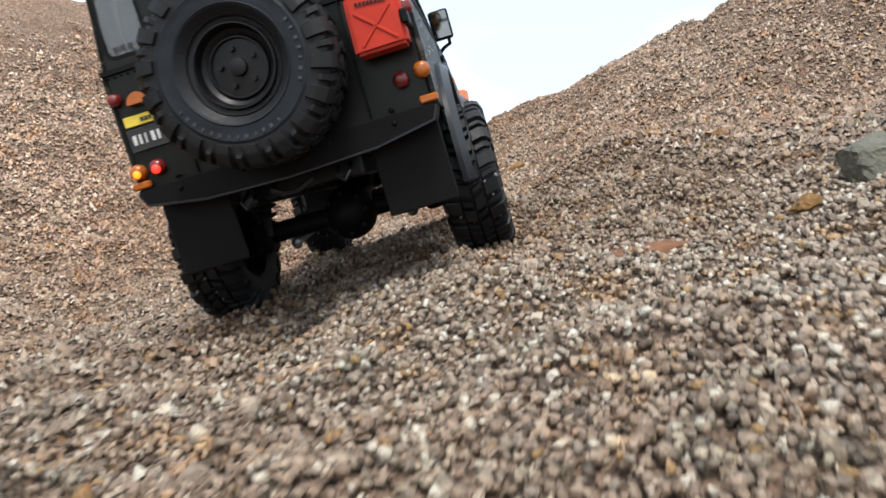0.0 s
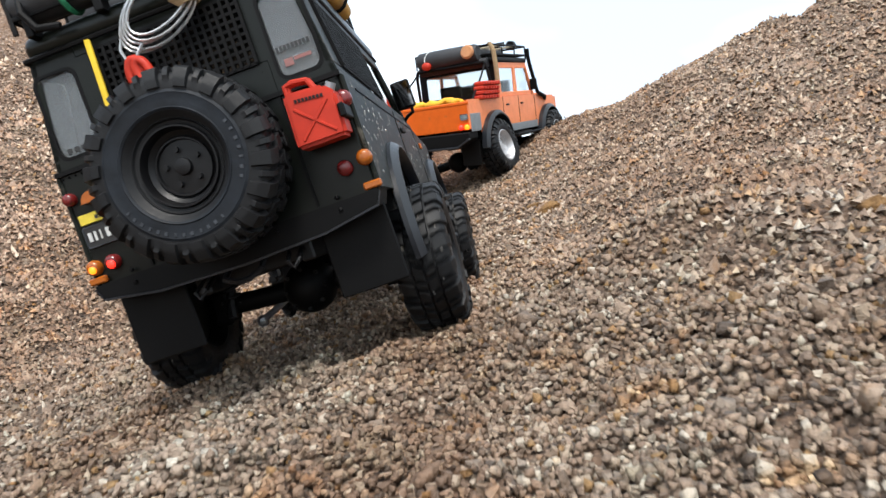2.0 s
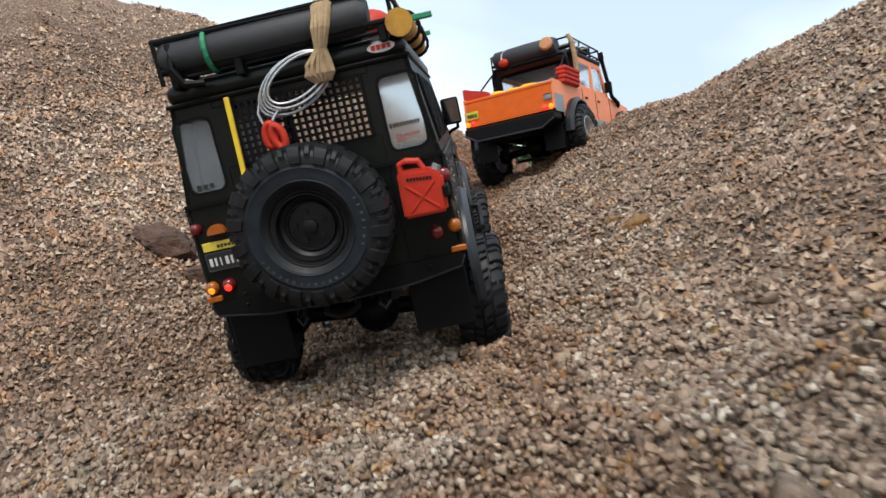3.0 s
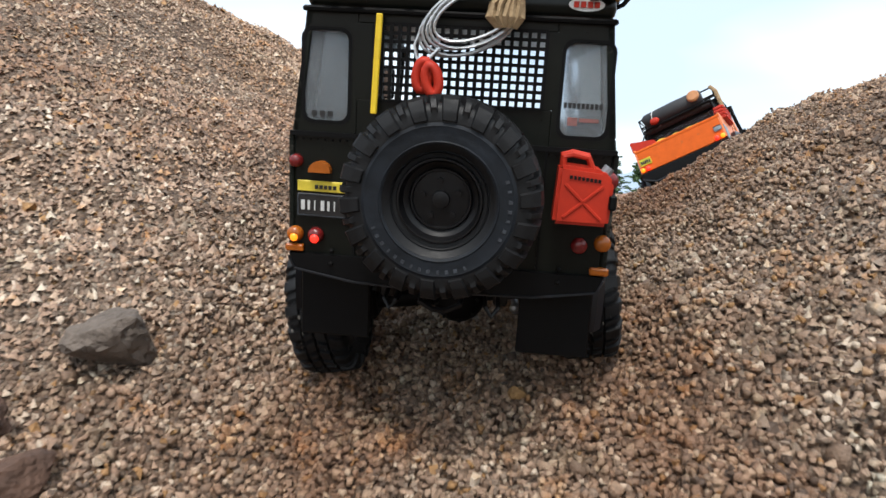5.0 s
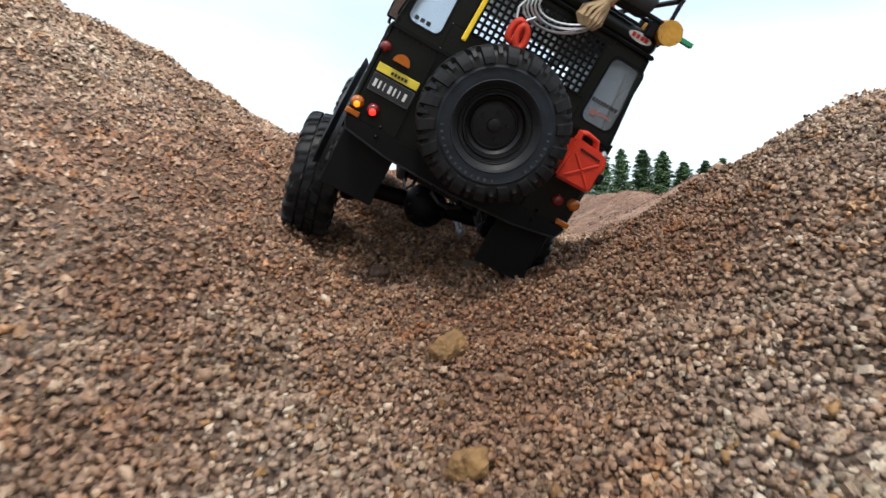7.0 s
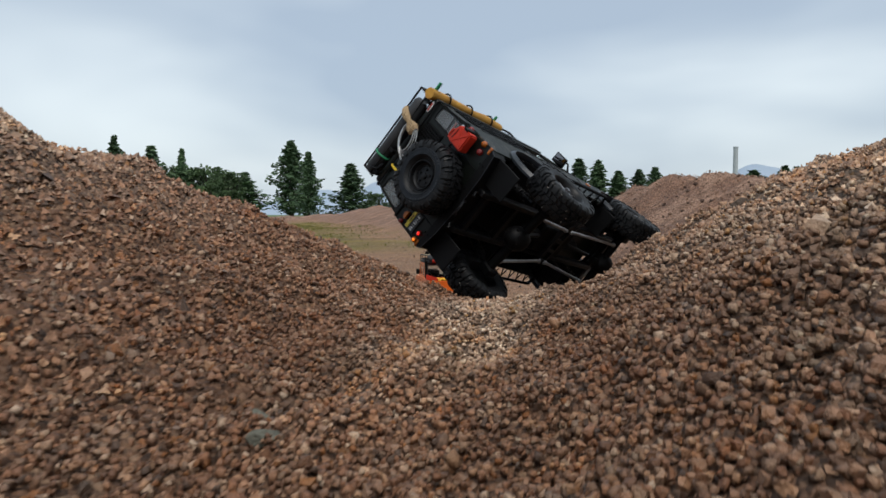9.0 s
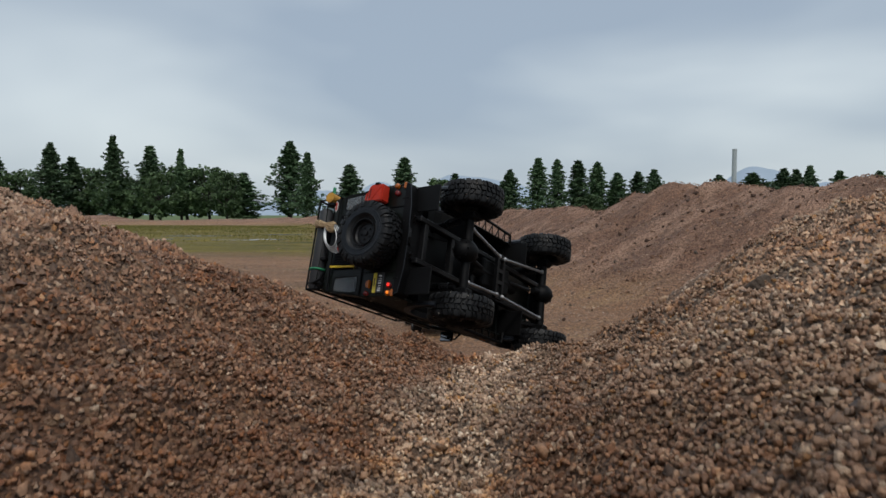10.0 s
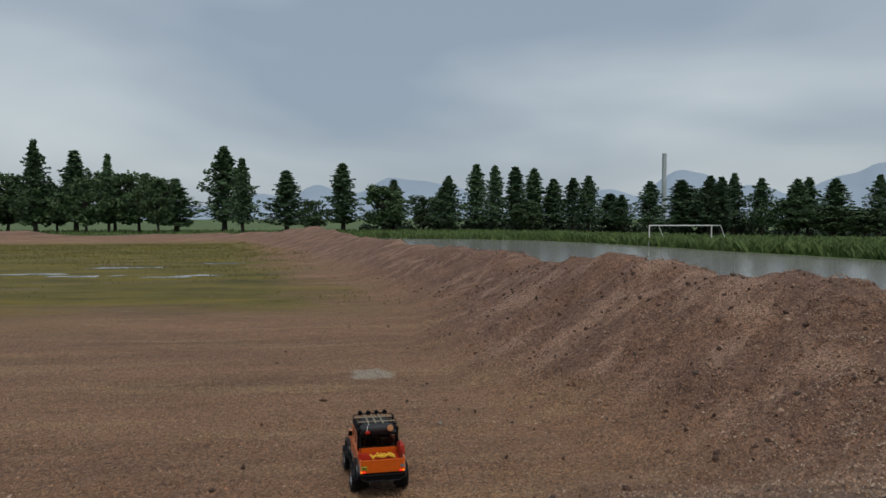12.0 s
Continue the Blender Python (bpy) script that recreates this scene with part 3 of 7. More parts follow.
def lathe(bm, profile, m=Matrix(), n=32, close=False):
    """Turn a profile of (radius, height) round z, then place it by m."""
    rings = []
    for r, h in profile:
        rings.append([bm.verts.new(m @ Vector((r * math.cos(k * math.tau / n), r * math.sin(k * math.tau / n), h))) for k in range(n)])
    for i in range(len(rings) - (0 if close else 1)):
        x, y = rings[i], rings[(i + 1) % len(rings)]
        for k in range(n):
            bm.faces.new((x[k], x[(k + 1) % n], y[(k + 1) % n], y[k]))
    if not close:
        for ring in (rings[0][::-1], rings[-1]):
            if (ring[0].co - ring[n // 2].co).length > 1e-5:
                bm.faces.new(ring)


def round_rect(x0, x1, z0, z1, r, k=4):
    out = []
    for cx, cz, a in ((x1 - r, z1 - r, 0), (x0 + r, z1 - r, 90), (x0 + r, z0 + r, 180), (x1 - r, z0 + r, 270)):
        out += [(cx + r * math.cos(radians(a + 90 * i / k)), cz + r * math.sin(radians(a + 90 * i / k))) for i in range(k + 1)]
    return out


def frame_ring(bm, outer, inner, axis, a, b):
    """A flat ring between two outlines with the same number of points, with thickness."""
    def at(p, d):
        return {"x": (d, p[0], p[1]), "y": (p[0], d, p[1]), "z": (p[0], p[1], d)}[axis]
    loops = [[bm.verts.new(at(p, d)) for p in pts] for pts, d in ((outer, a), (inner, a), (inner, b), (outer, b))]
    n = len(outer)
    for j in range(4):
        x, y = loops[j], loops[(j + 1) % 4]
        for i in range(n):
            bm.faces.new((x[i], x[(i + 1) % n], y[(i + 1) % n], y[i]))


def smooth(ob, angle=35):
    me = ob.data
    me.polygons.foreach_set("use_smooth", [True] * len(me.polygons))
    me.set_sharp_from_angle(angle=radians(angle))
    return ob


# ------------------------------------------------------------ the ground
# the gully: station along y, its middle, its floor, slope to either side, top of the heap on either side
GULLY_Y = (-2.6, -1.7, -1.2, -0.8, -0.4, 0.0, 0.4, 0.8, 1.05, 1.3)
GULLY = {
    "middle": (-0.395, -0.349, -0.285, -0.202, -0.145, -0.100, 0.007, 0.067, 0.109, 0.153),
    "floor": (-0.013, 0.036, 0.093, 0.162, 0.285, 0.374, 0.381, 0.351, 0.284, 0.229),
    "slope_west": (0.425, 0.434, 0.456, 0.500, 0.551, 0.532, 0.555, 0.383, 0.403, 0.337),
    "slope_east": (0.259, 0.286, 0.261, 0.249, 0.504, 0.800, 0.711, 0.578, 0.444, 0.606),
    "top_west": (0.945, 0.963, 0.990, 1.011, 0.992, 0.940, 0.959, 0.939, 0.743, 0.150),
    "top_east": (0.759, 0.768, 0.778, 0.779, 0.717, 0.698, 0.558, 0.545, 0.817, 0.565)}
# mounds and hollows on the heap's flanks: rise, place, reach along x and y
MOUNDS = ((0.050, 0.47, -1.26, 0.15, 0.07), (0.053, 0.53, -0.83, 0.22, 0.21), (-0.041, 0.37, 0.03, 0.13, 0.32), (-0.055, 0.46, -0.10, 0.21, 0.26),
          (-0.025, 0.28, 0.21, 0.14, 0.09), (-0.044, -0.48, 0.45, 0.07, 0.16), (0.028, -0.21, 0.78, 0.20, 0.24), (-0.041, -0.70, -0.09, 0.20, 0.24))
# crest of the long bank: place, height, half width
RIDGE = ((7.5, 0.6, 0.60, 2.0), (4.8, 2.0, 0.74, 2.0), (3.30, 3.5, 0.80, 1.95), (2.98, 4.6, 0.84, 2.0), (2.65, 5.6, 0.91, 2.0), (2.40, 6.9, 0.85, 1.95), (2.35, 9.5, 0.70, 1.75), (1.6, 13.0, 0.72, 1.8), (0.5, 18.0, 0.68, 1.8),
         (-1.0, 24.0, 0.70, 2.0), (-2.9, 31.0, 0.95, 2.8), (-5.5, 38.0, 0.62, 2.6), (-12.0, 44.0, 0.42, 3.0), (-20.0, 46.0, 0.30, 3.0), (-26.0, 47.0, 0.85, 4.0), (-33.0, 48.0, 0.45, 3.5), (-45.0, 50.0, 0.70, 4.0))


def soft_plus(u, s):
    return s * np.logaddexp(0, u / s)


def soft_min(a, b, s):
    return -s * np.logaddexp(-a / s, -b / s)


def wave(x, y, s, k):
    """Cheap smooth unevenness, about -1 to 1."""
    return (np.sin(x * s * 1.00 + 1.7 * k + 1.3 * np.sin(y * s * 0.71 + k)) + np.sin(y * s * 1.13 + 2.3 * k + 1.1 * np.sin(x * s * 0.83 - k)) + np.sin((x + y) * s * 0.61 + 0.9 * k)) / 3


def lumps(x, y, size, k):
    """Uneven lumps about that far apart, smooth value noise from -1 to 1."""
    x, y = np.asarray(x, float) / size + 37.7 * k, np.asarray(y, float) / size - 11.3 * k
    i, j = np.floor(x), np.floor(y)
    u, v = x - i, y - j
    u, v = u * u * (3 - 2 * u), v * v * (3 - 2 * v)

    def h(a, b):
        q = np.sin(np.mod(a, 5113) * 127.1 + np.mod(b, 5077) * 311.7 + k * 17.3) * 43758.5453
        return (q - np.floor(q)) * 2 - 1
    return (h(i, j) * (1 - u) + h(i + 1, j) * u) * (1 - v) + (h(i, j + 1) * (1 - u) + h(i + 1, j + 1) * u) * v


def along_gully(key, y):
    v = GULLY[key]
    return (np.interp(y - 0.12, GULLY_Y, v) + 2 * np.interp(y, GULLY_Y, v) + np.interp(y + 0.12, GULLY_Y, v)) / 4


def ground(x, y):
    """Height of the ground at x, y (arrays or numbers)."""
    x, y = np.asarray(x, float), np.asarray(y, float)
    mid, low = along_gully("middle", y), along_gully("floor", y)
    u = x - mid
    far = np.clip((y - 0.95 - 0.6 * np.clip((x - 0.3) / 0.6, 0, 1)) / 1.65, 0, 1)
    fall = far * far * (3 - 2 * far)
    rough = 0.009 * wave(x, y, 9.0, 1) + 0.007 * wave(x, y, 23.0, 2) + 0.011 * lumps(x, y, 0.11, 3) + 0.011 * lumps(x, y, 0.055, 4) + 0.005 * lumps(x, y, 0.028, 5)
    west = soft_min(along_gully("slope_west", y) * soft_plus(-u - 0.06, 0.05), along_gully("top_west", y) - low, 0.05)
    east = soft_min(along_gully("slope_east", y) * soft_plus(u - 0.06, 0.05), along_gully("top_east", y) - low, 0.02)
    # the heaps stand free: they fall off behind their tops as well
    west = west * np.exp(-np.clip(-u - 1.9, 0, 9) ** 2 / 1.2)
    east = east * np.exp(-np.clip(u - 1.9, 0, 9) ** 2 / 1.2)
    heap = (low + west + east) * np.exp(-np.clip(-y - 3.2, 0, 9) ** 2 / 2.0)
    heap = heap - 0.042 * np.exp(-((x - 0.5) / 0.22) ** 2 - ((y + 1.9) / 0.28) ** 2)
    for rise, cx, cy, rx, ry in MOUNDS:
        heap = heap + rise * np.exp(-((x - cx) / rx) ** 2 - ((y - cy) / ry) ** 2)
    z = heap * (1 - fall) + rough * (1 - 0.75 * fall)
    # the flat
    z = z + fall * (0.012 * wave(x, y, 1.7, 4) + 0.006 * wave(x, y * 3.0, 2.6, 6))
    # wheel ruts that run across the flat, and small clods
    z = z + fall * np.clip(1.5 - y / 26, 0.1, 1) * (0.016 * lumps(x * 0.22, y + 0.25 * np.sin(x * 0.5), 0.42, 21) + 0.010 * lumps(x * 0.4, y, 0.17, 22) + 0.006 * lumps(x, y, 0.12, 23))
    # the long bank along the flat
    best = np.zeros_like(z + x)
    side = np.full_like(best, -1.0)
    near = np.full_like(best, 1e9)
    for (ax, ay, ah, aw), (bx, by, bh, bw) in zip(RIDGE, RIDGE[1:]):
        dx, dy = bx - ax, by - ay
        t = np.clip(((x - ax) * dx + (y - ay) * dy) / (dx * dx + dy * dy), 0, 1)
        px, py = ax + t * dx - x, ay + t * dy - y
        d = np.hypot(px, py)
        hgt, wid = ah + t * (bh - ah), aw + t * (bw - aw)
        cross = dx * (y - ay) - dy * (x - ax)
        prof = hgt * np.clip(1.06 - d / wid, 0, 1)
        prof = np.minimum(prof, soft_min(prof, hgt * 0.97 + 0 * prof, 0.05) + 0.02)
        best = np.maximum(best, prof)
        closer = d < near
        near = np.where(closer, d, near)
        side = np.where(closer, -np.sign(cross), side)
    bump = 0.09 * wave(x, y, 1.9, 5) + 0.06 * lumps(x, y, 0.75, 7) + 0.05 * lumps(x, y, 0.33, 8)
    bank = np.clip((y - 1.2) / 1.6, 0, 1)
    z = z + best * (1 + 0.9 * bump) * bank
    # runnels down its flank and loose clods on it
    flank = np.clip(best / 0.25, 0, 1) * bank
    z = z + flank * (-0.095 * np.abs(lumps(0.86 * y - 0.5 * x, (0.86 * x + 0.5 * y) * 0.20, 0.45, 24)) - 0.05 * np.abs(lumps(0.80 * y - 0.6 * x, (0.8 * x + 0.6 * y) * 0.22, 0.19, 27)) + 0.020 * lumps(x, y, 0.16, 25) + 0.012 * lumps(x, y, 0.075, 26))
    # beyond the bank the land lies two metres lower
    out = (side > 0) & (near > 0.3)
    drop = np.clip((near - 0.3) / 5.0, 0, 1)
    z = np.where(out & (y > 0), z * (1 - drop) - 2.1 * drop * drop * (3 - 2 * drop), z)
    return z


def clumps(x, y):
    """Relief of clotted loose gravel, from about -1 to 1."""
    return 0.75 * lumps(x, y, 0.034, 9) + 0.5 * lumps(x, y, 0.015, 10) + 0.5 * lumps(x, y, 0.08, 12)


def graded(lo, hi, fine_lo, fine_hi, step, growth):
    """Grid lines: even between fine_lo and fine_hi, then ever wider apart."""
    mid = list(np.arange(fine_lo, fine_hi + step / 2, step))
    s, v = step, mid[-1]
    while v < hi:
        s *= growth
        v += s
        mid.append(v)
    s, v = step, mid[0]
    while v > lo:
        s *= growth
        v -= s
        mid.insert(0, v)
    return np.array(mid)


def build_ground():
    xs = graded(-3500, 3500, -1.0, 1.05, 0.009, 1.075)
    ys = np.concatenate([graded(-600, 1.3, -2.0, 1.3, 0.009, 1.08)[:-1], graded(1.32, 4200, 1.32, 3.0, 0.045, 1.036)])
    ys = np.unique(ys)
    gx, gy = np.meshgrid(xs, ys)
    gz = ground(gx, gy)
    loose = np.clip((1.35 - gy) / 0.3, 0, 1) * np.clip((1.6 - np.abs(gx)) / 0.4, 0, 1) * np.clip((gy + 2.6) / 0.4, 0, 1)
    gz = gz + loose * 0.008 * (0.30 + clumps(gx, gy))
    nx, ny = len(xs), len(ys)
    co = np.stack([gx, gy, gz], -1).reshape(-1, 3)
    i = np.arange((ny - 1) * (nx - 1))
    a = (i // (nx - 1)) * nx + i % (nx - 1)
    quads = np.stack([a, a + 1, a + 1 + nx, a + nx], 1)
    me = bpy.data.meshes.new("ground")
    me.vertices.add(len(co))
    me.vertices.foreach_set("co", co.ravel())
    me.loops.add(quads.size)
    me.loops.foreach_set("vertex_index", quads.ravel())
    me.polygons.add(len(quads))
    me.polygons.foreach_set("loop_start", np.arange(0, quads.size, 4))
    me.polygons.foreach_set("use_smooth", np.ones(len(quads), bool))
    me.update(calc_edges=True)
    me.materials.append(GROUND)
    tagged(new("ground", me), "reddish-brown gravel heaps, packed dirt flat and grassy field", "ground", kind="structure")


build_ground()


GRAIN = (np.array([(1, 0, 0), (-1, 0, 0), (0, 1, 0), (0, -1, 0), (0, 0, 1), (0, 0, -1)], float),
         np.array([(0, 2, 4), (2, 1, 4), (1, 3, 4), (3, 0, 4), (2, 0, 5), (1, 2, 5), (3, 1, 5), (0, 3, 5)]))

CHUNK = (np.array([(x, y, z) for x in (-1, 1) for y in (-1, 1) for z in (-1, 1)], float) * 0.66,
         np.array([(0, 1, 3), (0, 3, 2), (4, 6, 7), (4, 7, 5), (0, 4, 5), (0, 5, 1), (2, 3, 7), (2, 7, 6), (0, 2, 6), (0, 6, 4), (1, 5, 7), (1, 7, 3)]))
NODULE = (np.array([(1, 0, -0.4), (0, 1, -0.4), (-1, 0, -0.4), (0, -1, -0.4), (0, 0, 0.9)], float), np.array([(0, 1, 4), (1, 2, 4), (2, 3, 4), (3, 0, 4)]))


def scatter(name, px, py, size, material, label, form=GRAIN, jitter=0.22, sink=0.25, seed=3, flat=0.8, heave=0.0, lift=0.0, round_off=0.0, roll=1.5):
    """Many small angular stones lying on the ground, as one mesh."""
    rng = np.random.default_rng(seed)
    shape, tri = form
    n, k = len(px), len(form[0])
    v = (shape[None] + rng.normal(0, jitter, (n, k, 3))) * rng.uniform(0.7, 1.3, (n, 1, 3))
    ang, tilt = rng.uniform(0, math.tau, n), rng.uniform(-roll, roll, n)
    c, s, ct, st = np.cos(ang)[:, None], np.sin(ang)[:, None], np.cos(tilt)[:, None], np.sin(tilt)[:, None]
    x, y, z = v[..., 0], v[..., 1], v[..., 2] * flat
    y, z = y * ct - z * st, y * st + z * ct
    x, y = x * c - y * s, x * s + y * c
    pz = ground(px, py) + heave * (lift + clumps(px, py) + rng.normal(0, 0.22, n))
    r = (size / 2)[:, None]
    co = np.stack([x * r + px[:, None], y * r + py[:, None], z * r + (pz + size * (0.5 - sink) * 0.6)[:, None]], -1).reshape(-1, 3)
    faces = (tri[None] + k * np.arange(n)[:, None, None]).reshape(-1, 3)
    me = bpy.data.meshes.new(name)
    me.vertices.add(len(co))
    me.vertices.foreach_set("co", co.ravel())
    me.loops.add(faces.size)
    me.loops.foreach_set("vertex_index", faces.ravel().astype(np.int32))
    me.polygons.add(len(faces))
    me.polygons.foreach_set("loop_start", np.arange(0, faces.size, 3))
    me.polygons.foreach_set("use_smooth", np.repeat(rng.uniform(0, 1, n) < round_off, len(tri)))
    me.update(calc_edges=True)
    me.materials.append(material)
    return tagged(new(name, me), label, "gravel", kind="stuff")


def gravel_points(n, seed, x0, x1, y0, y1, keep):
    rng = np.random.default_rng(seed)
    x, y = rng.uniform(x0, x1, n), rng.uniform(y0, y1, n)
    k = rng.uniform(0, 1, n) < keep(x, y)
    return x[k], y[k], rng


def build_gravel():
    # line along which the heap is driven over
    line = ((0.41, -2.0), (0.42, -1.75), (0.30, -1.55), (0.15, -1.3), (0.02, -1.0), (-0.09, -0.75), (-0.12, -0.5), (-0.07, -0.25), (0.0, 0.0), (0.02, 0.3), (0.05, 0.6), (0.1, 1.0))

    def off(x, y):
        return np.min([np.hypot(x - a, y - b) for a, b in line], axis=0)

    def within(x, y):
        ragged = 0.12 * lumps(x, y, 0.22, 21) + 0.06 * lumps(x, y, 0.07, 22)
        return np.clip((1.22 - np.abs(x - 0.05) + ragged) / 0.35, 0, 1) * np.clip((y + 2.05 + ragged) / 0.18, 0, 1)

    x, y, rng = gravel_points(700000, 5, -0.75, 0.95, -2.0, 1.1, lambda x, y: np.clip(1.55 - 4.6 * off(x, y), 0, 1) * np.interp(y, (-1.2, -0.9, -0.4, -0.3), (0.90, 0.65, 0.65, 1.0)))
    size = (0.0030 + 0.0036 * rng.beta(1.3, 3.0, len(x)) + 0.005 * (rng.uniform(0, 1, len(x)) > 0.996)) * (1 + 0.25 * np.clip(off(x, y) / 0.4, 0, 1)) * np.interp(y, (-1.75, -1.35, -0.8, -0.5, -0.1), (0.64, 0.72, 0.88, 0.90, 0.58))
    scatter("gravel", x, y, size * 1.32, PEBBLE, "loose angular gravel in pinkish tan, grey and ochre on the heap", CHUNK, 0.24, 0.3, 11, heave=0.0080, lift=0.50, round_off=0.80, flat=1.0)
    x, y, rng = gravel_points(780000, 7, -1.3, 1.4, -2.1, 1.4, lambda x, y: within(x, y) * np.clip(3.6 * off(x, y) - 0.60, 0, 1) * np.where(y > 0.1, np.clip(1.4 - 0.6 * off(x, y), 0.3, 1), 0.70 * np.clip(1.25 - 0.8 * off(x, y), 0.20, 1)))
    size = (0.0030 + 0.0046 * rng.beta(1.4, 3.0, len(x)) + 0.006 * (rng.uniform(0, 1, len(x)) > 0.996)) * (1 + 0.5 * np.clip(off(x, y) - 0.25, 0, 1)) * np.interp(y, (-0.5, -0.1), (0.9, 0.68))
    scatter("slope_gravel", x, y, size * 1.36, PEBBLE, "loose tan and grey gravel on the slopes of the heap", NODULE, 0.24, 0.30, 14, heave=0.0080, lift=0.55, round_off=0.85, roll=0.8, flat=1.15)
    x, y, rng = gravel_points(11000, 6, -3.2, 3.2, -3.0, 1.6, lambda x, y: np.where((np.abs(x) > 1.3) | (y < -2.15), 1.0, 0.0))
    size = 0.008 + 0.012 * rng.beta(1.5, 3.4, len(x))
    scatter("outer_gravel", x, y, size, PEBBLE, "loose gravel on the outer slopes of the heap", GRAIN, 0.22, 0.3, 13, heave=0.004, lift=0.4)
    # the foot of the heap, the flat and the bank beyond
    x, y, rng = gravel_points(120000, 8, -2.6, 3.4, 1.15, 4.6, lambda x, y: np.clip(1.35 - (y - 1.15) / 1.1 + 0.55 * x, 0.07, 1))
    size = 0.005 + 0.013 * rng.beta(1.0, 4.0, len(x))
    scatter("foot_gravel", x, y, size * 1.2, PEBBLE, "loose gravel spilling from the heap onto the packed dirt", NODULE, 0.20, 0.35, 12, round_off=0.5, roll=0.5)
    x, y, rng = gravel_points(125000, 9, -3.5, 6.5, 2.2, 15.0, lambda x, y: np.where(ground(x, y) > 0.07, 1.0, 0.055) * np.clip(1.25 - y / 15, 0.2, 1))
    size = 0.009 + 0.034 * rng.beta(1.0, 7.0, len(x))
    scatter("bank_gravel", x, y, size, CLOD, "stones and clods strewn over the dirt bank", GRAIN, 0.22, 0.35, 15)

    x, y, rng = gravel_points(5200, 19, -1.0, 6.0, 2.9, 13.0, lambda x, y: np.where(ground(x, y) > 0.10, 0.30, 0.03))
    size = 0.022 + 0.045 * rng.beta(1.0, 5.0, len(x))
    scatter("clods", x, y, size, STONE_BROWN, "dark brown clods and stones lying on the dirt bank", GRAIN, 0.22, 0.3, 21)


build_gravel()
# ------------------------------------------------------------ the distance
def azimuth(px):
    """Direction of a far thing, from its place across the last view."""
    return math.atan((px - 784) / 1198.7) + radians(5.36)


def far_point(px, dist):
    """A place at that distance ahead of the last stand, in the direction px."""
    a = azimuth(px)
    r = dist / math.cos(a - radians(5.36))
    return r * math.sin(a), r * math.cos(a)


FIELD = -2.1


def leaf_cards(rng, centres, radii, per, size):
    """Small bent leaf sprays spread through lumps, as vertex and face lists."""
    vs, fs = [], []
    for c, r in zip(centres, radii):
        for _ in range(per):
            d = Vector((rng.gauss(0, 1), rng.gauss(0, 1), rng.gauss(0, 1))).normalized() * r * (rng.uniform(0.35, 1.0) ** 0.6)
            p = c + Vector((d.x, d.y, d.z * 0.7))
            u = Vector((rng.gauss(0, 1), rng.gauss(0, 1), rng.gauss(0, 0.6))).normalized()
            w = u.orthogonal().normalized()
            w.rotate(Matrix.Rotation(rng.uniform(0, math.tau), 3, u))
            s = size * rng.uniform(0.6, 1.4)
            i = len(vs)
            vs += [p - u * s, p + w * s * 0.55, p + u * s, p - w * s * 0.55 + Vector((0, 0, -0.3 * s))]
            fs += [(i, i + 1, i + 2), (i, i + 2, i + 3)]
    return vs, fs


def leaf_object(name, vs, fs, material, parent):
    me = bpy.data.meshes.new(name)
    me.from_pydata([tuple(v) for v in vs], [], fs)
    me.materials.append(material)
    ob = new(name, me)
    ob.parent = parent
    return ob


def conifer(seed, slim):
    """A dawn redwood ten units high: tapered trunk, limbs, a ragged lumpy cone of sprays. Returned as an Empty with two parts."""
    rng = random.Random(seed)
    t = new("conifer_tree")
    bm = bmesh.new()
    tube(bm, [(0, 0, -0.3), (0.05, 0, 1.5), (0.0, 0.05, 4.0), (0.04, 0, 7.0), (0, 0, 9.6)], lambda u: 0.17 * (1 - u) + 0.02, n=8)
    cs, rs = [], []
    n = 230
    lean = [rng.uniform(0, math.tau) for _ in range(3)]
    for k in range(n):
        u = (k + rng.random()) / n
        u = u ** 0.9
        z = 1.35 + 8.25 * u
        a = k * 2.399 + rng.uniform(-0.5, 0.5)
        lobe = 1 + 0.22 * math.sin(2 * a + lean[0] + 5 * u) + 0.16 * math.sin(3 * a + lean[1] + 17 * u) + 0.14 * math.sin(lean[2] + 23 * u)
        full = min(1.0, 0.62 + 2.1 * u) * (1 - u) ** 0.82
        reach = slim * (1.85 * full + 0.07) * lobe * rng.uniform(0.30, 1.12)
        tip = Vector((reach * math.cos(a), reach * math.sin(a), z + 0.25 * reach))
        if k % 3 == 0:
            tube(bm, [(0, 0, z - 0.25), tip * 0.5 + Vector((0, 0, z * 0.5 - 0.1)), tip], lambda q: 0.05 * (1 - q) + 0.012, n=4)
        for q in (0.5, 0.95):
            cs.append(Vector((tip.x * q, tip.y * q, z + 0.2 * reach * q)))
            rs.append(0.09 + 0.33 * (1 - u) ** 0.8 * slim * rng.uniform(0.35, 1.15))
    cs.append(Vector((0, 0, 9.65)))
    rs.append(0.25)
    part("trunk", bm, BARK, t)
    leaf_object("crown", *leaf_cards(rng, cs, rs, 11, 0.15), LEAF, t)
    return t


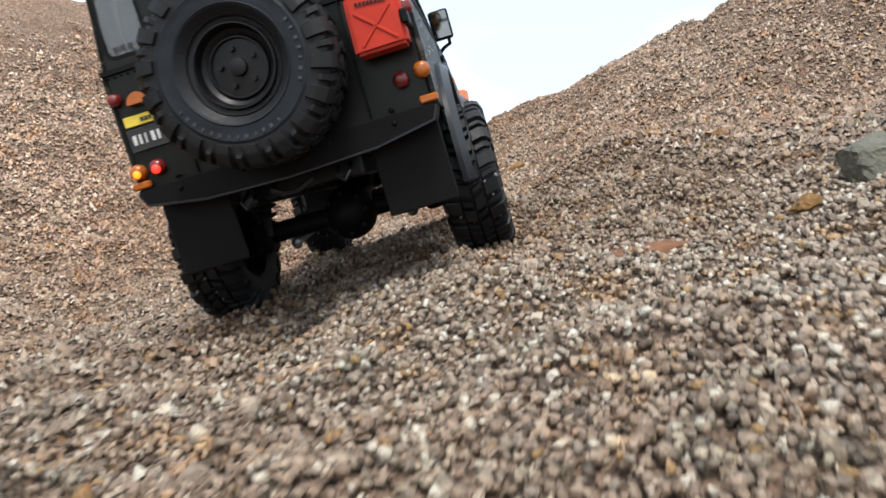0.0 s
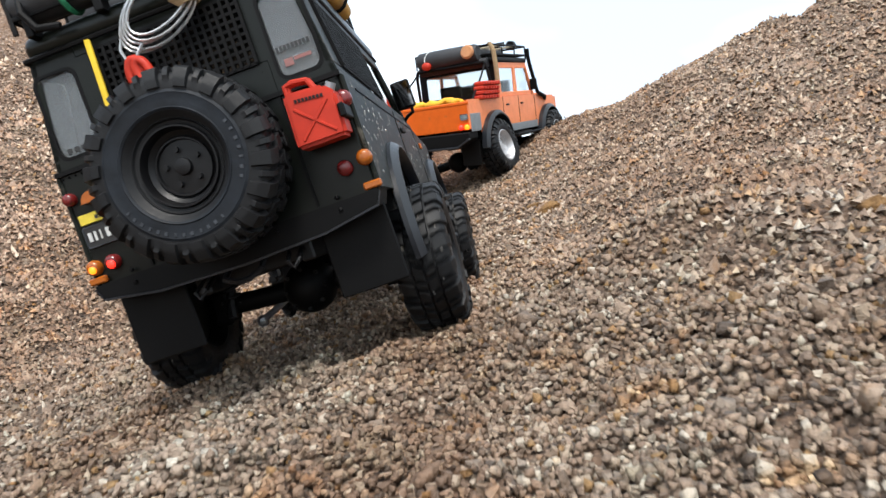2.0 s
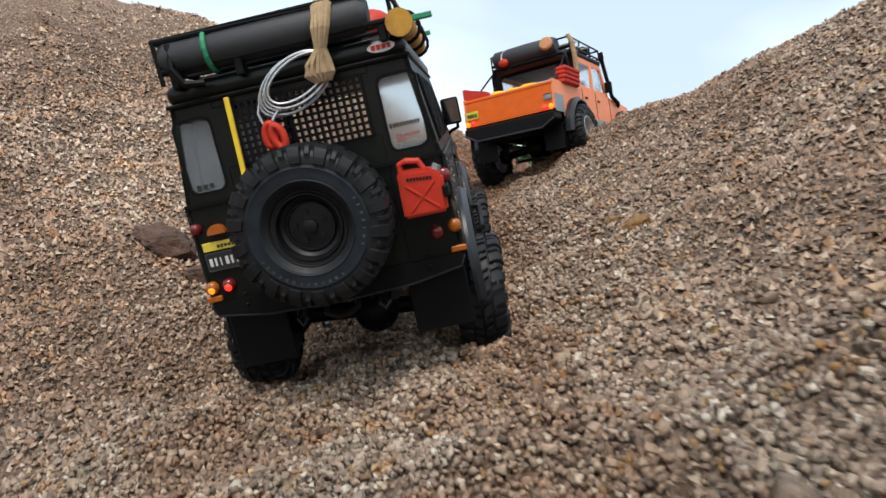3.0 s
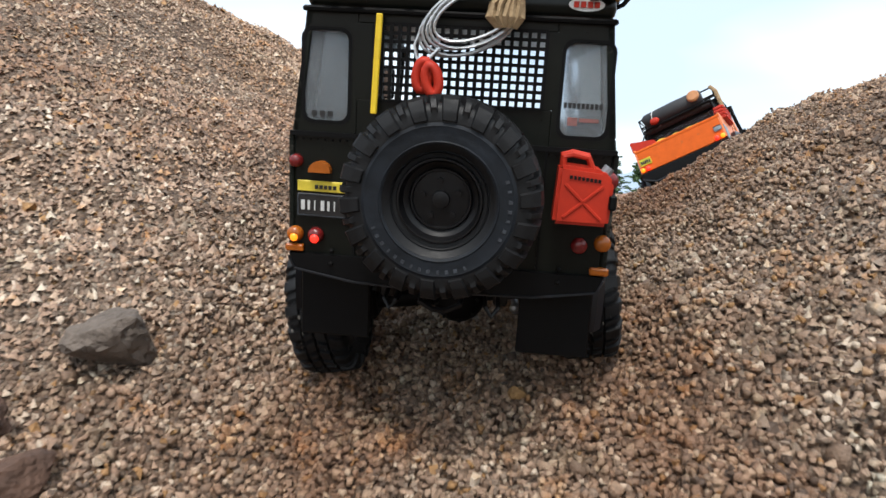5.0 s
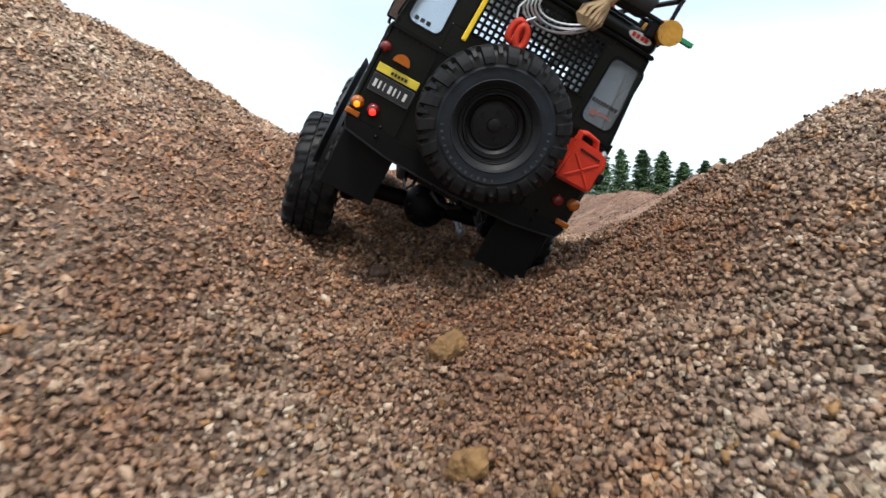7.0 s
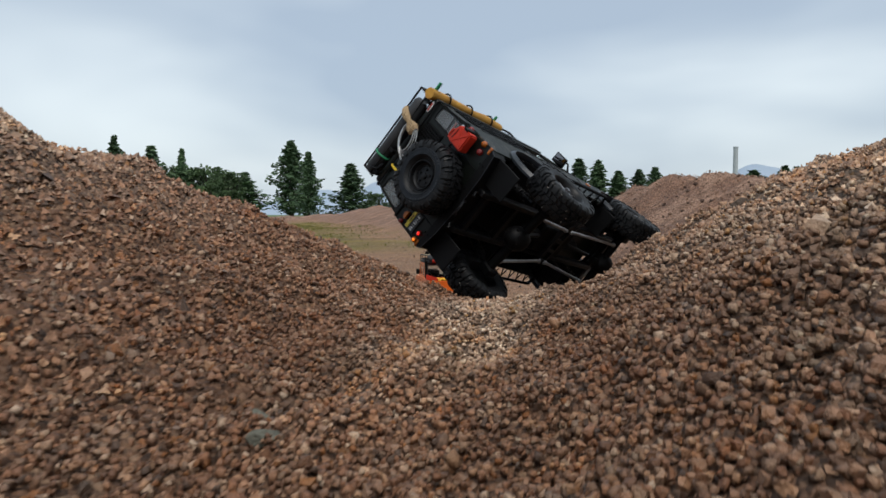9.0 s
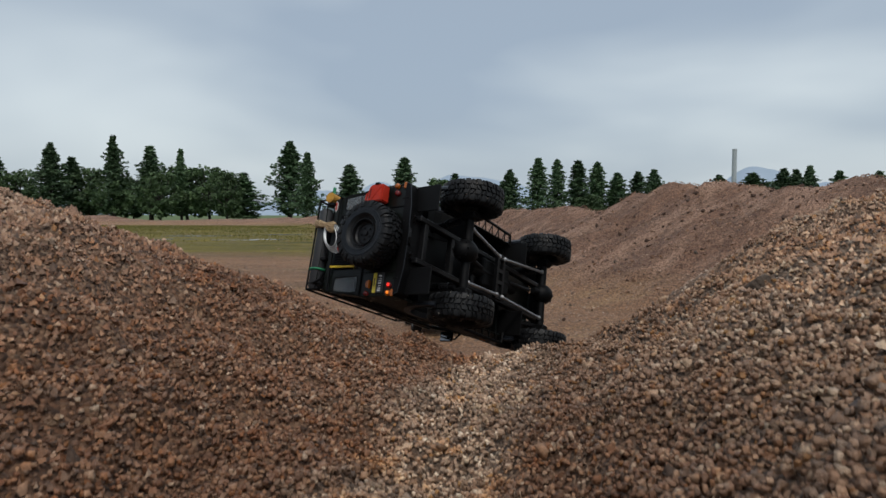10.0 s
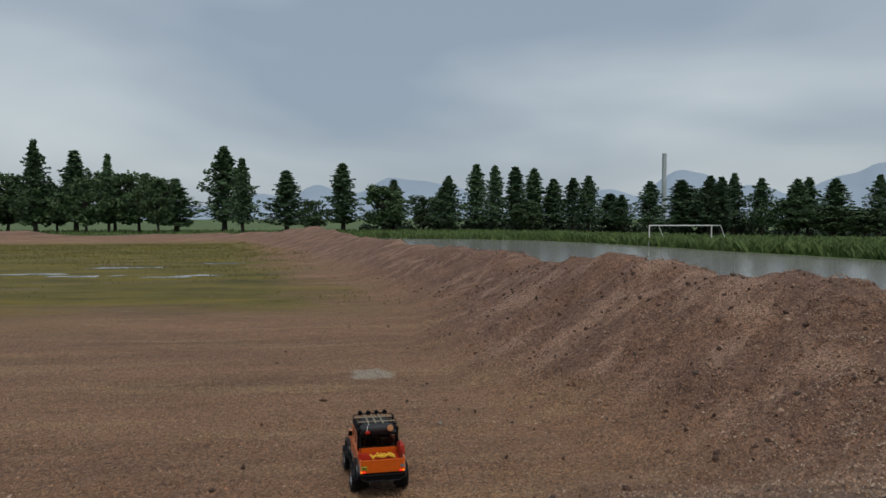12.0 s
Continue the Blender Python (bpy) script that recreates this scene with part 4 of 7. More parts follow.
def broadleaf(seed, wide):
    """A round-crowned tree six units high on a clear stem."""
    rng = random.Random(seed)
    t = new("broadleaf_tree")
    bm = bmesh.new()
    tube(bm, [(0, 0, -0.3), (0.06, 0, 1.0), (0, 0.05, 2.2), (0.1, 0, 4.2)], lambda u: 0.15 * (1 - u) + 0.03, n=8)
    cs, rs = [], []
    for k in range(95):
        a, q = rng.uniform(0, math.tau), rng.uniform(0.2, 1.0)
        z = rng.uniform(1.3, 5.5)
        reach = wide * 2.3 * math.sqrt(max(0.05, 1 - ((z - 3.4) / 2.6) ** 2)) * q * (1 + 0.2 * math.sin(3 * a + seed))
        c = Vector((reach * math.cos(a), reach * math.sin(a), z))
        if k % 3 == 0:
            tube(bm, [(0, 0, 1.3 + 0.25 * z), c * 0.55 + Vector((0, 0, 0.9)), c], lambda u: 0.07 * (1 - u) + 0.012, n=4)
        cs.append(c)
        rs.append(rng.uniform(0.35, 0.75))
    part("trunk", bm, BARK, t)
    leaf_object("crown", *leaf_cards(rng, cs, rs, 36, 0.19), LEAF_BROAD, t)
    return t


def plant_trees():
    conifers = [conifer(k, s) for k, s in ((1, 1.0), (2, 0.8), (3, 1.15), (4, 0.9), (5, 1.05))]
    rounds = [broadleaf(k, s) for k, s in ((11, 1.0), (12, 1.25), (13, 1.1))]
    tags = {"conifer_tree": "tall dark green cone-shaped redwood in a row across the field", "broadleaf_tree": "round-crowned dark green tree in the row across the field"}
    # place across the view, top above the horizon line, kind, size across
    rows = ((-215, 232, "c", 66), (-170, 268, "c", 66), (-120, 300, "r", 90), (-60, 255, "c", 62), (-18, 282, "c", 70), (14, 300, "r", 84), (63, 242, "c", 58), (66, 318, "r", 70), (102, 316, "r", 66), (135, 262, "c", 78), (152, 306, "r", 78), (193, 268, "c", 44), (205, 298, "r", 92), (247, 297, "r", 96), (280, 306, "r", 60),
            (312, 313, "c", 78), (398, 255, "c", 78), (430, 276, "c", 60), (508, 299, "c", 80), (552, 350, "r", 56), (607, 286, "c", 72), (680, 322, "r", 70), (697, 316, "c", 60), (750, 342, "r", 60), (783, 330, "c", 62),
            (794, 309, "c", 54), (843, 288, "c", 62), (876, 291, "c", 52), (912, 293, "c", 58), (930, 352, "r", 60), (945, 296, "c", 52), (979, 315, "c", 58), (1014, 313, "c", 54), (1041, 309, "c", 56), (1079, 342, "c", 70),
            (1100, 344, "c", 60), (1150, 320, "c", 72), (1205, 317, "c", 84), (1235, 330, "r", 76), (1256, 310, "c", 74), (1276, 312, "c", 60), (1298, 305, "c", 60), (1346, 314, "c", 72), (1390, 350, "r", 84), (1410, 316, "c", 66), (1430, 313, "c", 62), (1477, 315, "c", 72),
            (1470, 362, "r", 96), (1530, 368, "r", 76), (1556, 308, "c", 70), (1600, 330, "c", 66), (1665, 322, "c", 70), (1720, 335, "c", 66), (1790, 325, "c", 76))
    protos = set()
    for k, (px, top, kind, wide) in enumerate(rows):
        dist = 150 + 9 * math.sin(k * 1.7) if px < 1180 else 118 - 0.06 * (px - 1180) + 4 * math.sin(k * 1.7)
        x, y = far_point(px, dist)
        base = FIELD + (0.5 if px > 1000 else 0.0)
        tall = (386.5 - top) / 1198.7 * dist + 1.26 - base
        broad = wide * ((1.42 if px < 1100 else 1.18) if kind == "c" else 1.2) / 1198.7 * dist
        proto = conifers[(k * 2 + k // 5) % 5] if kind == "c" else rounds[k % 3]
        own = dict(zip(conifers + rounds, (3.9, 3.2, 4.5, 3.55, 4.1, 5.2, 6.3, 5.6)))[proto]
        high = 10.0 if kind == "c" else 6.2
        f = broad / own
        m = Matrix.Translation((x, y, base)) @ Matrix.Rotation(k * 1.3, 4, "Z") @ Matrix.Diagonal((f, f, tall / high, 1))
        name = proto.name.split(".")[0]
        if proto not in protos:
            protos.add(proto)
            proto.matrix_basis = m
            tree = proto
        else:
            tree = None
            made = {}
            for o in (proto, *proto.children):
                made[o] = o.copy()
                scene.collection.objects.link(made[o])
                made[o].parent = made.get(o.parent)
            tree = made[proto]
            tree.matrix_basis = m
        tagged(tree, tags[name], "tree", group="tree row")


plant_trees()


def build_water():
    bm = bmesh.new()
    shore = [far_point(px, d) for px, d in ((560, 118), (660, 114), (800, 112), (950, 100), (1040, 90), (1150, 78), (1300, 65), (1430, 58), (1568, 51), (1750, 42), (2000, 33))]
    near = [(14.0, 3.0), (9.0, 6.0), (8.3, 12.0), (7.5, 20.0), (6.0, 30.0), (4.0, 42.0), (-3.0, 60.0), (-10, 90)]
    prism(bm, shore + near, "z", FIELD - 0.5, FIELD + 0.03)
    tagged(part("water", bm, WATER), "shallow grey rainwater standing on a flooded pitch", "water", kind="structure")


build_water()


def build_puddles():
    """Thin rainwater in the dips of the wet turf."""
    rng = random.Random(8)
    for px, d, wide, deep in ((150, 14.8, 1.5, 0.22), (300, 14.5, 1.1, 0.16), (355, 14.9, 0.9, 0.2), (60, 15.4, 1.6, 0.25), (215, 17.5, 1.8, 0.3), (-120, 16.0, 2.2, 0.3), (420, 19.0, 1.4, 0.3)):
        x, y = far_point(px, d)
        bm = bmesh.new()
        pts = []
        for k in range(28):
            a = k * math.tau / 28
            r = 1 + 0.28 * math.sin(3 * a + px) + 0.18 * math.sin(7 * a + d) + rng.uniform(-0.08, 0.08)
            pts.append((x + wide * 0.5 * r * math.cos(a), y + deep * r * math.sin(a)))
        level = float(np.mean(ground(np.array([p[0] for p in pts]), np.array([p[1] for p in pts])))) + 0.006
        prism(bm, pts, "z", level - 0.05, level)
        tagged(part("puddle", bm, WATER), "shallow rain puddle lying in the wet turf", "puddle", kind="structure")


build_puddles()


def blades(name, spots, height, width, material, label, seed, bend=0.35):
    """Tufts of upright grass blades as one mesh."""
    rng = np.random.default_rng(seed)
    n = len(spots)
    a = rng.uniform(0, math.tau, n)
    h = height * rng.uniform(0.5, 1.25, n)
    lean = rng.normal(0, bend, (n, 2)) * h[:, None]
    dx, dy = np.cos(a) * width * 0.5, np.sin(a) * width * 0.5
    p = np.asarray(spots, float)
    co = np.stack([np.stack([p[:, 0] - dx, p[:, 1] - dy, p[:, 2]], 1), np.stack([p[:, 0] + dx, p[:, 1] + dy, p[:, 2]], 1),
                   np.stack([p[:, 0] + dx * 0.5 + lean[:, 0] * 0.4, p[:, 1] + dy * 0.5 + lean[:, 1] * 0.4, p[:, 2] + h * 0.65], 1), np.stack([p[:, 0] + lean[:, 0], p[:, 1] + lean[:, 1], p[:, 2] + h], 1)], 1).reshape(-1, 3)
    f = (np.array([(0, 1, 2), (0, 2, 3)])[None] + 4 * np.arange(n)[:, None, None]).reshape(-1, 3)
    me = bpy.data.meshes.new(name)
    me.from_pydata(co.tolist(), [], f.tolist())
    me.materials.append(material)
    return tagged(new(name, me), label, "grass", kind="stuff")


def build_grass():
    rng = np.random.default_rng(21)
    # tall grass on the bank behind the water
    spots = []
    for k in range(22000):
        px = rng.uniform(640, 1900)
        edge = np.interp(px, (640, 950, 1150, 1300, 1568, 1900), (114, 101, 79, 66, 52, 37))
        d = edge + 0.8 + rng.uniform(0, 1) ** 1.5 * (26 if px > 900 else 40)
        x, y = far_point(px, d)
        spots.append((x, y, FIELD - 0.05))
    blades("tall_grass", spots, 1.15, 0.30, REED, "tall green grass along the water", 4)
    # thin turf on the wet end of the flat
    spots = []
    for k in range(42000):
        y = 9.5 + 25.5 * rng.uniform() ** 0.8
        x = rng.uniform(-26, 2.5 - 0.21 * y)
        spots.append((x, y, float(0.0)))
    p = np.array(spots)
    p[:, 2] = ground(p[:, 0], p[:, 1]) - 0.004
    keep = (np.sin(p[:, 0] * 0.9 + 2 * np.sin(p[:, 1] * 0.7)) + 0.6 * np.sin(p[:, 1] * 1.9 + 1.3 * np.sin(p[:, 0] * 0.33)) + rng.normal(0, 0.7, len(p)) > 1.6 - 0.17 * (p[:, 1] - 9.5)) & (p[:, 2] < 0.12)
    blades("turf", p[keep], 0.040, 0.032, TURF, "thin olive grass on the wet flat", 5)
    # weeds and scrub at the foot of the trees
    spots = []
    for k in range(9000):
        px = rng.uniform(-260, 1000)
        d = rng.uniform(120, 165)
        x, y = far_point(px, d)
        spots.append((x, y, FIELD - 0.05))
    blades("field_grass", spots, 0.9, 0.5, REED, "green field grass under the trees", 6)


build_grass()


def build_hedge():
    """Low dark scrub between the trunks, in clumps of small leaves."""
    rng = random.Random(31)
    cs, rs = [], []
    for k in range(150):
        px = rng.uniform(640, 1800)
        d = (150 if px < 1180 else 112) + rng.uniform(2, 14)
        x, y = far_point(px, d)
        h = rng.uniform(0.8, 2.6)
        cs.append(Vector((x, y, FIELD + h * 0.6)))
        rs.append(h)
    t = leaf_object("scrub", *leaf_cards(rng, cs, rs, 110, 0.42), HEDGE, None)
    tagged(t, "dark green scrub along the tree row", "scrub", kind="stuff")


build_hedge()


def build_goal():
    t = new("football_goal")
    ax, ay = far_point(1149, 80)
    bx, by = far_point(1259, 79)
    a, b = Vector((ax, ay, FIELD)), Vector((bx, by, FIELD))
    up = Vector((0, 0, 2.44))
    away = Vector((b.y - a.y, a.x - b.x, 0)).normalized() * -2.0
    right = (b - a).normalized()
    for p in (a, b):
        bm = bmesh.new()
        rod(bm, p - Vector((0, 0, 0.2)), p + up, 0.075, n=10)
        part("post", bm, GOAL_WHITE, t)
        bm = bmesh.new()
        tube(bm, [p + up, p + up + right * 1.2 + away * 0.4, p + right * 2.3 + away * 0.7 - Vector((0, 0, 0.2))], 0.05, n=8)
        part("stay", bm, GOAL_WHITE, t)
    bm = bmesh.new()
    rod(bm, a + up, b + up, 0.075, n=10)
    part("crossbar", bm, GOAL_WHITE, t)
    tagged(t, "white steel football goal on the grass bank", "goal")


build_goal()


def build_chimney():
    # its pale blue-grey concrete carries the haze of distance in its colour
    x, y = far_point(1174, 900)
    bm = bmesh.new()
    lathe(bm, [(3.6, -5), (3.1, 40), (2.75, 84.0), (3.0, 84.2), (3.0, 86.0), (2.2, 86.0), (2.2, 80)], Matrix.Translation((x, y, 0)), n=24)
    t = smooth(part("chimney", bm, CONCRETE))
    tagged(t, "tall concrete chimney coloured pale for haze", "chimney")


build_chimney()


def build_hills():
    """Far hill lines; the haze is put into their pale blue-grey colour."""
    for k, (dist, peaks) in enumerate(((3600, ((470, 42, 90), (560, 62, 50), (610, 40, 60), (690, 66, 60), (745, 64, 70), (800, 58, 60), (1080, 52, 70), (1200, 88, 70), (1255, 62, 60), (1340, 56, 80), (1480, 72, 90), (1568, 98, 90), (1700, 80, 120), (250, 20, 120), (50, 24, 120))),)):
        bm = bmesh.new()
        xs = list(range(-500, 2300, 6))
        top, foot, back = [], [], []
        for px in xs:
            h = 10 + 4 * math.sin(px * 0.021) + sum((0.93 * p * math.exp(-((px - c) / w) ** 2)) ** 3 for c, p, w in peaks) ** (1 / 3) * 0.9 + 2.2 * noise.noise(Vector((px * 0.03, 3.1, 0))) + 1.2 * noise.noise(Vector((px * 0.11, 7.1, 0)))
            x, y = far_point(px, dist)
            top.append(bm.verts.new((x, y, h * dist / 1198.7)))
            x2, y2 = far_point(px, dist - 500)
            foot.append(bm.verts.new((x2, y2, -20)))
            x3, y3 = far_point(px, dist + 500)
            back.append(bm.verts.new((x3, y3, -20)))
        for i in range(len(xs) - 1):
            bm.faces.new((foot[i], foot[i + 1], top[i + 1], top[i]))
            bm.faces.new((top[i], top[i + 1], back[i + 1], back[i]))
        tagged(smooth(part("backdrop_hills", bm, HILL), 80), "far hills coloured blue-grey for haze", "hills", kind="structure")


build_hills()


# ------------------------------------------------------------ single stones
def stone(kind, x, y, size, squash, seed, material, label, sink=0.3, turn=0.0):
    rng = random.Random(seed)
    bm = bmesh.new()
    bmesh.ops.create_icosphere(bm, subdivisions=4 if size[0] > 0.03 else 3, radius=0.5)
    off = Vector((seed * 3.1, seed * 1.7, 0))
    for v in bm.verts:
        n1 = noise.noise(v.co * 1.6 + off)
        n2 = noise.noise(v.co * 4.5 + off)
        v.co *= 1 + 0.45 * n1 + 0.14 * n2
    # chop some flat faces
    for k in range(10):
        d = Vector((rng.gauss(0, 1), rng.gauss(0, 1), rng.gauss(0, 1))).normalized()
        lim = rng.uniform(0.30, 0.42)
        for v in bm.verts:
            q = v.co.dot(d)
            if q > lim:
                v.co -= d * (q - lim) * 0.9
    for v in bm.verts:
        v.co *= 1 + 0.10 * noise.noise(v.co * 9 + off) + 0.05 * noise.noise(v.co * 21 + off)
    bmesh.ops.transform(bm, verts=bm.verts, matrix=Matrix.Diagonal((size[0], size[1], size[0] * squash, 1)))
    ob = smooth(part(kind, bm, material), 28)
    e = 0.02
    gx = float(ground(x + e, y) - ground(x - e, y)) / (2 * e)
    gy = float(ground(x, y + e) - ground(x, y - e)) / (2 * e)
    up = Vector((-gx, -gy, 1)).normalized()
    tilt = Vector((0, 0, 1)).rotation_difference(up).to_matrix().to_4x4()
    ob.matrix_basis = Matrix.Translation((x, y, float(ground(x, y)) + size[0] * squash * (0.5 - sink) + (0.002 if y < 1.3 else 0.0))) @ tilt @ Matrix.Rotation(turn, 4, "Z")
    return tagged(ob, label, "stone")


def build_stones():
    ochre, rust, grey, dark, pale = "ochre-brown stone lying in the gravel", "flat rust-brown slab half buried in gravel", "rough grey stone in the gravel", "dark stone lying in the gravel", "pale stone in the gravel"
    stone("rust_slab", 0.412, -1.650, (0.17, 0.065), 0.14, 3, STONE_RUST, rust, 0.50, 0.12)
    stone("ochre_stone", 0.546, -1.295, (0.024, 0.022), 0.9, 4, STONE_OCHRE, ochre, 0.15)
    stone("grey_stone", 0.592, -1.632, (0.062, 0.05), 0.75, 5, STONE_SLATE, "rough greenish-grey stone in the gravel", 0.3, 0.4)
    stone("ochre_stone", 0.538, -1.655, (0.020, 0.016), 0.7, 25, STONE_OCHRE, ochre, 0.2)
    stone("grey_stone", -0.382, -0.650, (0.074, 0.058), 0.78, 6, STONE_GREY, grey, 0.10, 0.3)
    stone("clod", -0.425, -0.765, (0.110, 0.050), 0.50, 7, STONE_BROWN, "brown earth clod on the gravel slope", 0.30, 0.2)
    stone("clod", -0.355, -0.775, (0.060, 0.040), 0.60, 27, STONE_BROWN, "brown earth clod on the gravel slope", 0.35, 1.1)
    stone("clod", -0.465, -0.735, (0.050, 0.035), 0.60, 28, STONE_BROWN, "brown earth clod on the gravel slope", 0.35, 2.0)
    stone("ochre_stone", 0.228, -0.672, (0.035, 0.02), 0.4, 8, STONE_OCHRE, "flat ochre stone in the gravel", 0.42, 0.5)
    stone("ochre_stone", 0.250, -0.715, (0.045, 0.025), 0.45, 9, STONE_OCHRE, ochre, 0.3, 0.2)
    stone("ochre_stone", -0.127, -0.199, (0.036, 0.026), 0.7, 10, STONE_OCHRE, ochre, 0.25, 0.8)
    stone("ochre_stone", -0.106, -0.328, (0.032, 0.025), 0.75, 11, STONE_OCHRE, ochre, 0.2, 0.1)
    stone("ochre_stone", -0.069, -0.590, (0.018, 0.013), 0.7, 12, STONE_OCHRE, ochre, 0.25)
    stone("pale_stone", -0.143, -0.439, (0.026, 0.018), 0.5, 13, STONE_PALE, pale, 0.3)
    stone("slate_stone", -0.119, 0.104, (0.015, 0.010), 0.5, 14, STONE_SLATE, "grey-green slate chip in the gravel", 0.25)
    stone("slate_stone", -0.100, 0.050, (0.017, 0.010), 0.45, 15, STONE_SLATE, "grey-green slate chip in the gravel", 0.25, 0.6)
    stone("dark_stone", -0.119, -0.001, (0.018, 0.015), 0.7, 16, STONE_DARK, dark, 0.25)
    stone("rust_stone", -0.207, -0.036, (0.024, 0.020), 0.7, 17, STONE_BROWN, "grey-brown stone lying in the gravel", 0.15)
    stone("dark_stone", 0.264, 0.433, (0.020, 0.015), 0.7, 18, STONE_DARK, dark, 0.2)
    stone("dark_stone", -0.48, 0.40, (0.05, 0.035), 0.6, 19, STONE_DARK, "dark stone on the crest of the heap", 0.3, 0.2)
    stone("grey_stone", -0.43, 0.42, (0.045, 0.03), 0.55, 20, STONE_GREY, "grey stone on the crest of the heap", 0.2, 0.5)
    stone("ochre_stone", 0.310, 0.500, (0.020, 0.016), 0.6, 21, STONE_OCHRE, ochre, 0.25)
    for k, (x, y, s) in enumerate(((0.733, 2.808, 0.035), (0.646, 3.40, 0.04), (0.36, 4.04, 0.045), (0.934, 3.36, 0.03), (0.843, 2.546, 0.04), (1.043, 2.757, 0.06), (0.795, 3.99, 0.028), (1.62, 3.43, 0.04), (0.504, 4.33, 0.03), (1.58, 3.03, 0.05), (2.2, 3.36, 0.05), (0.39, 1.9, 0.035),
                                  (1.9, 3.9, 0.05), (2.3, 4.4, 0.06), (1.75, 4.5, 0.05), (2.6, 3.9, 0.06), (1.3, 4.9, 0.04), (2.1, 5.3, 0.06))):
        stone("dark_stone" if k != 2 else "pale_stone", x, y, (s * 0.8, s * 0.55), 0.7, 40 + k, (STONE_DARK, STONE_BROWN)[k % 2] if k != 2 else STONE_PALE, "small dark brown stone on the packed dirt" if k != 2 else "pale stone on the packed dirt", 0.2, k)


build_stones()
# ------------------------------------------------------------ the toy trucks
# In a truck's own space y runs forward from the tail, x to its right, z up from the bottom of the tyres.
TYRE_R, AXLE_R, AXLE_F, TRACK = 0.0595, 0.115, 0.439, 0.107
TO_X = Matrix.Rotation(radians(90), 4, "Y")


def tyre_mesh():
    """A knobbly tyre as one moulded skin: shoulder lugs that wrap onto the sidewalls, staggered from side to side, and blocks along the middle."""
    lugs, steps = 18, (0.0, 0.05, 0.47, 0.52, 0.64, 0.68, 0.84, 0.88)
    # half width, radius, turn in lugs, rise of the large lug (outwards, sideways), of the small one
    half = ((0.0185, 0.0315, 0.0, 0, 0, 0), (0.0208, 0.0360, 0.0, 0, 0, 0), (0.0222, 0.0420, 0.0, 0, 0, 0), (0.0222, 0.0462, 0.0, 0, 0, 0), (0.0222, 0.0468, 0.0, 0, 0.0017, 0),
            (0.0216, 0.0505, 0.02, 0.0004, 0.0022, 0), (0.0212, 0.0520, 0.03, 0.0008, 0.0022, 0.0014), (0.0192, 0.0548, 0.05, 0.0034, 0.0016, 0.0026), (0.0172, 0.0558, 0.06, 0.0040, 0.0, 0.0034),
            (0.0105, 0.0560, 0.16, 0.0042, 0.0, 0.0036), (0.0100, 0.0560, 0.16, 0, 0, 0), (0.0088, 0.0562, 0.45, 0, 0, 0), (0.0084, 0.0562, 0.46, 0.0040, 0, 0.0040), (0.0012, 0.0564, 0.60, 0.0040, 0, 0.0040), (0.0008, 0.0564, 0.60, 0, 0, 0))
    rows = [(-1, 0.0, r) for r in half] + [(1, 0.5, r) for r in half[::-1]]
    bm = bmesh.new()
    rings = []
    for side, shift, (w, r, turn, up, out, small) in rows:
        ring = []
        for k in range(lugs):
            for n, f in enumerate(steps):
                a = (k + f + shift + turn) * math.tau / lugs
                big, low = n in (1, 2), n in (5, 6)
                rr = r + (up if big else small if low else 0)
                ww = w + (out if big else out * 0.5 if low and small else 0)
                ring.append(bm.verts.new((rr * math.cos(a), rr * math.sin(a), side * ww)))
        rings.append(ring)
    m = len(rings[0])
    for i in range(len(rings)):
        p, q = rings[i], rings[(i + 1) % len(rings)]
        for k in range(m):
            bm.faces.new((p[k], p[(k + 1) % m], q[(k + 1) % m], q[k]))
    bmesh.ops.transform(bm, verts=bm.verts, matrix=TO_X)
    return bm


def rim_mesh(spoked):
    """A wheel's rim, seen from +x: a barrel, and a pressed disc unless spokes go in."""
    bm = bmesh.new()
    lathe(bm, [(0.0318, -0.019), (0.0345, -0.0185), (0.0345, -0.016), (0.0290, -0.012), (0.0285, 0.010), (0.0345, 0.0165), (0.0350, 0.0195), (0.0325, 0.0202), (0.0300, 0.0165), (0.0265, 0.008),
               (0.0260, -0.010)], n=36, close=True)
    if spoked:
        lathe(bm, [(0.0, -0.004), (0.0268, -0.004), (0.0268, 0.001), (0.0, 0.001)], n=32)
    else:
        lathe(bm, [(0.0, -0.002), (0.0285, -0.002), (0.0285, 0.004), (0.0245, 0.0075), (0.019, 0.008), (0.0165, 0.006), (0.0120, 0.006), (0.0085, 0.0068), (0.0075, 0.0085), (0.0, 0.0085)], n=32)
        for k in range(6):
            a = k * math.tau / 6
            rod(bm, (0.0142 * math.cos(a), 0.0142 * math.sin(a), 0.005), (0.0142 * math.cos(a), 0.0142 * math.sin(a), 0.0085), 0.0021, n=6)
    bmesh.ops.transform(bm, verts=bm.verts, matrix=TO_X)
    return bm


def spoke_mesh():
    """Five pairs of spokes round a hub."""
    bm = bmesh.new()
    for k in range(5):
        for off in (-0.0042, 0.0042):
            v = box(bm, 0.007, 0.0285, off - 0.0019, off + 0.0019, 0.0065, 0.0125, 0.0008, 1)
            bmesh.ops.rotate(bm, verts=v, cent=(0, 0, 0), matrix=Matrix.Rotation(k * math.tau / 5, 3, "Z"))
    lathe(bm, [(0.0, 0.002), (0.0105, 0.002), (0.0105, 0.012), (0.008, 0.0145), (0.0, 0.0145)], n=20)
    rod(bm, (0, 0, 0.014), (0, 0, 0.019), 0.0045, n=6)
    bmesh.ops.transform(bm, verts=bm.verts, matrix=TO_X)
    return bm


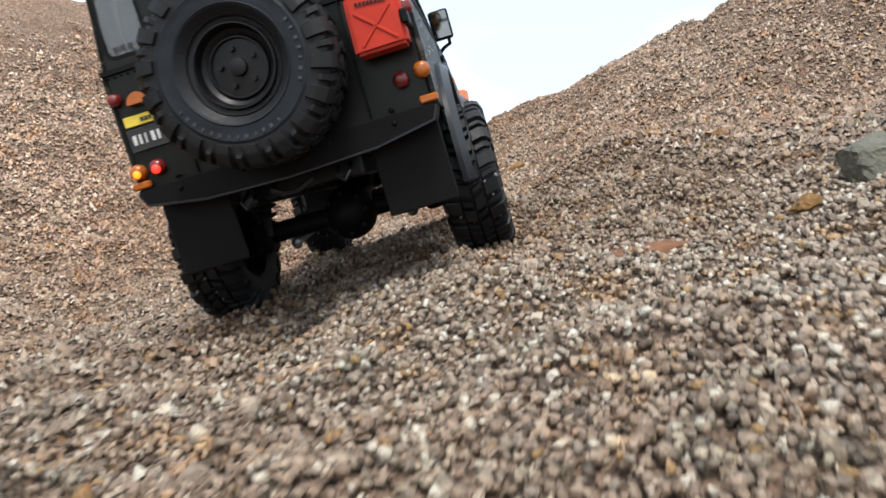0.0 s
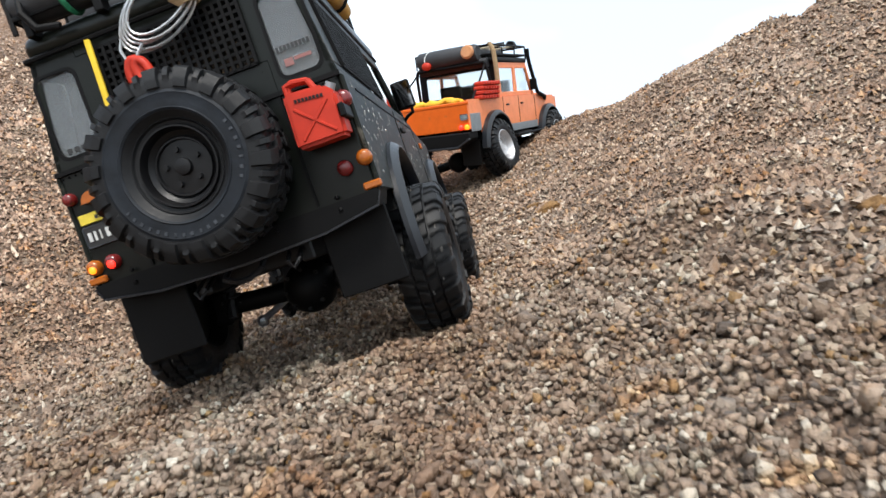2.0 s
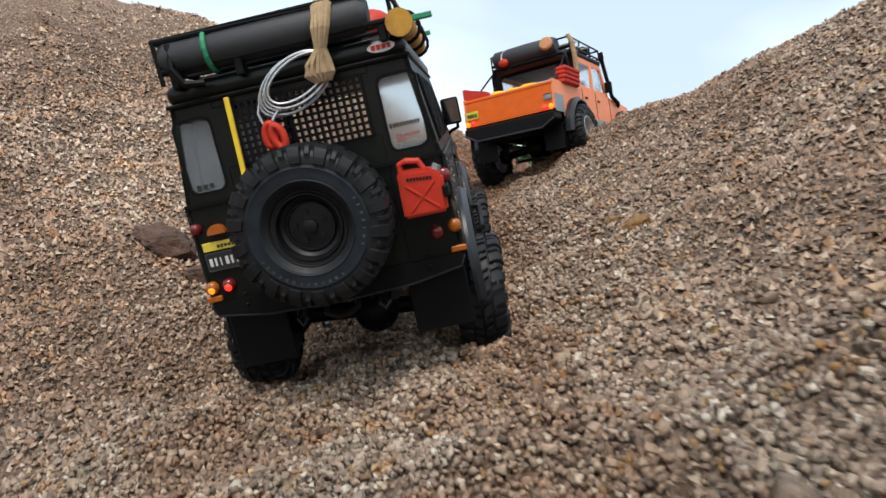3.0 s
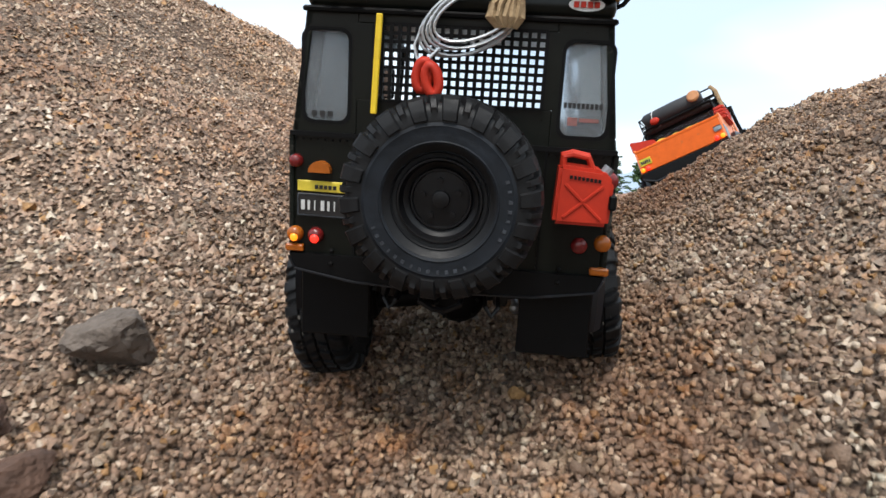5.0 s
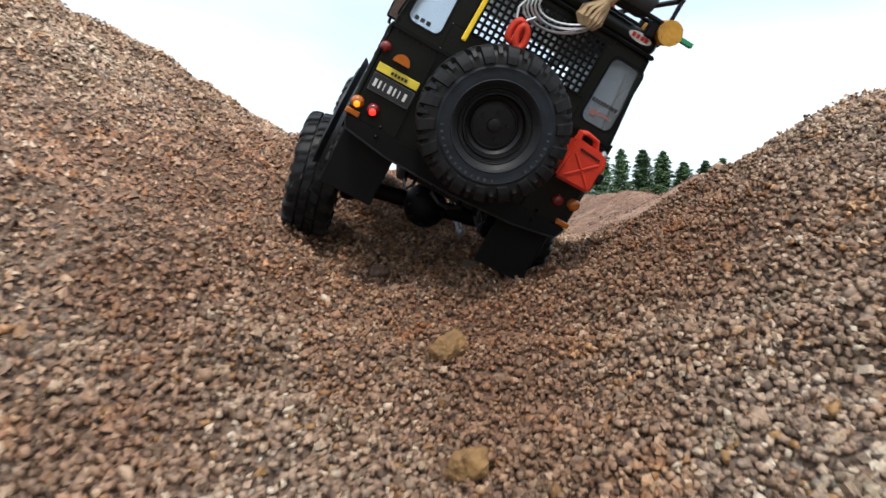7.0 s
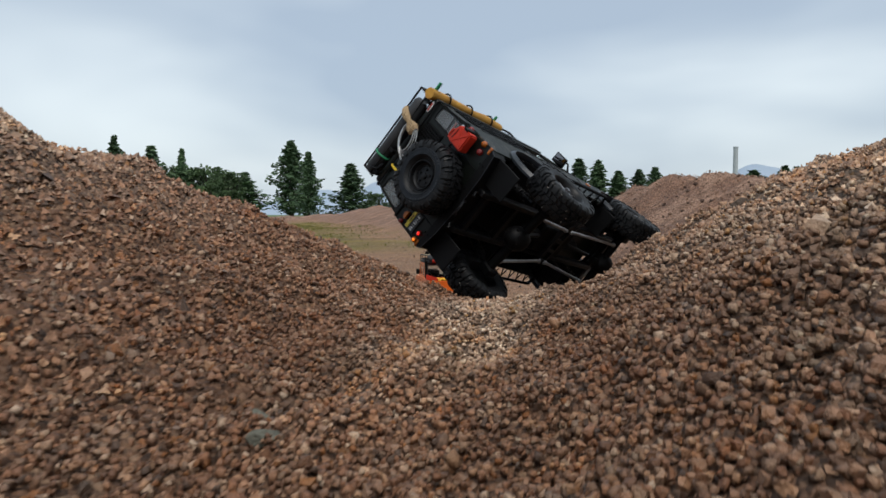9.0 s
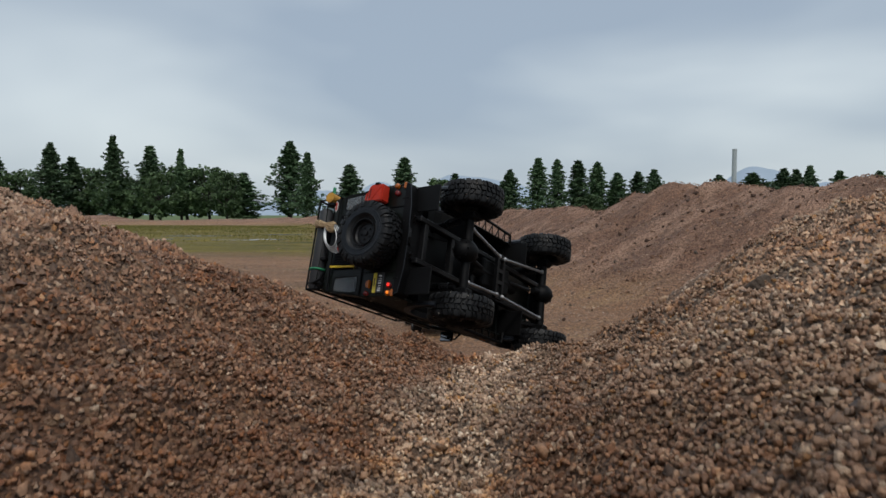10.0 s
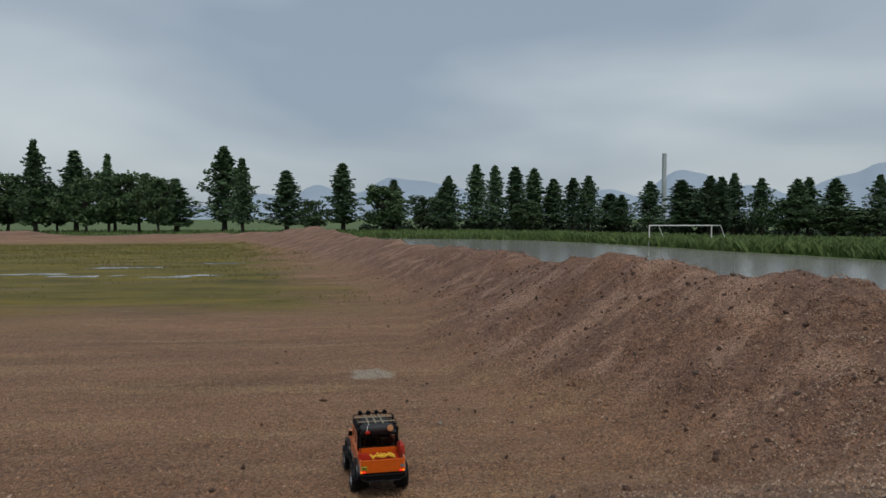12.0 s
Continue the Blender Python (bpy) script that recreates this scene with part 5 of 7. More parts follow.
def add_wheels(truck, rim_material, tyre_material, spoked):
    """Four wheels, each a rim with its tyre. Returns them with the place of each axle end."""
    out = []
    pieces = [("tyre", tyre_mesh(), tyre_material, "black knobbly rubber tyre", 30)]
    if spoked:
        pieces.append(("spokes", spoke_mesh(), RIM, "silver twin spokes", 35))
    made = []
    for y in (AXLE_R, AXLE_F):
        for s in (-1, 1):
            if not made:
                w = smooth(part("wheel", rim_mesh(spoked), rim_material, truck))
                made = [w] + [smooth(part(name, bm, m, w, label), angle) for name, bm, m, label, angle in pieces]
            else:
                w = new("wheel", made[0].data)
                w.parent = truck
                for proto, (name, _, _, label, _) in zip(made[1:], pieces):
                    piece = new(name, proto.data)
                    piece.parent = w
                    piece["label"] = label
            w.matrix_basis = Matrix.Translation((s * TRACK, y, 0.06)) @ (Matrix.Rotation(math.pi, 4, "Z") if s < 0 else Matrix())
            out.append((w, s, y))
    return out


def arch(bm, yc, zc, r0, r1, x0, x1, a0, a1, n=14, lip=0.004):
    """A wheel-arch flare: a bent strip round (yc, zc)."""
    rings = []
    for i in range(n + 1):
        a = radians(a0 + (a1 - a0) * i / n)
        c, s = math.cos(a), math.sin(a)
        sec = [(x0, r1), (x1 - lip, r1), (x1, r1 - lip), (x1, r0 + 0.001), (x1 - 0.002, r0), (x0, r0)]
        rings.append([bm.verts.new((x, yc + r * c, zc + r * s)) for x, r in sec])
    m = len(rings[0])
    for p, q in zip(rings, rings[1:]):
        for k in range(m):
            bm.faces.new((p[k], p[(k + 1) % m], q[(k + 1) % m], q[k]))
    bm.faces.new(rings[0][::-1])
    bm.faces.new(rings[-1])


def side_outline(tail, nose, sill, belt, hood):
    """Side panel with both wheel cut-outs, as (y, z)."""
    pts = [(0, tail), (0, belt), (0.365, belt), (0.372, hood), (nose, hood - 0.010), (nose, 0.118)]
    for yc, e0, e1 in ((AXLE_F, 0.118, sill), (AXLE_R, sill, tail)):
        for i in range(13):
            a = radians(28 + (152 - 28) * i / 12)
            pts.append((yc + 0.0690 * math.cos(a), 0.085 + 0.0690 * math.sin(a)))
        pts.append((yc - 0.0605, e1))
    return pts


def running_gear(truck):
    """Frame, axles, links and dampers under a truck. Returns the axles, rear first."""
    axles = []
    bm = bmesh.new()
    for s in (-1, 1):
        box(bm, s * 0.034, s * 0.044, 0.012, 0.53, 0.088, 0.104, 0.0015, 1)
    for y in (0.03, 0.12, 0.2, 0.34, 0.5):
        box(bm, -0.04, 0.04, y, y + 0.012, 0.09, 0.102, 0.001, 1)
    part("frame", bm, STEEL, truck, "black ladder frame")
    bm = bmesh.new()
    box(bm, -0.030, 0.030, 0.225, 0.335, 0.078, 0.098, 0.006)
    rod(bm, (0, 0.19, 0.090), (0, 0.37, 0.090), 0.013, n=14)
    part("gearbox", bm, BLACK, truck)
    bm = bmesh.new()
    for x0, x1, y0, y1 in ((-0.047, 0.047, 0.258, 0.265), (-0.047, 0.047, 0.283, 0.290), (-0.047, -0.036, 0.265, 0.283), (-0.016, -0.008, 0.265, 0.283), (0.008, 0.016, 0.265, 0.283), (0.036, 0.047, 0.265, 0.283)):
        box(bm, x0, x1, y0, y1, 0.066, 0.073)
    part("skid_plate", bm, STEEL, truck, "black skid plate with cut-outs")
    for y, sgn in ((AXLE_R, 1), (AXLE_F, -1)):
        bm = bmesh.new()
        rod(bm, (-0.086, 0, 0), (0.086, 0, 0), 0.0085, n=12)
        bmesh.ops.create_uvsphere(bm, u_segments=16, v_segments=10, radius=0.0225, matrix=Matrix.Translation((0.004, -0.004 * sgn, 0)) @ Matrix.Diagonal((1.0, 1.15, 1.0, 1)))
        rod(bm, (0.004, 0, 0), (0.004, 0.036 * sgn, 0.004), 0.010, 0.007, n=10)
        for k in range(8):
            a = k * math.tau / 8
            rod(bm, (0.004 + 0.0165 * math.cos(a), -0.024 * sgn, 0.0165 * math.sin(a)), (0.004 + 0.0165 * math.cos(a), -0.0185 * sgn, 0.0165 * math.sin(a)), 0.0018, n=6)
        for s in (-1, 1):
            box(bm, s * 0.066, s * 0.082, -0.012, 0.012, -0.015, 0.014, 0.003, 1)
        axle = smooth(part("axle", bm, BLACK, truck))
        axle.matrix_basis = Matrix.Translation((0, y, 0.06))
        axles.append(axle)
        bm = bmesh.new()
        rod(bm, (0.004, y + 0.036 * sgn, 0.065), (0.004, y + 0.105 * sgn, 0.08), 0.0045, n=8)
        part("drive_shaft", bm, STEEL, truck)
        for s in (-1, 1):
            bm = bmesh.new()
            a, b = Vector((s * 0.052, y + 0.010 * sgn, 0.050)), Vector((s * 0.040, 0.262 if sgn > 0 else 0.286, 0.066))
            rod(bm, a, b, 0.0032, n=8)
            for p in (a, b):
                bmesh.ops.create_uvsphere(bm, u_segments=8, v_segments=6, radius=0.0052, matrix=Matrix.Translation(p))
            part("link", bm, SILVER, truck, "bare silver suspension link")
            bm = bmesh.new()
            lo, hi = Vector((s * 0.066, y - 0.012 * sgn, 0.062)), Vector((s * 0.057, y + 0.008 * sgn, 0.142))
            rod(bm, lo, hi, 0.0042, n=8)
            rod(bm, lo.lerp(hi, 0.45), hi, 0.0068, n=10)
            d = hi - lo
            tube(bm, [lo + d * (0.12 + 0.75 * k / 60) + Vector((math.cos(k * 0.85), math.sin(k * 0.85), 0)) * 0.0082 for k in range(61)], 0.0012, n=5)
            part("damper", bm, STEEL, truck)
    bm = bmesh.new()
    rod(bm, (-0.07, AXLE_F + 0.022, 0.066), (0.07, AXLE_F + 0.022, 0.062), 0.003, n=8)
    part("steering_rod", bm, SILVER, truck)
    return axles


def lens(truck, name, x, y, z, r, material, depth=0.006):
    bm = bmesh.new()
    lathe(bm, [(0.0, 0.0), (r, 0.0), (r, depth * 0.5), (r * 0.8, depth * 0.85), (r * 0.4, depth), (0.0, depth)], Matrix.Translation((x, y, z)) @ Matrix.Rotation(radians(90), 4, "X"), n=18)
    return smooth(part(name, bm, material, truck), 60)


def bars(name, rows, y0, y1, material, parent, axis="y"):
    bm = bmesh.new()
    for x0, x1, z0, z1 in rows:
        if axis == "y":
            box(bm, x0, x1, y0, y1, z0, z1)
        else:
            box(bm, y0, y1, x0, x1, z0, z1)
    return part(name, bm, material, parent)


def lattice(bm, x0, x1, z0, z1, nx, nz, w, y0, y1, axis="y"):
    """Woven guard: crossing strips with open holes."""
    for i in range(nx + 1):
        x = x0 + (x1 - x0) * i / nx
        a = (x - w / 2, x + w / 2)
        box(bm, a[0], a[1], y0, y1, z0, z1) if axis == "y" else box(bm, y0, y1, a[0], a[1], z0, z1)
    for i in range(nz + 1):
        z = z0 + (z1 - z0) * i / nz
        d = (y1 - y0) * 0.25
        if axis == "y":
            box(bm, x0, x1, y0 + d, y1 - d, z - w / 2, z + w / 2)
        else:
            box(bm, y0 + d, y1 - d, x0, x1, z - w / 2, z + w / 2)


def jerrycan(truck):
    bm = bmesh.new()
    prism(bm, [(0.0665, 0.1555), (0.1000, 0.1555), (0.1010, 0.1830), (0.0945, 0.1895), (0.0680, 0.1915)], "y", -0.0245, -0.0035)
    bmesh.ops.bevel(bm, geom=list(bm.edges), offset=0.0022, segments=2, affect="EDGES")
    can = part("jerrycan", bm, RED, truck, "red moulded fuel can with embossed cross")
    smooth(can, 40)
    bm = bmesh.new()
    for a, b in (((0.0725, 0.1600), (0.0945, 0.1800)), ((0.0945, 0.1600), (0.0725, 0.1800))):
        rod(bm, (a[0], -0.0243, a[1]), (b[0], -0.0243, b[1]), 0.0012, n=6)
    part("rib", bm, RED, can)
    bm = bmesh.new()
    tube(bm, [(0.0705, -0.012, 0.190), (0.0705, -0.012, 0.1965), (0.0755, -0.012, 0.1980), (0.0850, -0.012, 0.1965), (0.0880, -0.012, 0.1895)], 0.0021, n=8)
    tube(bm, [(0.0705, -0.0195, 0.190), (0.0705, -0.0195, 0.1960), (0.0755, -0.0195, 0.1975), (0.0850, -0.0195, 0.1960), (0.0880, -0.0195, 0.1895)], 0.0019, n=8)
    part("handle", bm, RED, can)
    bars("lettering", [(0.0745 + 0.0024 * k, 0.0762 + 0.0024 * k, 0.1835 - 0.00022 * k, 0.1856 - 0.00022 * k) for k in range(8)], -0.0252, -0.0243, STEEL, can)
    bm = bmesh.new()
    box(bm, 0.0990, 0.1035, -0.0255, -0.002, 0.166, 0.175, 0.001, 1)
    part("strap", bm, BLACK, can)
    bm = bmesh.new()
    rod(bm, (0.0955, -0.014, 0.186), (0.0985, -0.014, 0.1905), 0.0034, n=10)
    part("cap", bm, GREY_PANEL, can)


def spare_wheel(truck):
    place = Matrix.Translation((0.0, -0.0295, 0.168)) @ Matrix.Rotation(radians(-90), 4, "Z")
    bm = tyre_mesh()
    bmesh.ops.transform(bm, verts=bm.verts, matrix=place)
    tyre = smooth(part("spare_tyre", bm, RUBBER, truck, "black knobbly spare tyre with worn sidewall"), 30)
    out = Matrix.Translation((0, -0.0512, 0.168)) @ Matrix.Rotation(radians(90), 4, "X")
    bm = bmesh.new()
    lathe(bm, [(0.0, -0.0200), (0.0254, -0.0200), (0.0254, -0.0050), (0.0248, -0.0034), (0.0239, -0.0034), (0.0232, -0.0048), (0.0222, -0.0105), (0.0188, -0.0128), (0.0180, -0.0112), (0.0171, -0.0112), (0.0165, -0.0130),
               (0.0055, -0.0124), (0.0050, -0.0095), (0.0034, -0.0090), (0.0, -0.0090)], out, n=48)
    for k in range(5):
        a = k * math.tau / 5 + 0.4
        rod(bm, out @ Vector((0.0112 * math.cos(a), 0.0112 * math.sin(a), -0.0130)), out @ Vector((0.0112 * math.cos(a), 0.0112 * math.sin(a), -0.0100)), 0.0019, n=6)
    smooth(part("spare_rim", bm, STEEL, tyre, "black steel rim"), 40)
    bm = bmesh.new()
    lathe(bm, [(0.0336, 0.0004), (0.0326, 0.0000), (0.0306, -0.0034), (0.0292, -0.0040), (0.0286, -0.0034), (0.0276, -0.0050), (0.0256, -0.0056), (0.0250, -0.0070), (0.0250, -0.0150), (0.0336, -0.0150)], out, n=48, close=True)
    smooth(part("bead", bm, RUBBER, tyre), 40)
    bm = bmesh.new()
    lathe(bm, [(0.0330, -0.0030), (0.0455, -0.0030), (0.0455, 0.0004), (0.0435, 0.0013), (0.0428, 0.0010), (0.0385, 0.0013), (0.0352, 0.0011), (0.0346, 0.0017), (0.0332, 0.0008)], out, n=48, close=True)
    smooth(part("sidewall", bm, RUBBER_WORN, tyre))
    bm = bmesh.new()
    marks = [205 + 7.5 * k for k in range(13)] + [5 + 8 * k for k in range(-4, 3)]
    for k, a in enumerate(marks):
        v = box(bm, 0.0400, 0.0422, -0.0006 - 0.0004 * (k % 3), 0.0007, -0.0004, 0.00015)
        bmesh.ops.transform(bm, verts=v, matrix=Matrix.Translation((0, -0.0527, 0.168)) @ Matrix.Rotation(radians(90), 4, "X") @ Matrix.Rotation(radians(a), 4, "Z"))
    tagged(part("lettering", bm, LETTER_GREY, tyre), kind="stuff")
    bm = bmesh.new()
    rod(bm, (0, -0.010, 0.168), (0, 0.0, 0.168), 0.02, n=16)
    part("carrier", bm, BLACK, truck)


def window_pane(truck, x0, x1, z0, z1, y, material, name="window", frame_mat=None, axis="y", t=0.0016, sticker=None):
    bm = bmesh.new()
    prism(bm, round_rect(x0, x1, z0, z1, 0.006), axis, y, y + t)
    pane = part(name, bm, material, truck)
    pane.visible_shadow = False
    bm = bmesh.new()
    frame_ring(bm, round_rect(x0 - 0.0022, x1 + 0.0022, z0 - 0.0022, z1 + 0.0022, 0.007), round_rect(x0, x1, z0, z1, 0.006), axis, y - 0.0016 if axis == "y" else y, y + 0.004)
    part("seal", bm, frame_mat or BLACK, pane)
    if sticker:
        for nm, rows, m in sticker:
            bars(nm, rows, y - 0.0007, y - 0.0002, m, pane)
    return pane


def lean_in(bm):
    """The sides above the belt lean inwards."""
    for v in bm.verts:
        if v.co.z > 0.197:
            v.co.x *= 1 - 1.25 * (v.co.z - 0.197)


def build_black():
    t = new("toy_off_roader")
    axles = running_gear(t)
    # tub: two side skins, tail, floor
    for s in (-1, 1):
        bm = bmesh.new()
        prism(bm, side_outline(0.118, 0.512, 0.104, 0.197, 0.190), "x", s * 0.1015, s * 0.1055)
        bmesh.ops.bevel(bm, geom=[e for e in bm.edges if e.calc_length() > 0.02], offset=0.0012, segments=1, affect="EDGES")
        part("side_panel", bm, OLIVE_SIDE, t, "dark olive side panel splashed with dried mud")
        # greenhouse rails and pillars
        bm = bmesh.new()
        box(bm, s * 0.0985, s * 0.1035, 0.0, 0.352, 0.197, 0.2065, 0.001, 1)
        box(bm, s * 0.0985, s * 0.1035, 0.0, 0.338, 0.262, 0.2765, 0.001, 1)
        for y0, y1 in ((0.0, 0.026), (0.203, 0.222)):
            box(bm, s * 0.0985, s * 0.1035, y0, y1, 0.2064, 0.2622, 0.0008, 1)
        tube(bm, [(s * 0.1, 0.362, 0.197), (s * 0.0995, 0.336, 0.268)], 0.0042, n=8)
        lean_in(bm)
        part("pillar", bm, OLIVE_SIDE, t)
        bm = bmesh.new()
        lattice(bm, 0.030, 0.200, 0.208, 0.261, 24, 9, 0.0017, s * 0.1030, s * 0.1060, "x")
        lean_in(bm)
        part("window_guard", bm, BLACK, t, "black mesh guard over the side window")
        bm = bmesh.new()
        box(bm, s * 0.0972, s * 0.0982, 0.026, 0.203, 0.2064, 0.2622)
        lean_in(bm)
        part("side_window", bm, PLATE_BLACK, t)
        # flares
        for yc, a0, a1 in ((AXLE_R, -2, 198), (AXLE_F, -5, 186)):
            bm = bmesh.new()
            arch(bm, yc, 0.0850, 0.0650, 0.0720, s * 0.1048, s * 0.1135, a0, a1, lip=s * 0.005)
            smooth(part("wheel_arch", bm, FLARE, t, "grey-black plastic wheel arch"), 40)
        for yc in (AXLE_R, AXLE_F):
            bm = bmesh.new()
            arch(bm, yc, 0.085, 0.0645, 0.068, s * 0.045, s * 0.103, 15, 165, n=10, lip=s * 0.001)
            part("inner_arch", bm, BLACK, t)
        # door furniture, slider step, mirror
        bm = bmesh.new()
        box(bm, s * 0.1055, s * 0.1062, 0.2215, 0.2225, 0.112, 0.197)
        box(bm, s * 0.1055, s * 0.1062, 0.360, 0.361, 0.125, 0.19)
        box(bm, s * 0.1055, s * 0.1064, 0.03, 0.36, 0.1895, 0.1907)
        part("door_gap", bm, BLACK, t)
        bm = bmesh.new()
        box(bm, s * 0.1055, s * 0.1085, 0.236, 0.256, 0.176, 0.181, 0.001, 1)
        part("door_handle", bm, BLACK, t)
        bm = bmesh.new()
        tube(bm, [(s * 0.098, 0.19, 0.101), (s * 0.121, 0.196, 0.101), (s * 0.121, 0.360, 0.101), (s * 0.098, 0.368, 0.101)], 0.0032, n=8)
        for k in range(12):
            y = 0.2 + 0.014 * k
            rod(bm, (s * 0.099, y, 0.101), (s * 0.121, y + (0.014 if k % 2 else -0.004), 0.101), 0.0013, n=6)
        part("step", bm, BLACK, t, "black tubular side step with mesh tread")
        bm = bmesh.new()
        box(bm, s * 0.100, s * 0.1225, 0.3405, 0.3465, 0.212, 0.245, 0.0028)
        head = part("mirror", bm, BLACK, t)
        bm = bmesh.new()
        box(bm, s * 0.1022, s * 0.1203, 0.3398, 0.3404, 0.2145, 0.2425)
        part("mirror_glass", bm, MIRROR, head)
        bm = bmesh.new()
        tube(bm, [(s * 0.1, 0.358, 0.200), (s * 0.108, 0.352, 0.205), (s * 0.116, 0.346, 0.207), (s * 0.1165, 0.3445, 0.216)], 0.0021, n=7)
        part("mirror_arm", bm, BLACK, head)
        # mud flap
        bm = bmesh.new()
        box(bm, s * 0.052, s * 0.101, 0.014, 0.0165, 0.055, 0.110, 0.001, 1)
        part("mud_flap", bm, BLACK, t, "black rubber mud flap")
        bm = bmesh.new()
        box(bm, s * 0.05, s * 0.1035, 0.368, 0.3702, 0.06, 0.118, 0.001, 1)
        part("mud_flap", bm, BLACK, t)
        bm = bmesh.new()
        box(bm, s * 0.1055, s * 0.1078, 0.395, 0.41, 0.168, 0.176, 0.001, 1)
        part("side_lamp", bm, AMBER, t)
    # rain drops on the flanks
    bm = bmesh.new()
    rng = random.Random(14)
    for k in range(420):
        s, y, z, r = rng.choice((-1, 1)), rng.uniform(0.004, 0.50), rng.uniform(0.122, 0.196), rng.uniform(0.0005, 0.0013)
        if min(math.hypot(y - AXLE_R, z - 0.085), math.hypot(y - AXLE_F, z - 0.085)) > 0.075 and (y < 0.365 or z < 0.18):
            bmesh.ops.create_icosphere(bm, subdivisions=1, radius=r, matrix=Matrix.Translation((s * 0.1056, y, z)) @ Matrix.Diagonal((0.45, 1, rng.uniform(1.0, 1.8), 1)))
    tagged(smooth(part("rain_drops", bm, DROP, t, "drops of muddy rain water, sky glint in their pale colour"), 80), kind="stuff")
    # mud plastered on the right flank
    bm = bmesh.new()
    rng = random.Random(4)
    for k in range(36):
        y, z = rng.uniform(0.004, 0.34), rng.uniform(0.125, 0.196)
        r = rng.uniform(0.0004, 0.0014)
        bmesh.ops.create_icosphere(bm, subdivisions=1, radius=r, matrix=Matrix.Translation((0.1056 - 0.0012 * (z > 0.197), y, z)) @ Matrix.Diagonal((0.22, 1, rng.uniform(0.6, 1.5), 1)))
    for k in range(16):
        y, z = rng.uniform(0.0, 0.035), rng.uniform(0.12, 0.20)
        r = rng.uniform(0.001, 0.003)
        bmesh.ops.create_icosphere(bm, subdivisions=1, radius=r, matrix=Matrix.Translation((-0.1056, y, z)) @ Matrix.Diagonal((0.22, 1, 1, 1)))
    tagged(part("mud", bm, MUD, t, "pale dried mud splashes"), kind="stuff")
    # tail
    bm = bmesh.new()
    box(bm, -0.1015, 0.1015, 0.0, 0.004, 0.116, 0.1975, 0.0008, 1)
    part("tail_panel", bm, OLIVE, t, "dark olive tail panel")
    bm = bmesh.new()
    box(bm, -0.104, 0.104, -0.0025, 0.0, 0.1965, 0.1995)
    box(bm, -0.0615, -0.060, -0.0018, 0.0, 0.12, 0.197)
    box(bm, 0.0600, 0.0615, -0.0018, 0.0, 0.12, 0.197)
    part("trim_strip", bm, BLACK, t)
    for s in (-1, 1):
        bm = bmesh.new()
        a, b = (0.0615, 0.1022) if s > 0 else (-0.1022, -0.0615)
        c, d = (0.0670, 0.0950) if s > 0 else (-0.0950, -0.0670)
        frame_ring(bm, round_rect(a, b, 0.1995, 0.2765, 0.0015), round_rect(c, d, 0.2070, 0.2620, 0.006), "y", 0.0, 0.0045)
        for v in bm.verts:
            if abs(v.co.x) > 0.0955:
                v.co.x *= 1 - 1.1 * (v.co.z - 0.1995)
        part("corner_panel", bm, OLIVE, t)
        if s < 0:
            stick = [("sticker", [(-0.0905 + 0.0052 * k, -0.0870 + 0.0052 * k, 0.2095, 0.2128) for k in range(3)], PLATE_BLACK)]
        else:
            stick = [("sticker", [(0.0685 + 0.0027 * k, 0.0704 + 0.0027 * k, 0.2235, 0.2268) for k in range(9)], PLATE_BLACK), ("red_sticker", [(0.0715, 0.0775, 0.2130, 0.2180), (0.0785, 0.0905, 0.2155, 0.2178)], FADED_RED)]
        window_pane(t, c, d, 0.2070, 0.2620, 0.0012, GLASS_PALE, "rear_window", sticker=stick)
    bm = bmesh.new()
    box(bm, -0.0615, 0.0615, 0.0, 0.004, 0.1975, 0.2215, 0.0006, 1)
    box(bm, -0.0615, 0.0615, 0.0, 0.004, 0.2675, 0.2765, 0.0006, 1)
    box(bm, -0.0615, -0.0505, 0.0, 0.004, 0.2215, 0.2675)
    box(bm, 0.0550, 0.0615, 0.0, 0.004, 0.2215, 0.2675)
    door = part("rear_door", bm, OLIVE, t)
    bm = bmesh.new()
    lattice(bm, -0.0505, 0.0550, 0.2215, 0.2675, 20, 9, 0.0021, -0.0035, 0.001)
    part("rear_guard", bm, BLACK, door, "black mesh guard over the rear window")
    bm = bmesh.new()
    v = box(bm, -0.0020, 0.0020, -0.0075, -0.0050, -0.0300, 0.0300, 0.0006, 1)
    bmesh.ops.transform(bm, verts=v, matrix=Matrix.Translation((-0.0478, 0, 0.2430)) @ Matrix.Rotation(radians(2), 4, "Y"))
    part("pry_bar", bm, YELLOW_TAPE, t, "yellow bar strapped upright on the tail")
    # roof
    bm = bmesh.new()
    box(bm, -0.0945, 0.0945, -0.003, 0.341, 0.274, 0.2915, 0.0080, 4)
    smooth(part("roof", bm, OLIVE, t), 40)
    bm = bmesh.new()
    for s in (-1, 1):
        tube(bm, [(s * 0.0940, -0.003, 0.2745), (s * 0.0940, 0.340, 0.2745)], 0.0018, n=6)
    tube(bm, [(-0.0940, -0.004, 0.2745), (0.0940, -0.004, 0.2745)], 0.0018, n=6)
    part("gutter", bm, BLACK, t)
    bm = bmesh.new()
    lathe(bm, [(0.0, 0.0), (0.0105, 0.0), (0.0105, 0.0006), (0.0, 0.0006)], Matrix.Translation((0.076, -0.0030, 0.2835)) @ Matrix.Rotation(radians(90), 4, "X") @ Matrix.Diagonal((1, 0.36, 1, 1)), n=24)
    badge = part("badge", bm, WHITE_MARK, t)
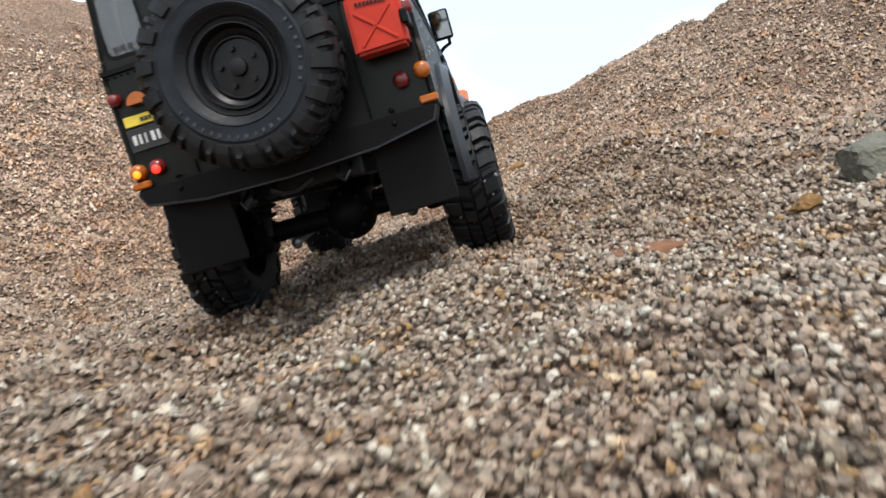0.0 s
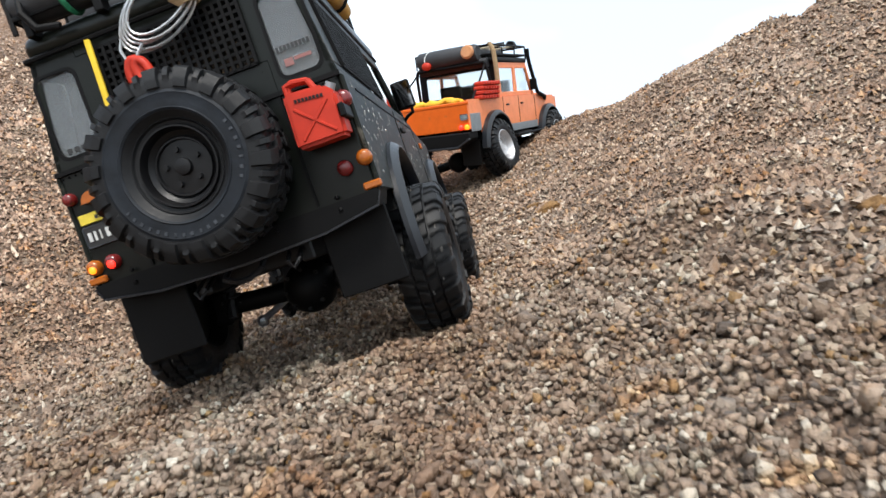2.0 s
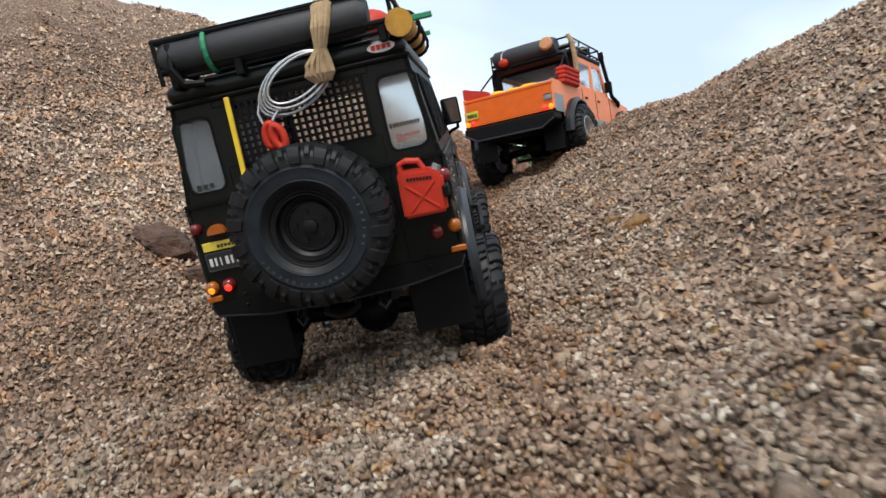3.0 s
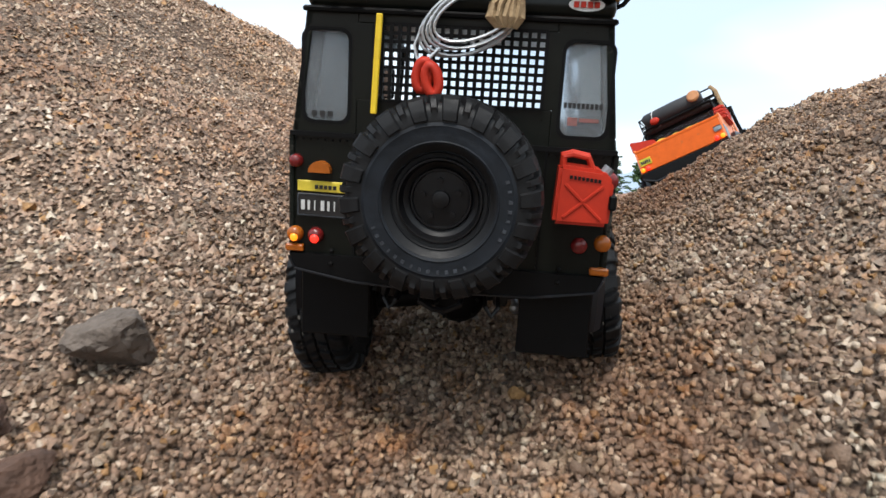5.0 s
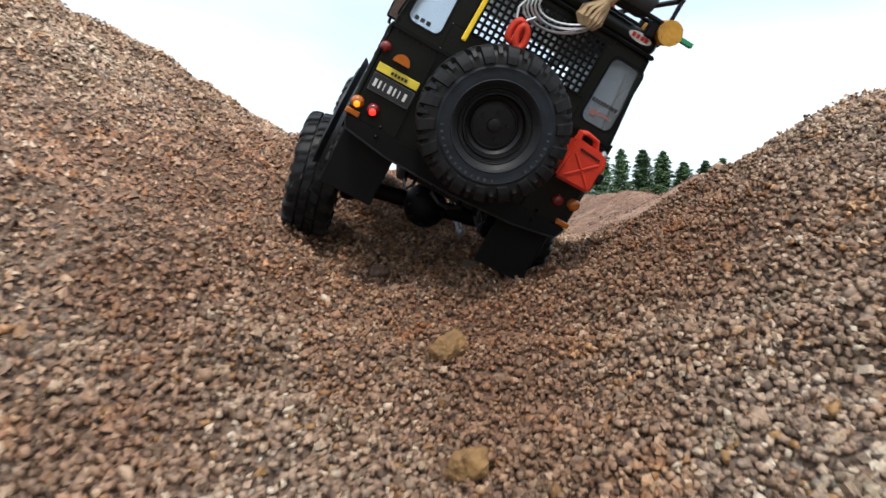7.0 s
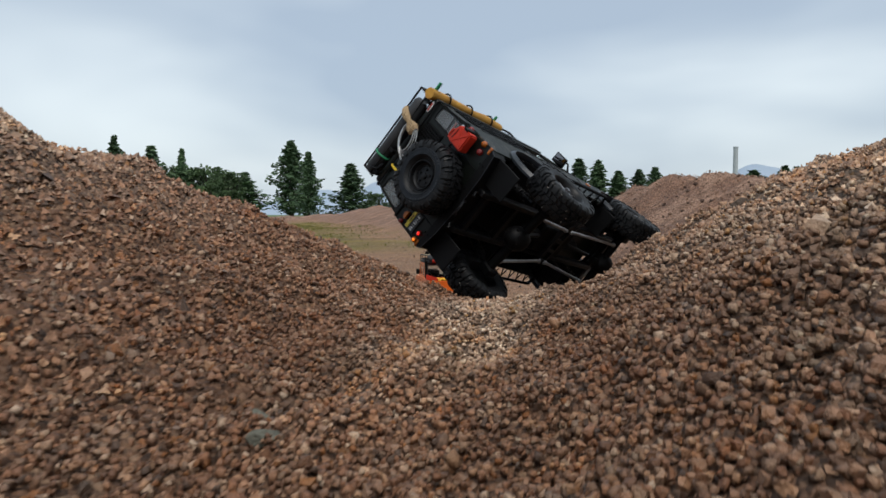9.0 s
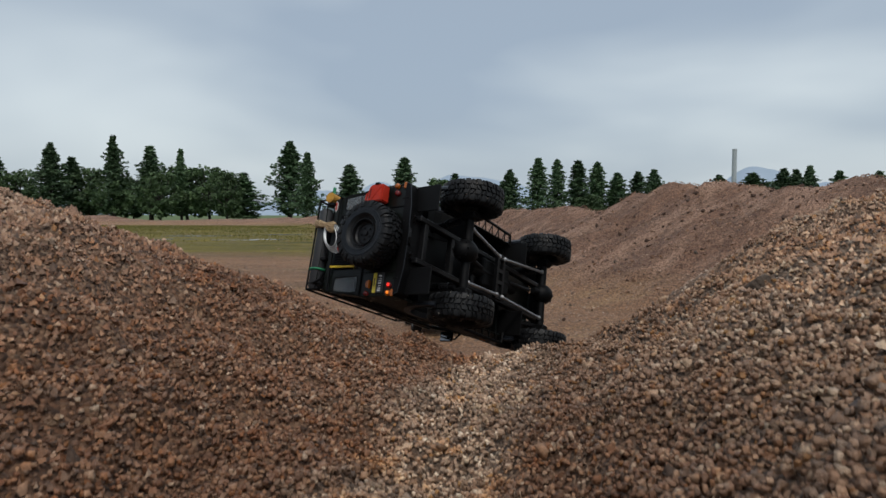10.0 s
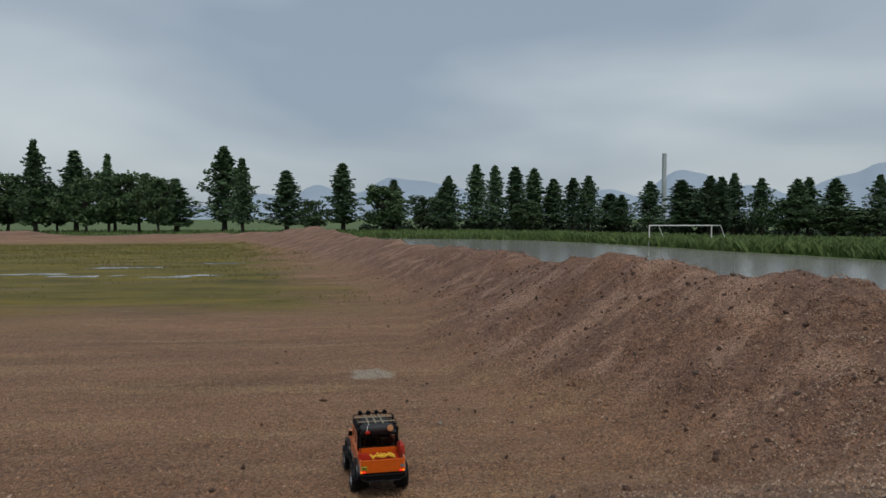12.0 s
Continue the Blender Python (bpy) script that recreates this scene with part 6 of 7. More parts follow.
    bars("badge_bar", [(0.0685 + 0.0040 * k, 0.0715 + 0.0040 * k, 0.2818, 0.2852) for k in range(4)], -0.0044, -0.0036, RED, badge)
    # inside and glass
    bm = bmesh.new()
    box(bm, -0.1, 0.1, 0.006, 0.360, 0.150, 0.170, 0.004)
    box(bm, -0.096, 0.096, 0.335, 0.362, 0.165, 0.200, 0.004)
    part("interior", bm, BLACK, t)
    bm = bmesh.new()
    prism(bm, [(0.3655, 0.198), (0.3670, 0.198), (0.3400, 0.272), (0.3385, 0.272)], "x", -0.090, 0.090)
    glass = part("windscreen", bm, GLASS, t)
    glass.visible_shadow = False
    # bonnet, grille, bumper
    bm = bmesh.new()
    prism(bm, [(0.366, 0.178), (0.366, 0.197), (0.40, 0.198), (0.500, 0.190), (0.512, 0.184), (0.512, 0.15)], "x", -0.084, 0.084)
    bmesh.ops.bevel(bm, geom=list(bm.edges), offset=0.003, segments=2, affect="EDGES")
    smooth(part("bonnet", bm, OLIVE_SIDE, t), 40)
    bm = bmesh.new()
    box(bm, -0.100, 0.100, 0.37, 0.510, 0.120, 0.186, 0.003)
    part("engine_bay", bm, OLIVE, t)
    bm = bmesh.new()
    box(bm, -0.055, 0.055, 0.511, 0.516, 0.13, 0.175, 0.002)
    part("grille", bm, BLACK, t)
    for s in (-1, 1):
        lens_ob = lens(t, "headlight", s * 0.072, 0.512, 0.155, 0.0135, GLASS)
        lens_ob.matrix_basis = Matrix.Translation((0, 1.028, 0)) @ Matrix.Diagonal((1, -1, 1, 1)) @ Matrix.Translation((0, 0.004, 0))
    bm = bmesh.new()
    box(bm, -0.088, 0.088, 0.518, 0.545, 0.098, 0.122, 0.004)
    tube(bm, [(-0.05, 0.54, 0.12), (-0.046, 0.545, 0.155), (0.046, 0.545, 0.155), (0.05, 0.54, 0.12)], 0.0035, n=8)
    for s in (-1, 1):
        tube(bm, [(s * 0.03, 0.545, 0.106), (s * 0.024, 0.556, 0.104), (s * 0.03, 0.562, 0.101), (s * 0.036, 0.556, 0.104), (s * 0.03, 0.545, 0.106)], 0.002, n=6)
    part("front_bumper", bm, STEEL, t)
    bm = bmesh.new()
    rod(bm, (-0.03, 0.53, 0.13), (0.03, 0.53, 0.13), 0.010, n=14)
    part("winch", bm, STEEL, t)
    # tail cross-member with turned lower lip
    bm = bmesh.new()
    prism(bm, [(-0.104, 0.1185), (0.104, 0.1185), (0.100, 0.108), (0.060, 0.1015), (0.0, 0.0995), (-0.060, 0.1015), (-0.100, 0.108)], "y", -0.004, 0.030)
    part("cross_member", bm, BLACK, t)
    # paler tube along the lower edge, put in as its highlight
    bm = bmesh.new()
    tube(bm, [(-0.104, -0.0045, 0.1165), (-0.100, -0.0045, 0.108), (-0.060, -0.0045, 0.1015), (0.0, -0.0045, 0.0995), (0.060, -0.0045, 0.1015), (0.100, -0.0045, 0.108), (0.104, -0.0045, 0.1165)], 0.0009, n=5)
    part("lip", bm, FLARE, t)
    bm = bmesh.new()
    for x in (-0.075, -0.03, 0.03, 0.075):
        for z in (0.1215, 0.113):
            bmesh.ops.create_uvsphere(bm, u_segments=8, v_segments=5, radius=0.0017, matrix=Matrix.Translation((x, -0.0035 - 0.001 * (z < 0.118), z)))
    for k in range(9):
        for s in (-1, 1):
            bmesh.ops.create_uvsphere(bm, u_segments=6, v_segments=4, radius=0.0008, matrix=Matrix.Translation((s * (0.062 + 0.0048 * k), -0.0004, 0.1945)))
    tagged(part("rivet", bm, BLACK, t), kind="stuff")
    bm = bmesh.new()
    tube(bm, [(-0.013, 0.002, 0.100), (-0.013, -0.010, 0.094), (-0.004, -0.012, 0.090), (0.004, -0.012, 0.090), (0.013, -0.010, 0.094), (0.013, 0.002, 0.100)], 0.0022, n=6)
    for s in (-1, 1):
        tube(bm, [(s * 0.028, 0.01, 0.098), (s * 0.03, -0.006, 0.092), (s * 0.034, -0.008, 0.087), (s * 0.038, -0.004, 0.092), (s * 0.037, 0.01, 0.098)], 0.0016, n=6)
    part("tow_hook", bm, STEEL, t)
    # lamps, plates
    lens(t, "red_lamp", -0.1000, 0.0, 0.1800, 0.0045, RED_LENS)
    lens(t, "red_lamp", 0.1005, 0.0, 0.1805, 0.0060, RED_LENS)
    lens(lens(t, "tail_lamp", -0.0865, 0.0, 0.1310, 0.0054, RED_LENS), "bulb", -0.0862, -0.0050, 0.1296, 0.0029, RED_LIT, 0.002)
    lens(lens(t, "turn_lamp", -0.1005, 0.0, 0.1310, 0.0054, AMBER), "bulb", -0.1002, -0.0050, 0.1296, 0.0026, AMBER_LIT, 0.002)
    lens(t, "tail_lamp", 0.0865, 0.0, 0.1380, 0.0054, RED_LENS)
    lens(t, "turn_lamp", 0.1010, 0.0, 0.1405, 0.0054, AMBER)
    for x in (-0.1005, 0.1005):
        bm = bmesh.new()
        box(bm, x - 0.0062, x + 0.0062, -0.0045, 0.0, 0.1195, 0.1245, 0.001, 1)
        part("reflector", bm, AMBER, t)
    bm = bmesh.new()
    prism(bm, [(-0.0762, 0.1735)] + [(-0.0835 + 0.0073 * math.cos(radians(a)), 0.1735 + 0.0075 * math.sin(radians(a))) for a in range(15, 180, 15)] + [(-0.0908, 0.1735)], "y", -0.006, 0.0)
    part("plate_lamp", bm, AMBER, t, "amber plate lamp")
    bm = bmesh.new()
    box(bm, -0.0990, -0.0625, -0.0022, 0.0, 0.1605, 0.1675, 0.0004, 1)
    pl = part("upper_plate", bm, PLATE_YELLOW, t, "yellow strip plate")
    bars("lettering", [(-0.0870 + 0.0030 * k, -0.0848 + 0.0030 * k, 0.1625, 0.1650) for k in range(5)], -0.0029, -0.0022, PLATE_BLACK, pl)
    bm = bmesh.new()
    box(bm, -0.0990, -0.0625, -0.0022, 0.0, 0.1440, 0.1590, 0.0004, 1)
    pl = part("number_plate", bm, PLATE_BLACK, t, "black plate with white characters")
    bars("lettering", [(-0.0962 + 0.0044 * k, -0.0938 + 0.0044 * k - 0.0008 * (k % 3), 0.1482, 0.1546) for k in range(7)], -0.0029, -0.0022, WHITE_MARK, pl)
    bm = bmesh.new()
    frame_ring(bm, round_rect(-0.0988, -0.0627, 0.1442, 0.1588, 0.001), round_rect(-0.0981, -0.0634, 0.1449, 0.1581, 0.001), "y", -0.0027, -0.0021)
    part("border", bm, LETTER_GREY, pl)
    jerrycan(t)
    spare_wheel(t)
    # roof rack and load
    bm = bmesh.new()
    for z, r in ((0.322, 0.0024), (0.300, 0.0020)):
        tube(bm, [(-0.089, -0.010, z), (0.089, -0.010, z), (0.089, 0.275, z), (-0.089, 0.275, z)], r, n=7, closed=True)
    for x in (-0.089, 0.089):
        for y in (-0.010, 0.061, 0.132, 0.204, 0.275):
            rod(bm, (x, y, 0.29), (x, y, 0.322), 0.0018, n=6)
    for k in range(9):
        rod(bm, (-0.089, 0.01 + 0.032 * k, 0.300), (0.089, 0.01 + 0.032 * k, 0.300), 0.0016, n=6)
    for x in (-0.08, -0.03, 0.03, 0.08):
        box(bm, x - 0.003, x + 0.003, -0.01, 0.002, 0.286, 0.300, 0.0008, 1)
    part("roof_rack", bm, BLACK, t, "black tubular roof rack")
    bm = bmesh.new()
    tube(bm, [(-0.088, -0.001, 0.3090), (-0.082, -0.001, 0.3090), (0.0, -0.001, 0.3085), (0.066, -0.001, 0.3090), (0.072, -0.001, 0.3085)], lambda u: 0.0135 * (1 - 0.25 * abs(2 * u - 1) ** 8), n=18)
    smooth(part("canvas_roll", bm, CANVAS, t, "black canvas roll on the rack"), 50)
    bm = bmesh.new()
    tube(bm, [(-0.050, -0.001 + 0.0145 * math.cos(a), 0.3090 + 0.0145 * math.sin(a)) for a in (k * math.tau / 16 for k in range(16))], 0.0022, n=5, closed=True)
    part("green_strap", bm, GREEN_STRAP, t, "green webbing strap")
    bm = bmesh.new()
    tube(bm, [(-0.078, -0.010, 0.318), (-0.078, -0.014, 0.300), (-0.072, -0.013, 0.288), (-0.058, -0.010, 0.286)], 0.0028, n=8)
    part("hose", bm, BLACK, t)
    bm = bmesh.new()
    box(bm, -0.080, 0.055, 0.04, 0.26, 0.301, 0.318, 0.006)
    smooth(part("cargo_bag", bm, CANVAS, t, "flat black canvas cargo bag"), 40)
    bm = bmesh.new()
    bmesh.ops.create_uvsphere(bm, u_segments=18, v_segments=10, radius=0.019, matrix=Matrix.Translation((0.058, 0.135, 0.318)) @ Matrix.Diagonal((1.1, 1.1, 0.85, 1)))
    smooth(part("orange_bag", bm, RED, t, "round orange-red bag"), 60)
    bm = bmesh.new()
    tube(bm, [(0.0935, -0.012, 0.2965), (0.0935, 0.03, 0.2985), (0.0945, 0.09, 0.2980), (0.0928, 0.12, 0.3000), (0.0940, 0.15, 0.2985), (0.0932, 0.18, 0.2995), (0.0935, 0.205, 0.2970)], lambda u: 0.0092 + 0.0016 * math.sin(u * 19) + 0.0012 * math.sin(u * 47 + 1), n=14)
    roll = smooth(part("tarp_roll", bm, MUSTARD, t, "mustard yellow tarp rolled up along the rack"), 60)
    bm = bmesh.new()
    for y in (0.035, 0.10, 0.165):
        bm = bmesh.new()
        tube(bm, [(0.094 + 0.0122 * math.cos(a), y, 0.2983 + 0.0122 * math.sin(a)) for a in (k * math.tau / 14 for k in range(14))], 0.0016, n=5, closed=True)
        part("strap", bm, BLACK, roll)
    bm = bmesh.new()
    box(bm, 0.102, 0.118, -0.004, 0.002, 0.2965, 0.3005, 0.0005, 1)
    part("tag", bm, GREEN_STRAP, roll)
    bm = bmesh.new()
    box(bm, 0.094, 0.110, 0.188, 0.193, 0.3065, 0.3105, 0.0005, 1)
    part("tag", bm, GREEN_STRAP, roll)
    # jute bundle, cable, hook
    bm = bmesh.new()
    rng = random.Random(9)
    for k in range(16):
        a = k * math.tau / 16
        c, s = math.cos(a), math.sin(a)
        sway = rng.uniform(-0.002, 0.002)
        tube(bm, [(0.037 + 0.0065 * c, 0.05 + 0.006 * s, 0.3250), (0.040 + 0.006 * c + sway, 0.012 + 0.005 * s, 0.3275), (0.041 + 0.006 * c, -0.0125 + 0.004 * s, 0.3200), (0.038 + 0.0050 * c + sway, -0.0185 + 0.004 * s, 0.3040),
                  (0.034 + 0.0030 * c, -0.0175 + 0.003 * s, 0.2900), (0.030 + 0.0085 * c + sway, -0.0155 + 0.005 * s, 0.2805), (0.029 + 0.0100 * c, -0.0150 + 0.006 * s, 0.2735), (0.030 + 0.0050 * c, -0.0140 + 0.004 * s, 0.2680)], 0.0019, n=5)
    part("jute_rope", bm, JUTE, t, "frayed bundle of jute rope hung over the rack")
    bm = bmesh.new()
    for k in range(5):
        w, h, dx, dz = 0.031 - 0.0012 * k, 0.0165 - 0.0010 * k + 0.0022 * (k % 2), 0.0012 * k, 0.0011 * k
        pts = []
        for i in range(28):
            a = i * math.tau / 28
            x, z = w * math.cos(a), h * math.sin(a)
            q = radians(24)
            pts.append((0.008 + dx + x * math.cos(q) - z * math.sin(q), -0.0135 - 0.0012 * k - 0.002 * math.sin(a), 0.2695 + dz + x * math.sin(q) + z * math.cos(q)))
        tube(bm, pts, 0.00095, n=5, closed=True)
    tube(bm, [(-0.021, -0.0145, 0.262), (-0.0235, -0.015, 0.255), (-0.0215, -0.016, 0.248), (-0.018, -0.017, 0.2435)], 0.0010, n=5)
    tube(bm, [(-0.008, -0.0155, 0.2545), (-0.0125, -0.016, 0.2500), (-0.016, -0.017, 0.2455)], 0.0010, n=5)
    part("steel_cable", bm, WIRE, t, "coiled steel tow cable")
    bm = bmesh.new()
    rod(bm, (-0.0175, -0.017, 0.2470), (-0.0172, -0.017, 0.2415), 0.0022, n=8)
    rod(bm, (-0.0135, -0.017, 0.2480), (-0.0150, -0.017, 0.2425), 0.0020, n=8)
    part("ferrule", bm, SILVER, t)
    for dx, q, z0 in ((-0.0165, 0.10, 0.2455), (-0.0130, -0.22, 0.2430)):
        bm = bmesh.new()
        pts = [Vector((0.0040 * math.cos(a), 0, -0.0075 + 0.0085 * math.sin(a))) for a in (k * math.tau / 14 for k in range(14))]
        rot = Matrix.Rotation(q, 3, "Y")
        tube(bm, [rot @ p + Vector((dx, -0.0185 - 0.002 * (q < 0), z0)) for p in pts], 0.0031, n=7, closed=True)
        smooth(part("tow_shackle", bm, RED, t, "red tow shackle"), 60)
    return t, axles


black_truck, black_axles = build_black()
tagged(black_truck, "dark olive toy off-road truck with loaded roof rack and spare wheel", "toy truck")
black_wheels = add_wheels(black_truck, STEEL, RUBBER, True)


def add_grit(wheel, seed):
    """Small pale stones caught in the tread."""
    rng = random.Random(seed)
    bm = bmesh.new()
    for k in range(70):
        a, x, r = rng.uniform(0, math.tau), rng.uniform(-0.021, 0.021), rng.uniform(0.0006, 0.0016)
        q = 0.0572 if abs(x) < 0.018 else 0.0545
        bmesh.ops.create_icosphere(bm, subdivisions=1, radius=r, matrix=Matrix.Translation((x, q * math.cos(a), q * math.sin(a))) @ Matrix.Diagonal((1, 1, 1.4, 1)))
    tagged(part("grit", bm, MUD, wheel, "pale grit caught in the tread"), kind="stuff")


for index, (rim, _, _) in enumerate(black_wheels):
    add_grit(rim, index)
def build_orange():
    t = new("toy_pickup")
    axles = running_gear(t)
    for s in (-1, 1):
        bm = bmesh.new()
        prism(bm, side_outline(0.128, 0.512, 0.108, 0.186, 0.186), "x", s * 0.0965, s * 0.1005)
        part("side_panel", bm, ORANGE_SIDE, t, "orange side panel coloured pinkish for haze")
        # cab above the belt, double cab with two windows a side
        bm = bmesh.new()
        box(bm, s * 0.0935, s * 0.098, 0.160, 0.352, 0.186, 0.196, 0.001, 1)
        box(bm, s * 0.0905, s * 0.095, 0.165, 0.338, 0.248, 0.262, 0.001, 1)
        for y0, y1 in ((0.160, 0.176), (0.252, 0.266)):
            prism(bm, [(y0, 0.195), (y1, 0.195), (y1 - 0.001, 0.249), (y0 + 0.003, 0.249)], "x", s * 0.0925, s * 0.0970)
        tube(bm, [(s * 0.095, 0.362, 0.188), (s * 0.0925, 0.334, 0.254)], 0.0045, n=8)
        part("cab_pillar", bm, ORANGE_SIDE, t)
        for y0, y1 in ((0.178, 0.250), (0.268, 0.332)):
            bm = bmesh.new()
            box(bm, s * 0.0938, s * 0.0948, y0, y1, 0.196, 0.248)
            pane = part("side_window", bm, GLASS, t)
            pane.visible_shadow = False
        for yc, a0, a1 in ((AXLE_R, -2, 182), (AXLE_F, -2, 182)):
            bm = bmesh.new()
            arch(bm, yc, 0.0875, 0.0625, 0.0720, s * 0.1000, s * 0.1165, a0, a1, lip=s * 0.006)
            smooth(part("wheel_arch", bm, FLARE, t, "dark grey plastic wheel arch"), 40)
        for yc in (AXLE_R, AXLE_F):
            bm = bmesh.new()
            arch(bm, yc, 0.085, 0.0645, 0.068, s * 0.045, s * 0.098, 15, 165, n=10, lip=s * 0.001)
            part("inner_arch", bm, BLACK, t)
        bm = bmesh.new()
        box(bm, s * 0.1004, s * 0.1022, 0.0, 0.046, 0.122, 0.158, 0.0008, 1)
        part("chequer_panel", bm, GREY_PANEL, t, "grey chequer-plate corner panel")
        bm = bmesh.new()
        box(bm, s * 0.1004, s * 0.1016, 0.185, 0.368, 0.108, 0.1245, 0.0008, 1)
        part("sill_panel", bm, GREY_PANEL, t, "grey chequer-plate sill")
        for y in (0.1695, 0.2585, 0.3600):
            bm = bmesh.new()
            box(bm, s * 0.1005, s * 0.1012, y, y + 0.0011, 0.125, 0.186)
            part("door_gap", bm, BLACK, t)
        for y in (0.187, 0.270):
            bm = bmesh.new()
            box(bm, s * 0.1005, s * 0.1030, y, y + 0.013, 0.166, 0.170, 0.0006, 1)
            part("door_handle", bm, BLACK, t)
        bm = bmesh.new()
        tube(bm, [(s * 0.09, 0.19, 0.099), (s * 0.116, 0.196, 0.099), (s * 0.116, 0.360, 0.099), (s * 0.09, 0.368, 0.099)], 0.0034, n=8)
        box(bm, s * 0.094, s * 0.114, 0.2, 0.356, 0.097, 0.100)
        part("step", bm, BLACK, t)
        # ridged red boards on the load bed sides
        bm = bmesh.new()
        if s > 0:
            for k in range(4):
                box(bm, 0.086 + 0.0012 * (k % 2), 0.1085 + 0.0012 * (k % 2), 0.050 + 0.004 * k, 0.140 + 0.002 * k, 0.1835 + 0.0094 * k, 0.1918 + 0.0094 * k, 0.0022, 1)
                for j in range(6):
                    box(bm, 0.1075, 0.1112, 0.056 + 0.0135 * j + 0.004 * k, 0.063 + 0.0135 * j + 0.004 * k, 0.1850 + 0.0094 * k, 0.1903 + 0.0094 * k, 0.0006, 1)
        else:
            prism(bm, [(-0.106, 0.1835), (-0.106, 0.2115), (-0.098, 0.2105), (-0.070, 0.1995), (-0.050, 0.1960), (-0.048, 0.1835)], "y", 0.012, 0.030)
            bmesh.ops.bevel(bm, geom=list(bm.edges), offset=0.0018, segments=2, affect="EDGES")
        part("recovery_board", bm, RED, t, "red ridged recovery board")
        bm = bmesh.new()
        box(bm, s * 0.098, s * 0.116, 0.346, 0.351, 0.196, 0.222, 0.0025)
        part("mirror", bm, BLACK, t)
        bm = bmesh.new()
        box(bm, s * 0.055, s * 0.098, 0.036, 0.0385, 0.052, 0.104)
        part("mud_flap", bm, BLACK, t)
        bm = bmesh.new()
        box(bm, s * 0.0790, s * 0.0960, -0.002, 0.0, 0.1465, 0.1585, 0.003, 2)
        part("lamp_panel", bm, GREY_PANEL, t)
    # bed and tailgate
    bm = bmesh.new()
    box(bm, -0.0965, 0.0965, 0.0, 0.006, 0.126, 0.178, 0.0015)
    box(bm, -0.1, 0.1, -0.001, 0.008, 0.176, 0.183, 0.002)
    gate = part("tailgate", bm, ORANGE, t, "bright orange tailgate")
    bm = bmesh.new()
    box(bm, -0.096, 0.096, 0.006, 0.158, 0.128, 0.134)
    box(bm, -0.096, 0.096, 0.155, 0.160, 0.130, 0.19)
    part("load_bed", bm, ORANGE, t)
    bm = bmesh.new()
    box(bm, -0.09, 0.09, 0.03, 0.15, 0.134, 0.170, 0.004)
    part("crate", bm, RED, t, "red crate in the load bed")
    bm = bmesh.new()
    rng = random.Random(2)
    pts = [(-0.05 + 0.011 * k, 0.030 + rng.uniform(-0.008, 0.018), 0.186 + rng.uniform(-0.003, 0.005)) for k in range(11)]
    tube(bm, pts, lambda u: 0.0075 + 0.0025 * math.sin(u * 17), n=9)
    tube(bm, [(p[0] * 0.7 + 0.02, p[1] + 0.03, p[2] - 0.002) for p in pts[::-1]], 0.0055, n=8)
    smooth(part("strap_bundle", bm, YELLOW, t, "yellow tow strap heaped in the bed"), 60)
    # rear bumper
    bm = bmesh.new()
    prism(bm, [(-0.100, 0.122), (0.100, 0.122), (0.100, 0.108), (0.072, 0.092), (-0.072, 0.092), (-0.100, 0.108)], "y", -0.012, 0.030)
    bmesh.ops.bevel(bm, geom=list(bm.edges), offset=0.002, segments=1, affect="EDGES")
    part("rear_bumper", bm, BLACK, t, "black steel bumper")
    bm = bmesh.new()
    tube(bm, [(-0.100, -0.0125, 0.109), (-0.072, -0.0125, 0.0935), (0.072, -0.0125, 0.0935), (0.100, -0.0125, 0.109)], 0.0022, n=7)
    part("lip", bm, FLARE, t)
    for x, m in ((-0.0945, AMBER_LIT), (-0.0815, RED_LIT), (0.0795, RED_LIT), (0.0925, AMBER_LIT)):
        lens(t, "tail_lamp" if abs(x) < 0.09 else "turn_lamp", x, 0.0 - 0.001, 0.1325, 0.0050, m)
    bm = bmesh.new()
    box(bm, -0.0960, -0.0690, -0.0032, -0.0002, 0.1415, 0.1575, 0.0005, 1)
    pl = part("number_plate", bm, PLATE_LIME, t, "yellow plate with dark characters")
    bars("lettering", [(-0.0930 + 0.0046 * k, -0.0898 + 0.0046 * k, 0.1452, 0.1528) for k in range(5)], -0.0040, -0.0032, PLATE_BLACK, pl)
    # cab rear, roof, windscreen
    bm = bmesh.new()
    frame_ring(bm, round_rect(-0.096, 0.096, 0.186, 0.262, 0.004), round_rect(-0.080, 0.080, 0.198, 0.248, 0.006), "y", 0.160, 0.164)
    part("cab_back", bm, BLACK, t)
    bm = bmesh.new()
    box(bm, -0.080, 0.080, 0.1610, 0.1622, 0.198, 0.248)
    pane = part("rear_window", bm, GLASS, t)
    pane.visible_shadow = False
    bm = bmesh.new()
    box(bm, -0.0975, 0.0975, 0.155, 0.342, 0.259, 0.272, 0.006, 3)
    smooth(part("roof", bm, BLACK, t), 40)
    bm = bmesh.new()
    prism(bm, [(0.3635, 0.188), (0.3650, 0.188), (0.3385, 0.258), (0.3370, 0.258)], "x", -0.09, 0.09)
    pane = part("windscreen", bm, GLASS, t)
    pane.visible_shadow = False
    bm = bmesh.new()
    box(bm, -0.094, 0.094, 0.165, 0.360, 0.130, 0.152, 0.004)
    for s in (-1, 1):
        for y in (0.2, 0.28):
            box(bm, s * 0.016, s * 0.07, y, y + 0.012, 0.152, 0.225, 0.004)
    box(bm, -0.09, 0.09, 0.335, 0.36, 0.15, 0.196, 0.004)
    part("interior", bm, BLACK, t)
    bm = bmesh.new()
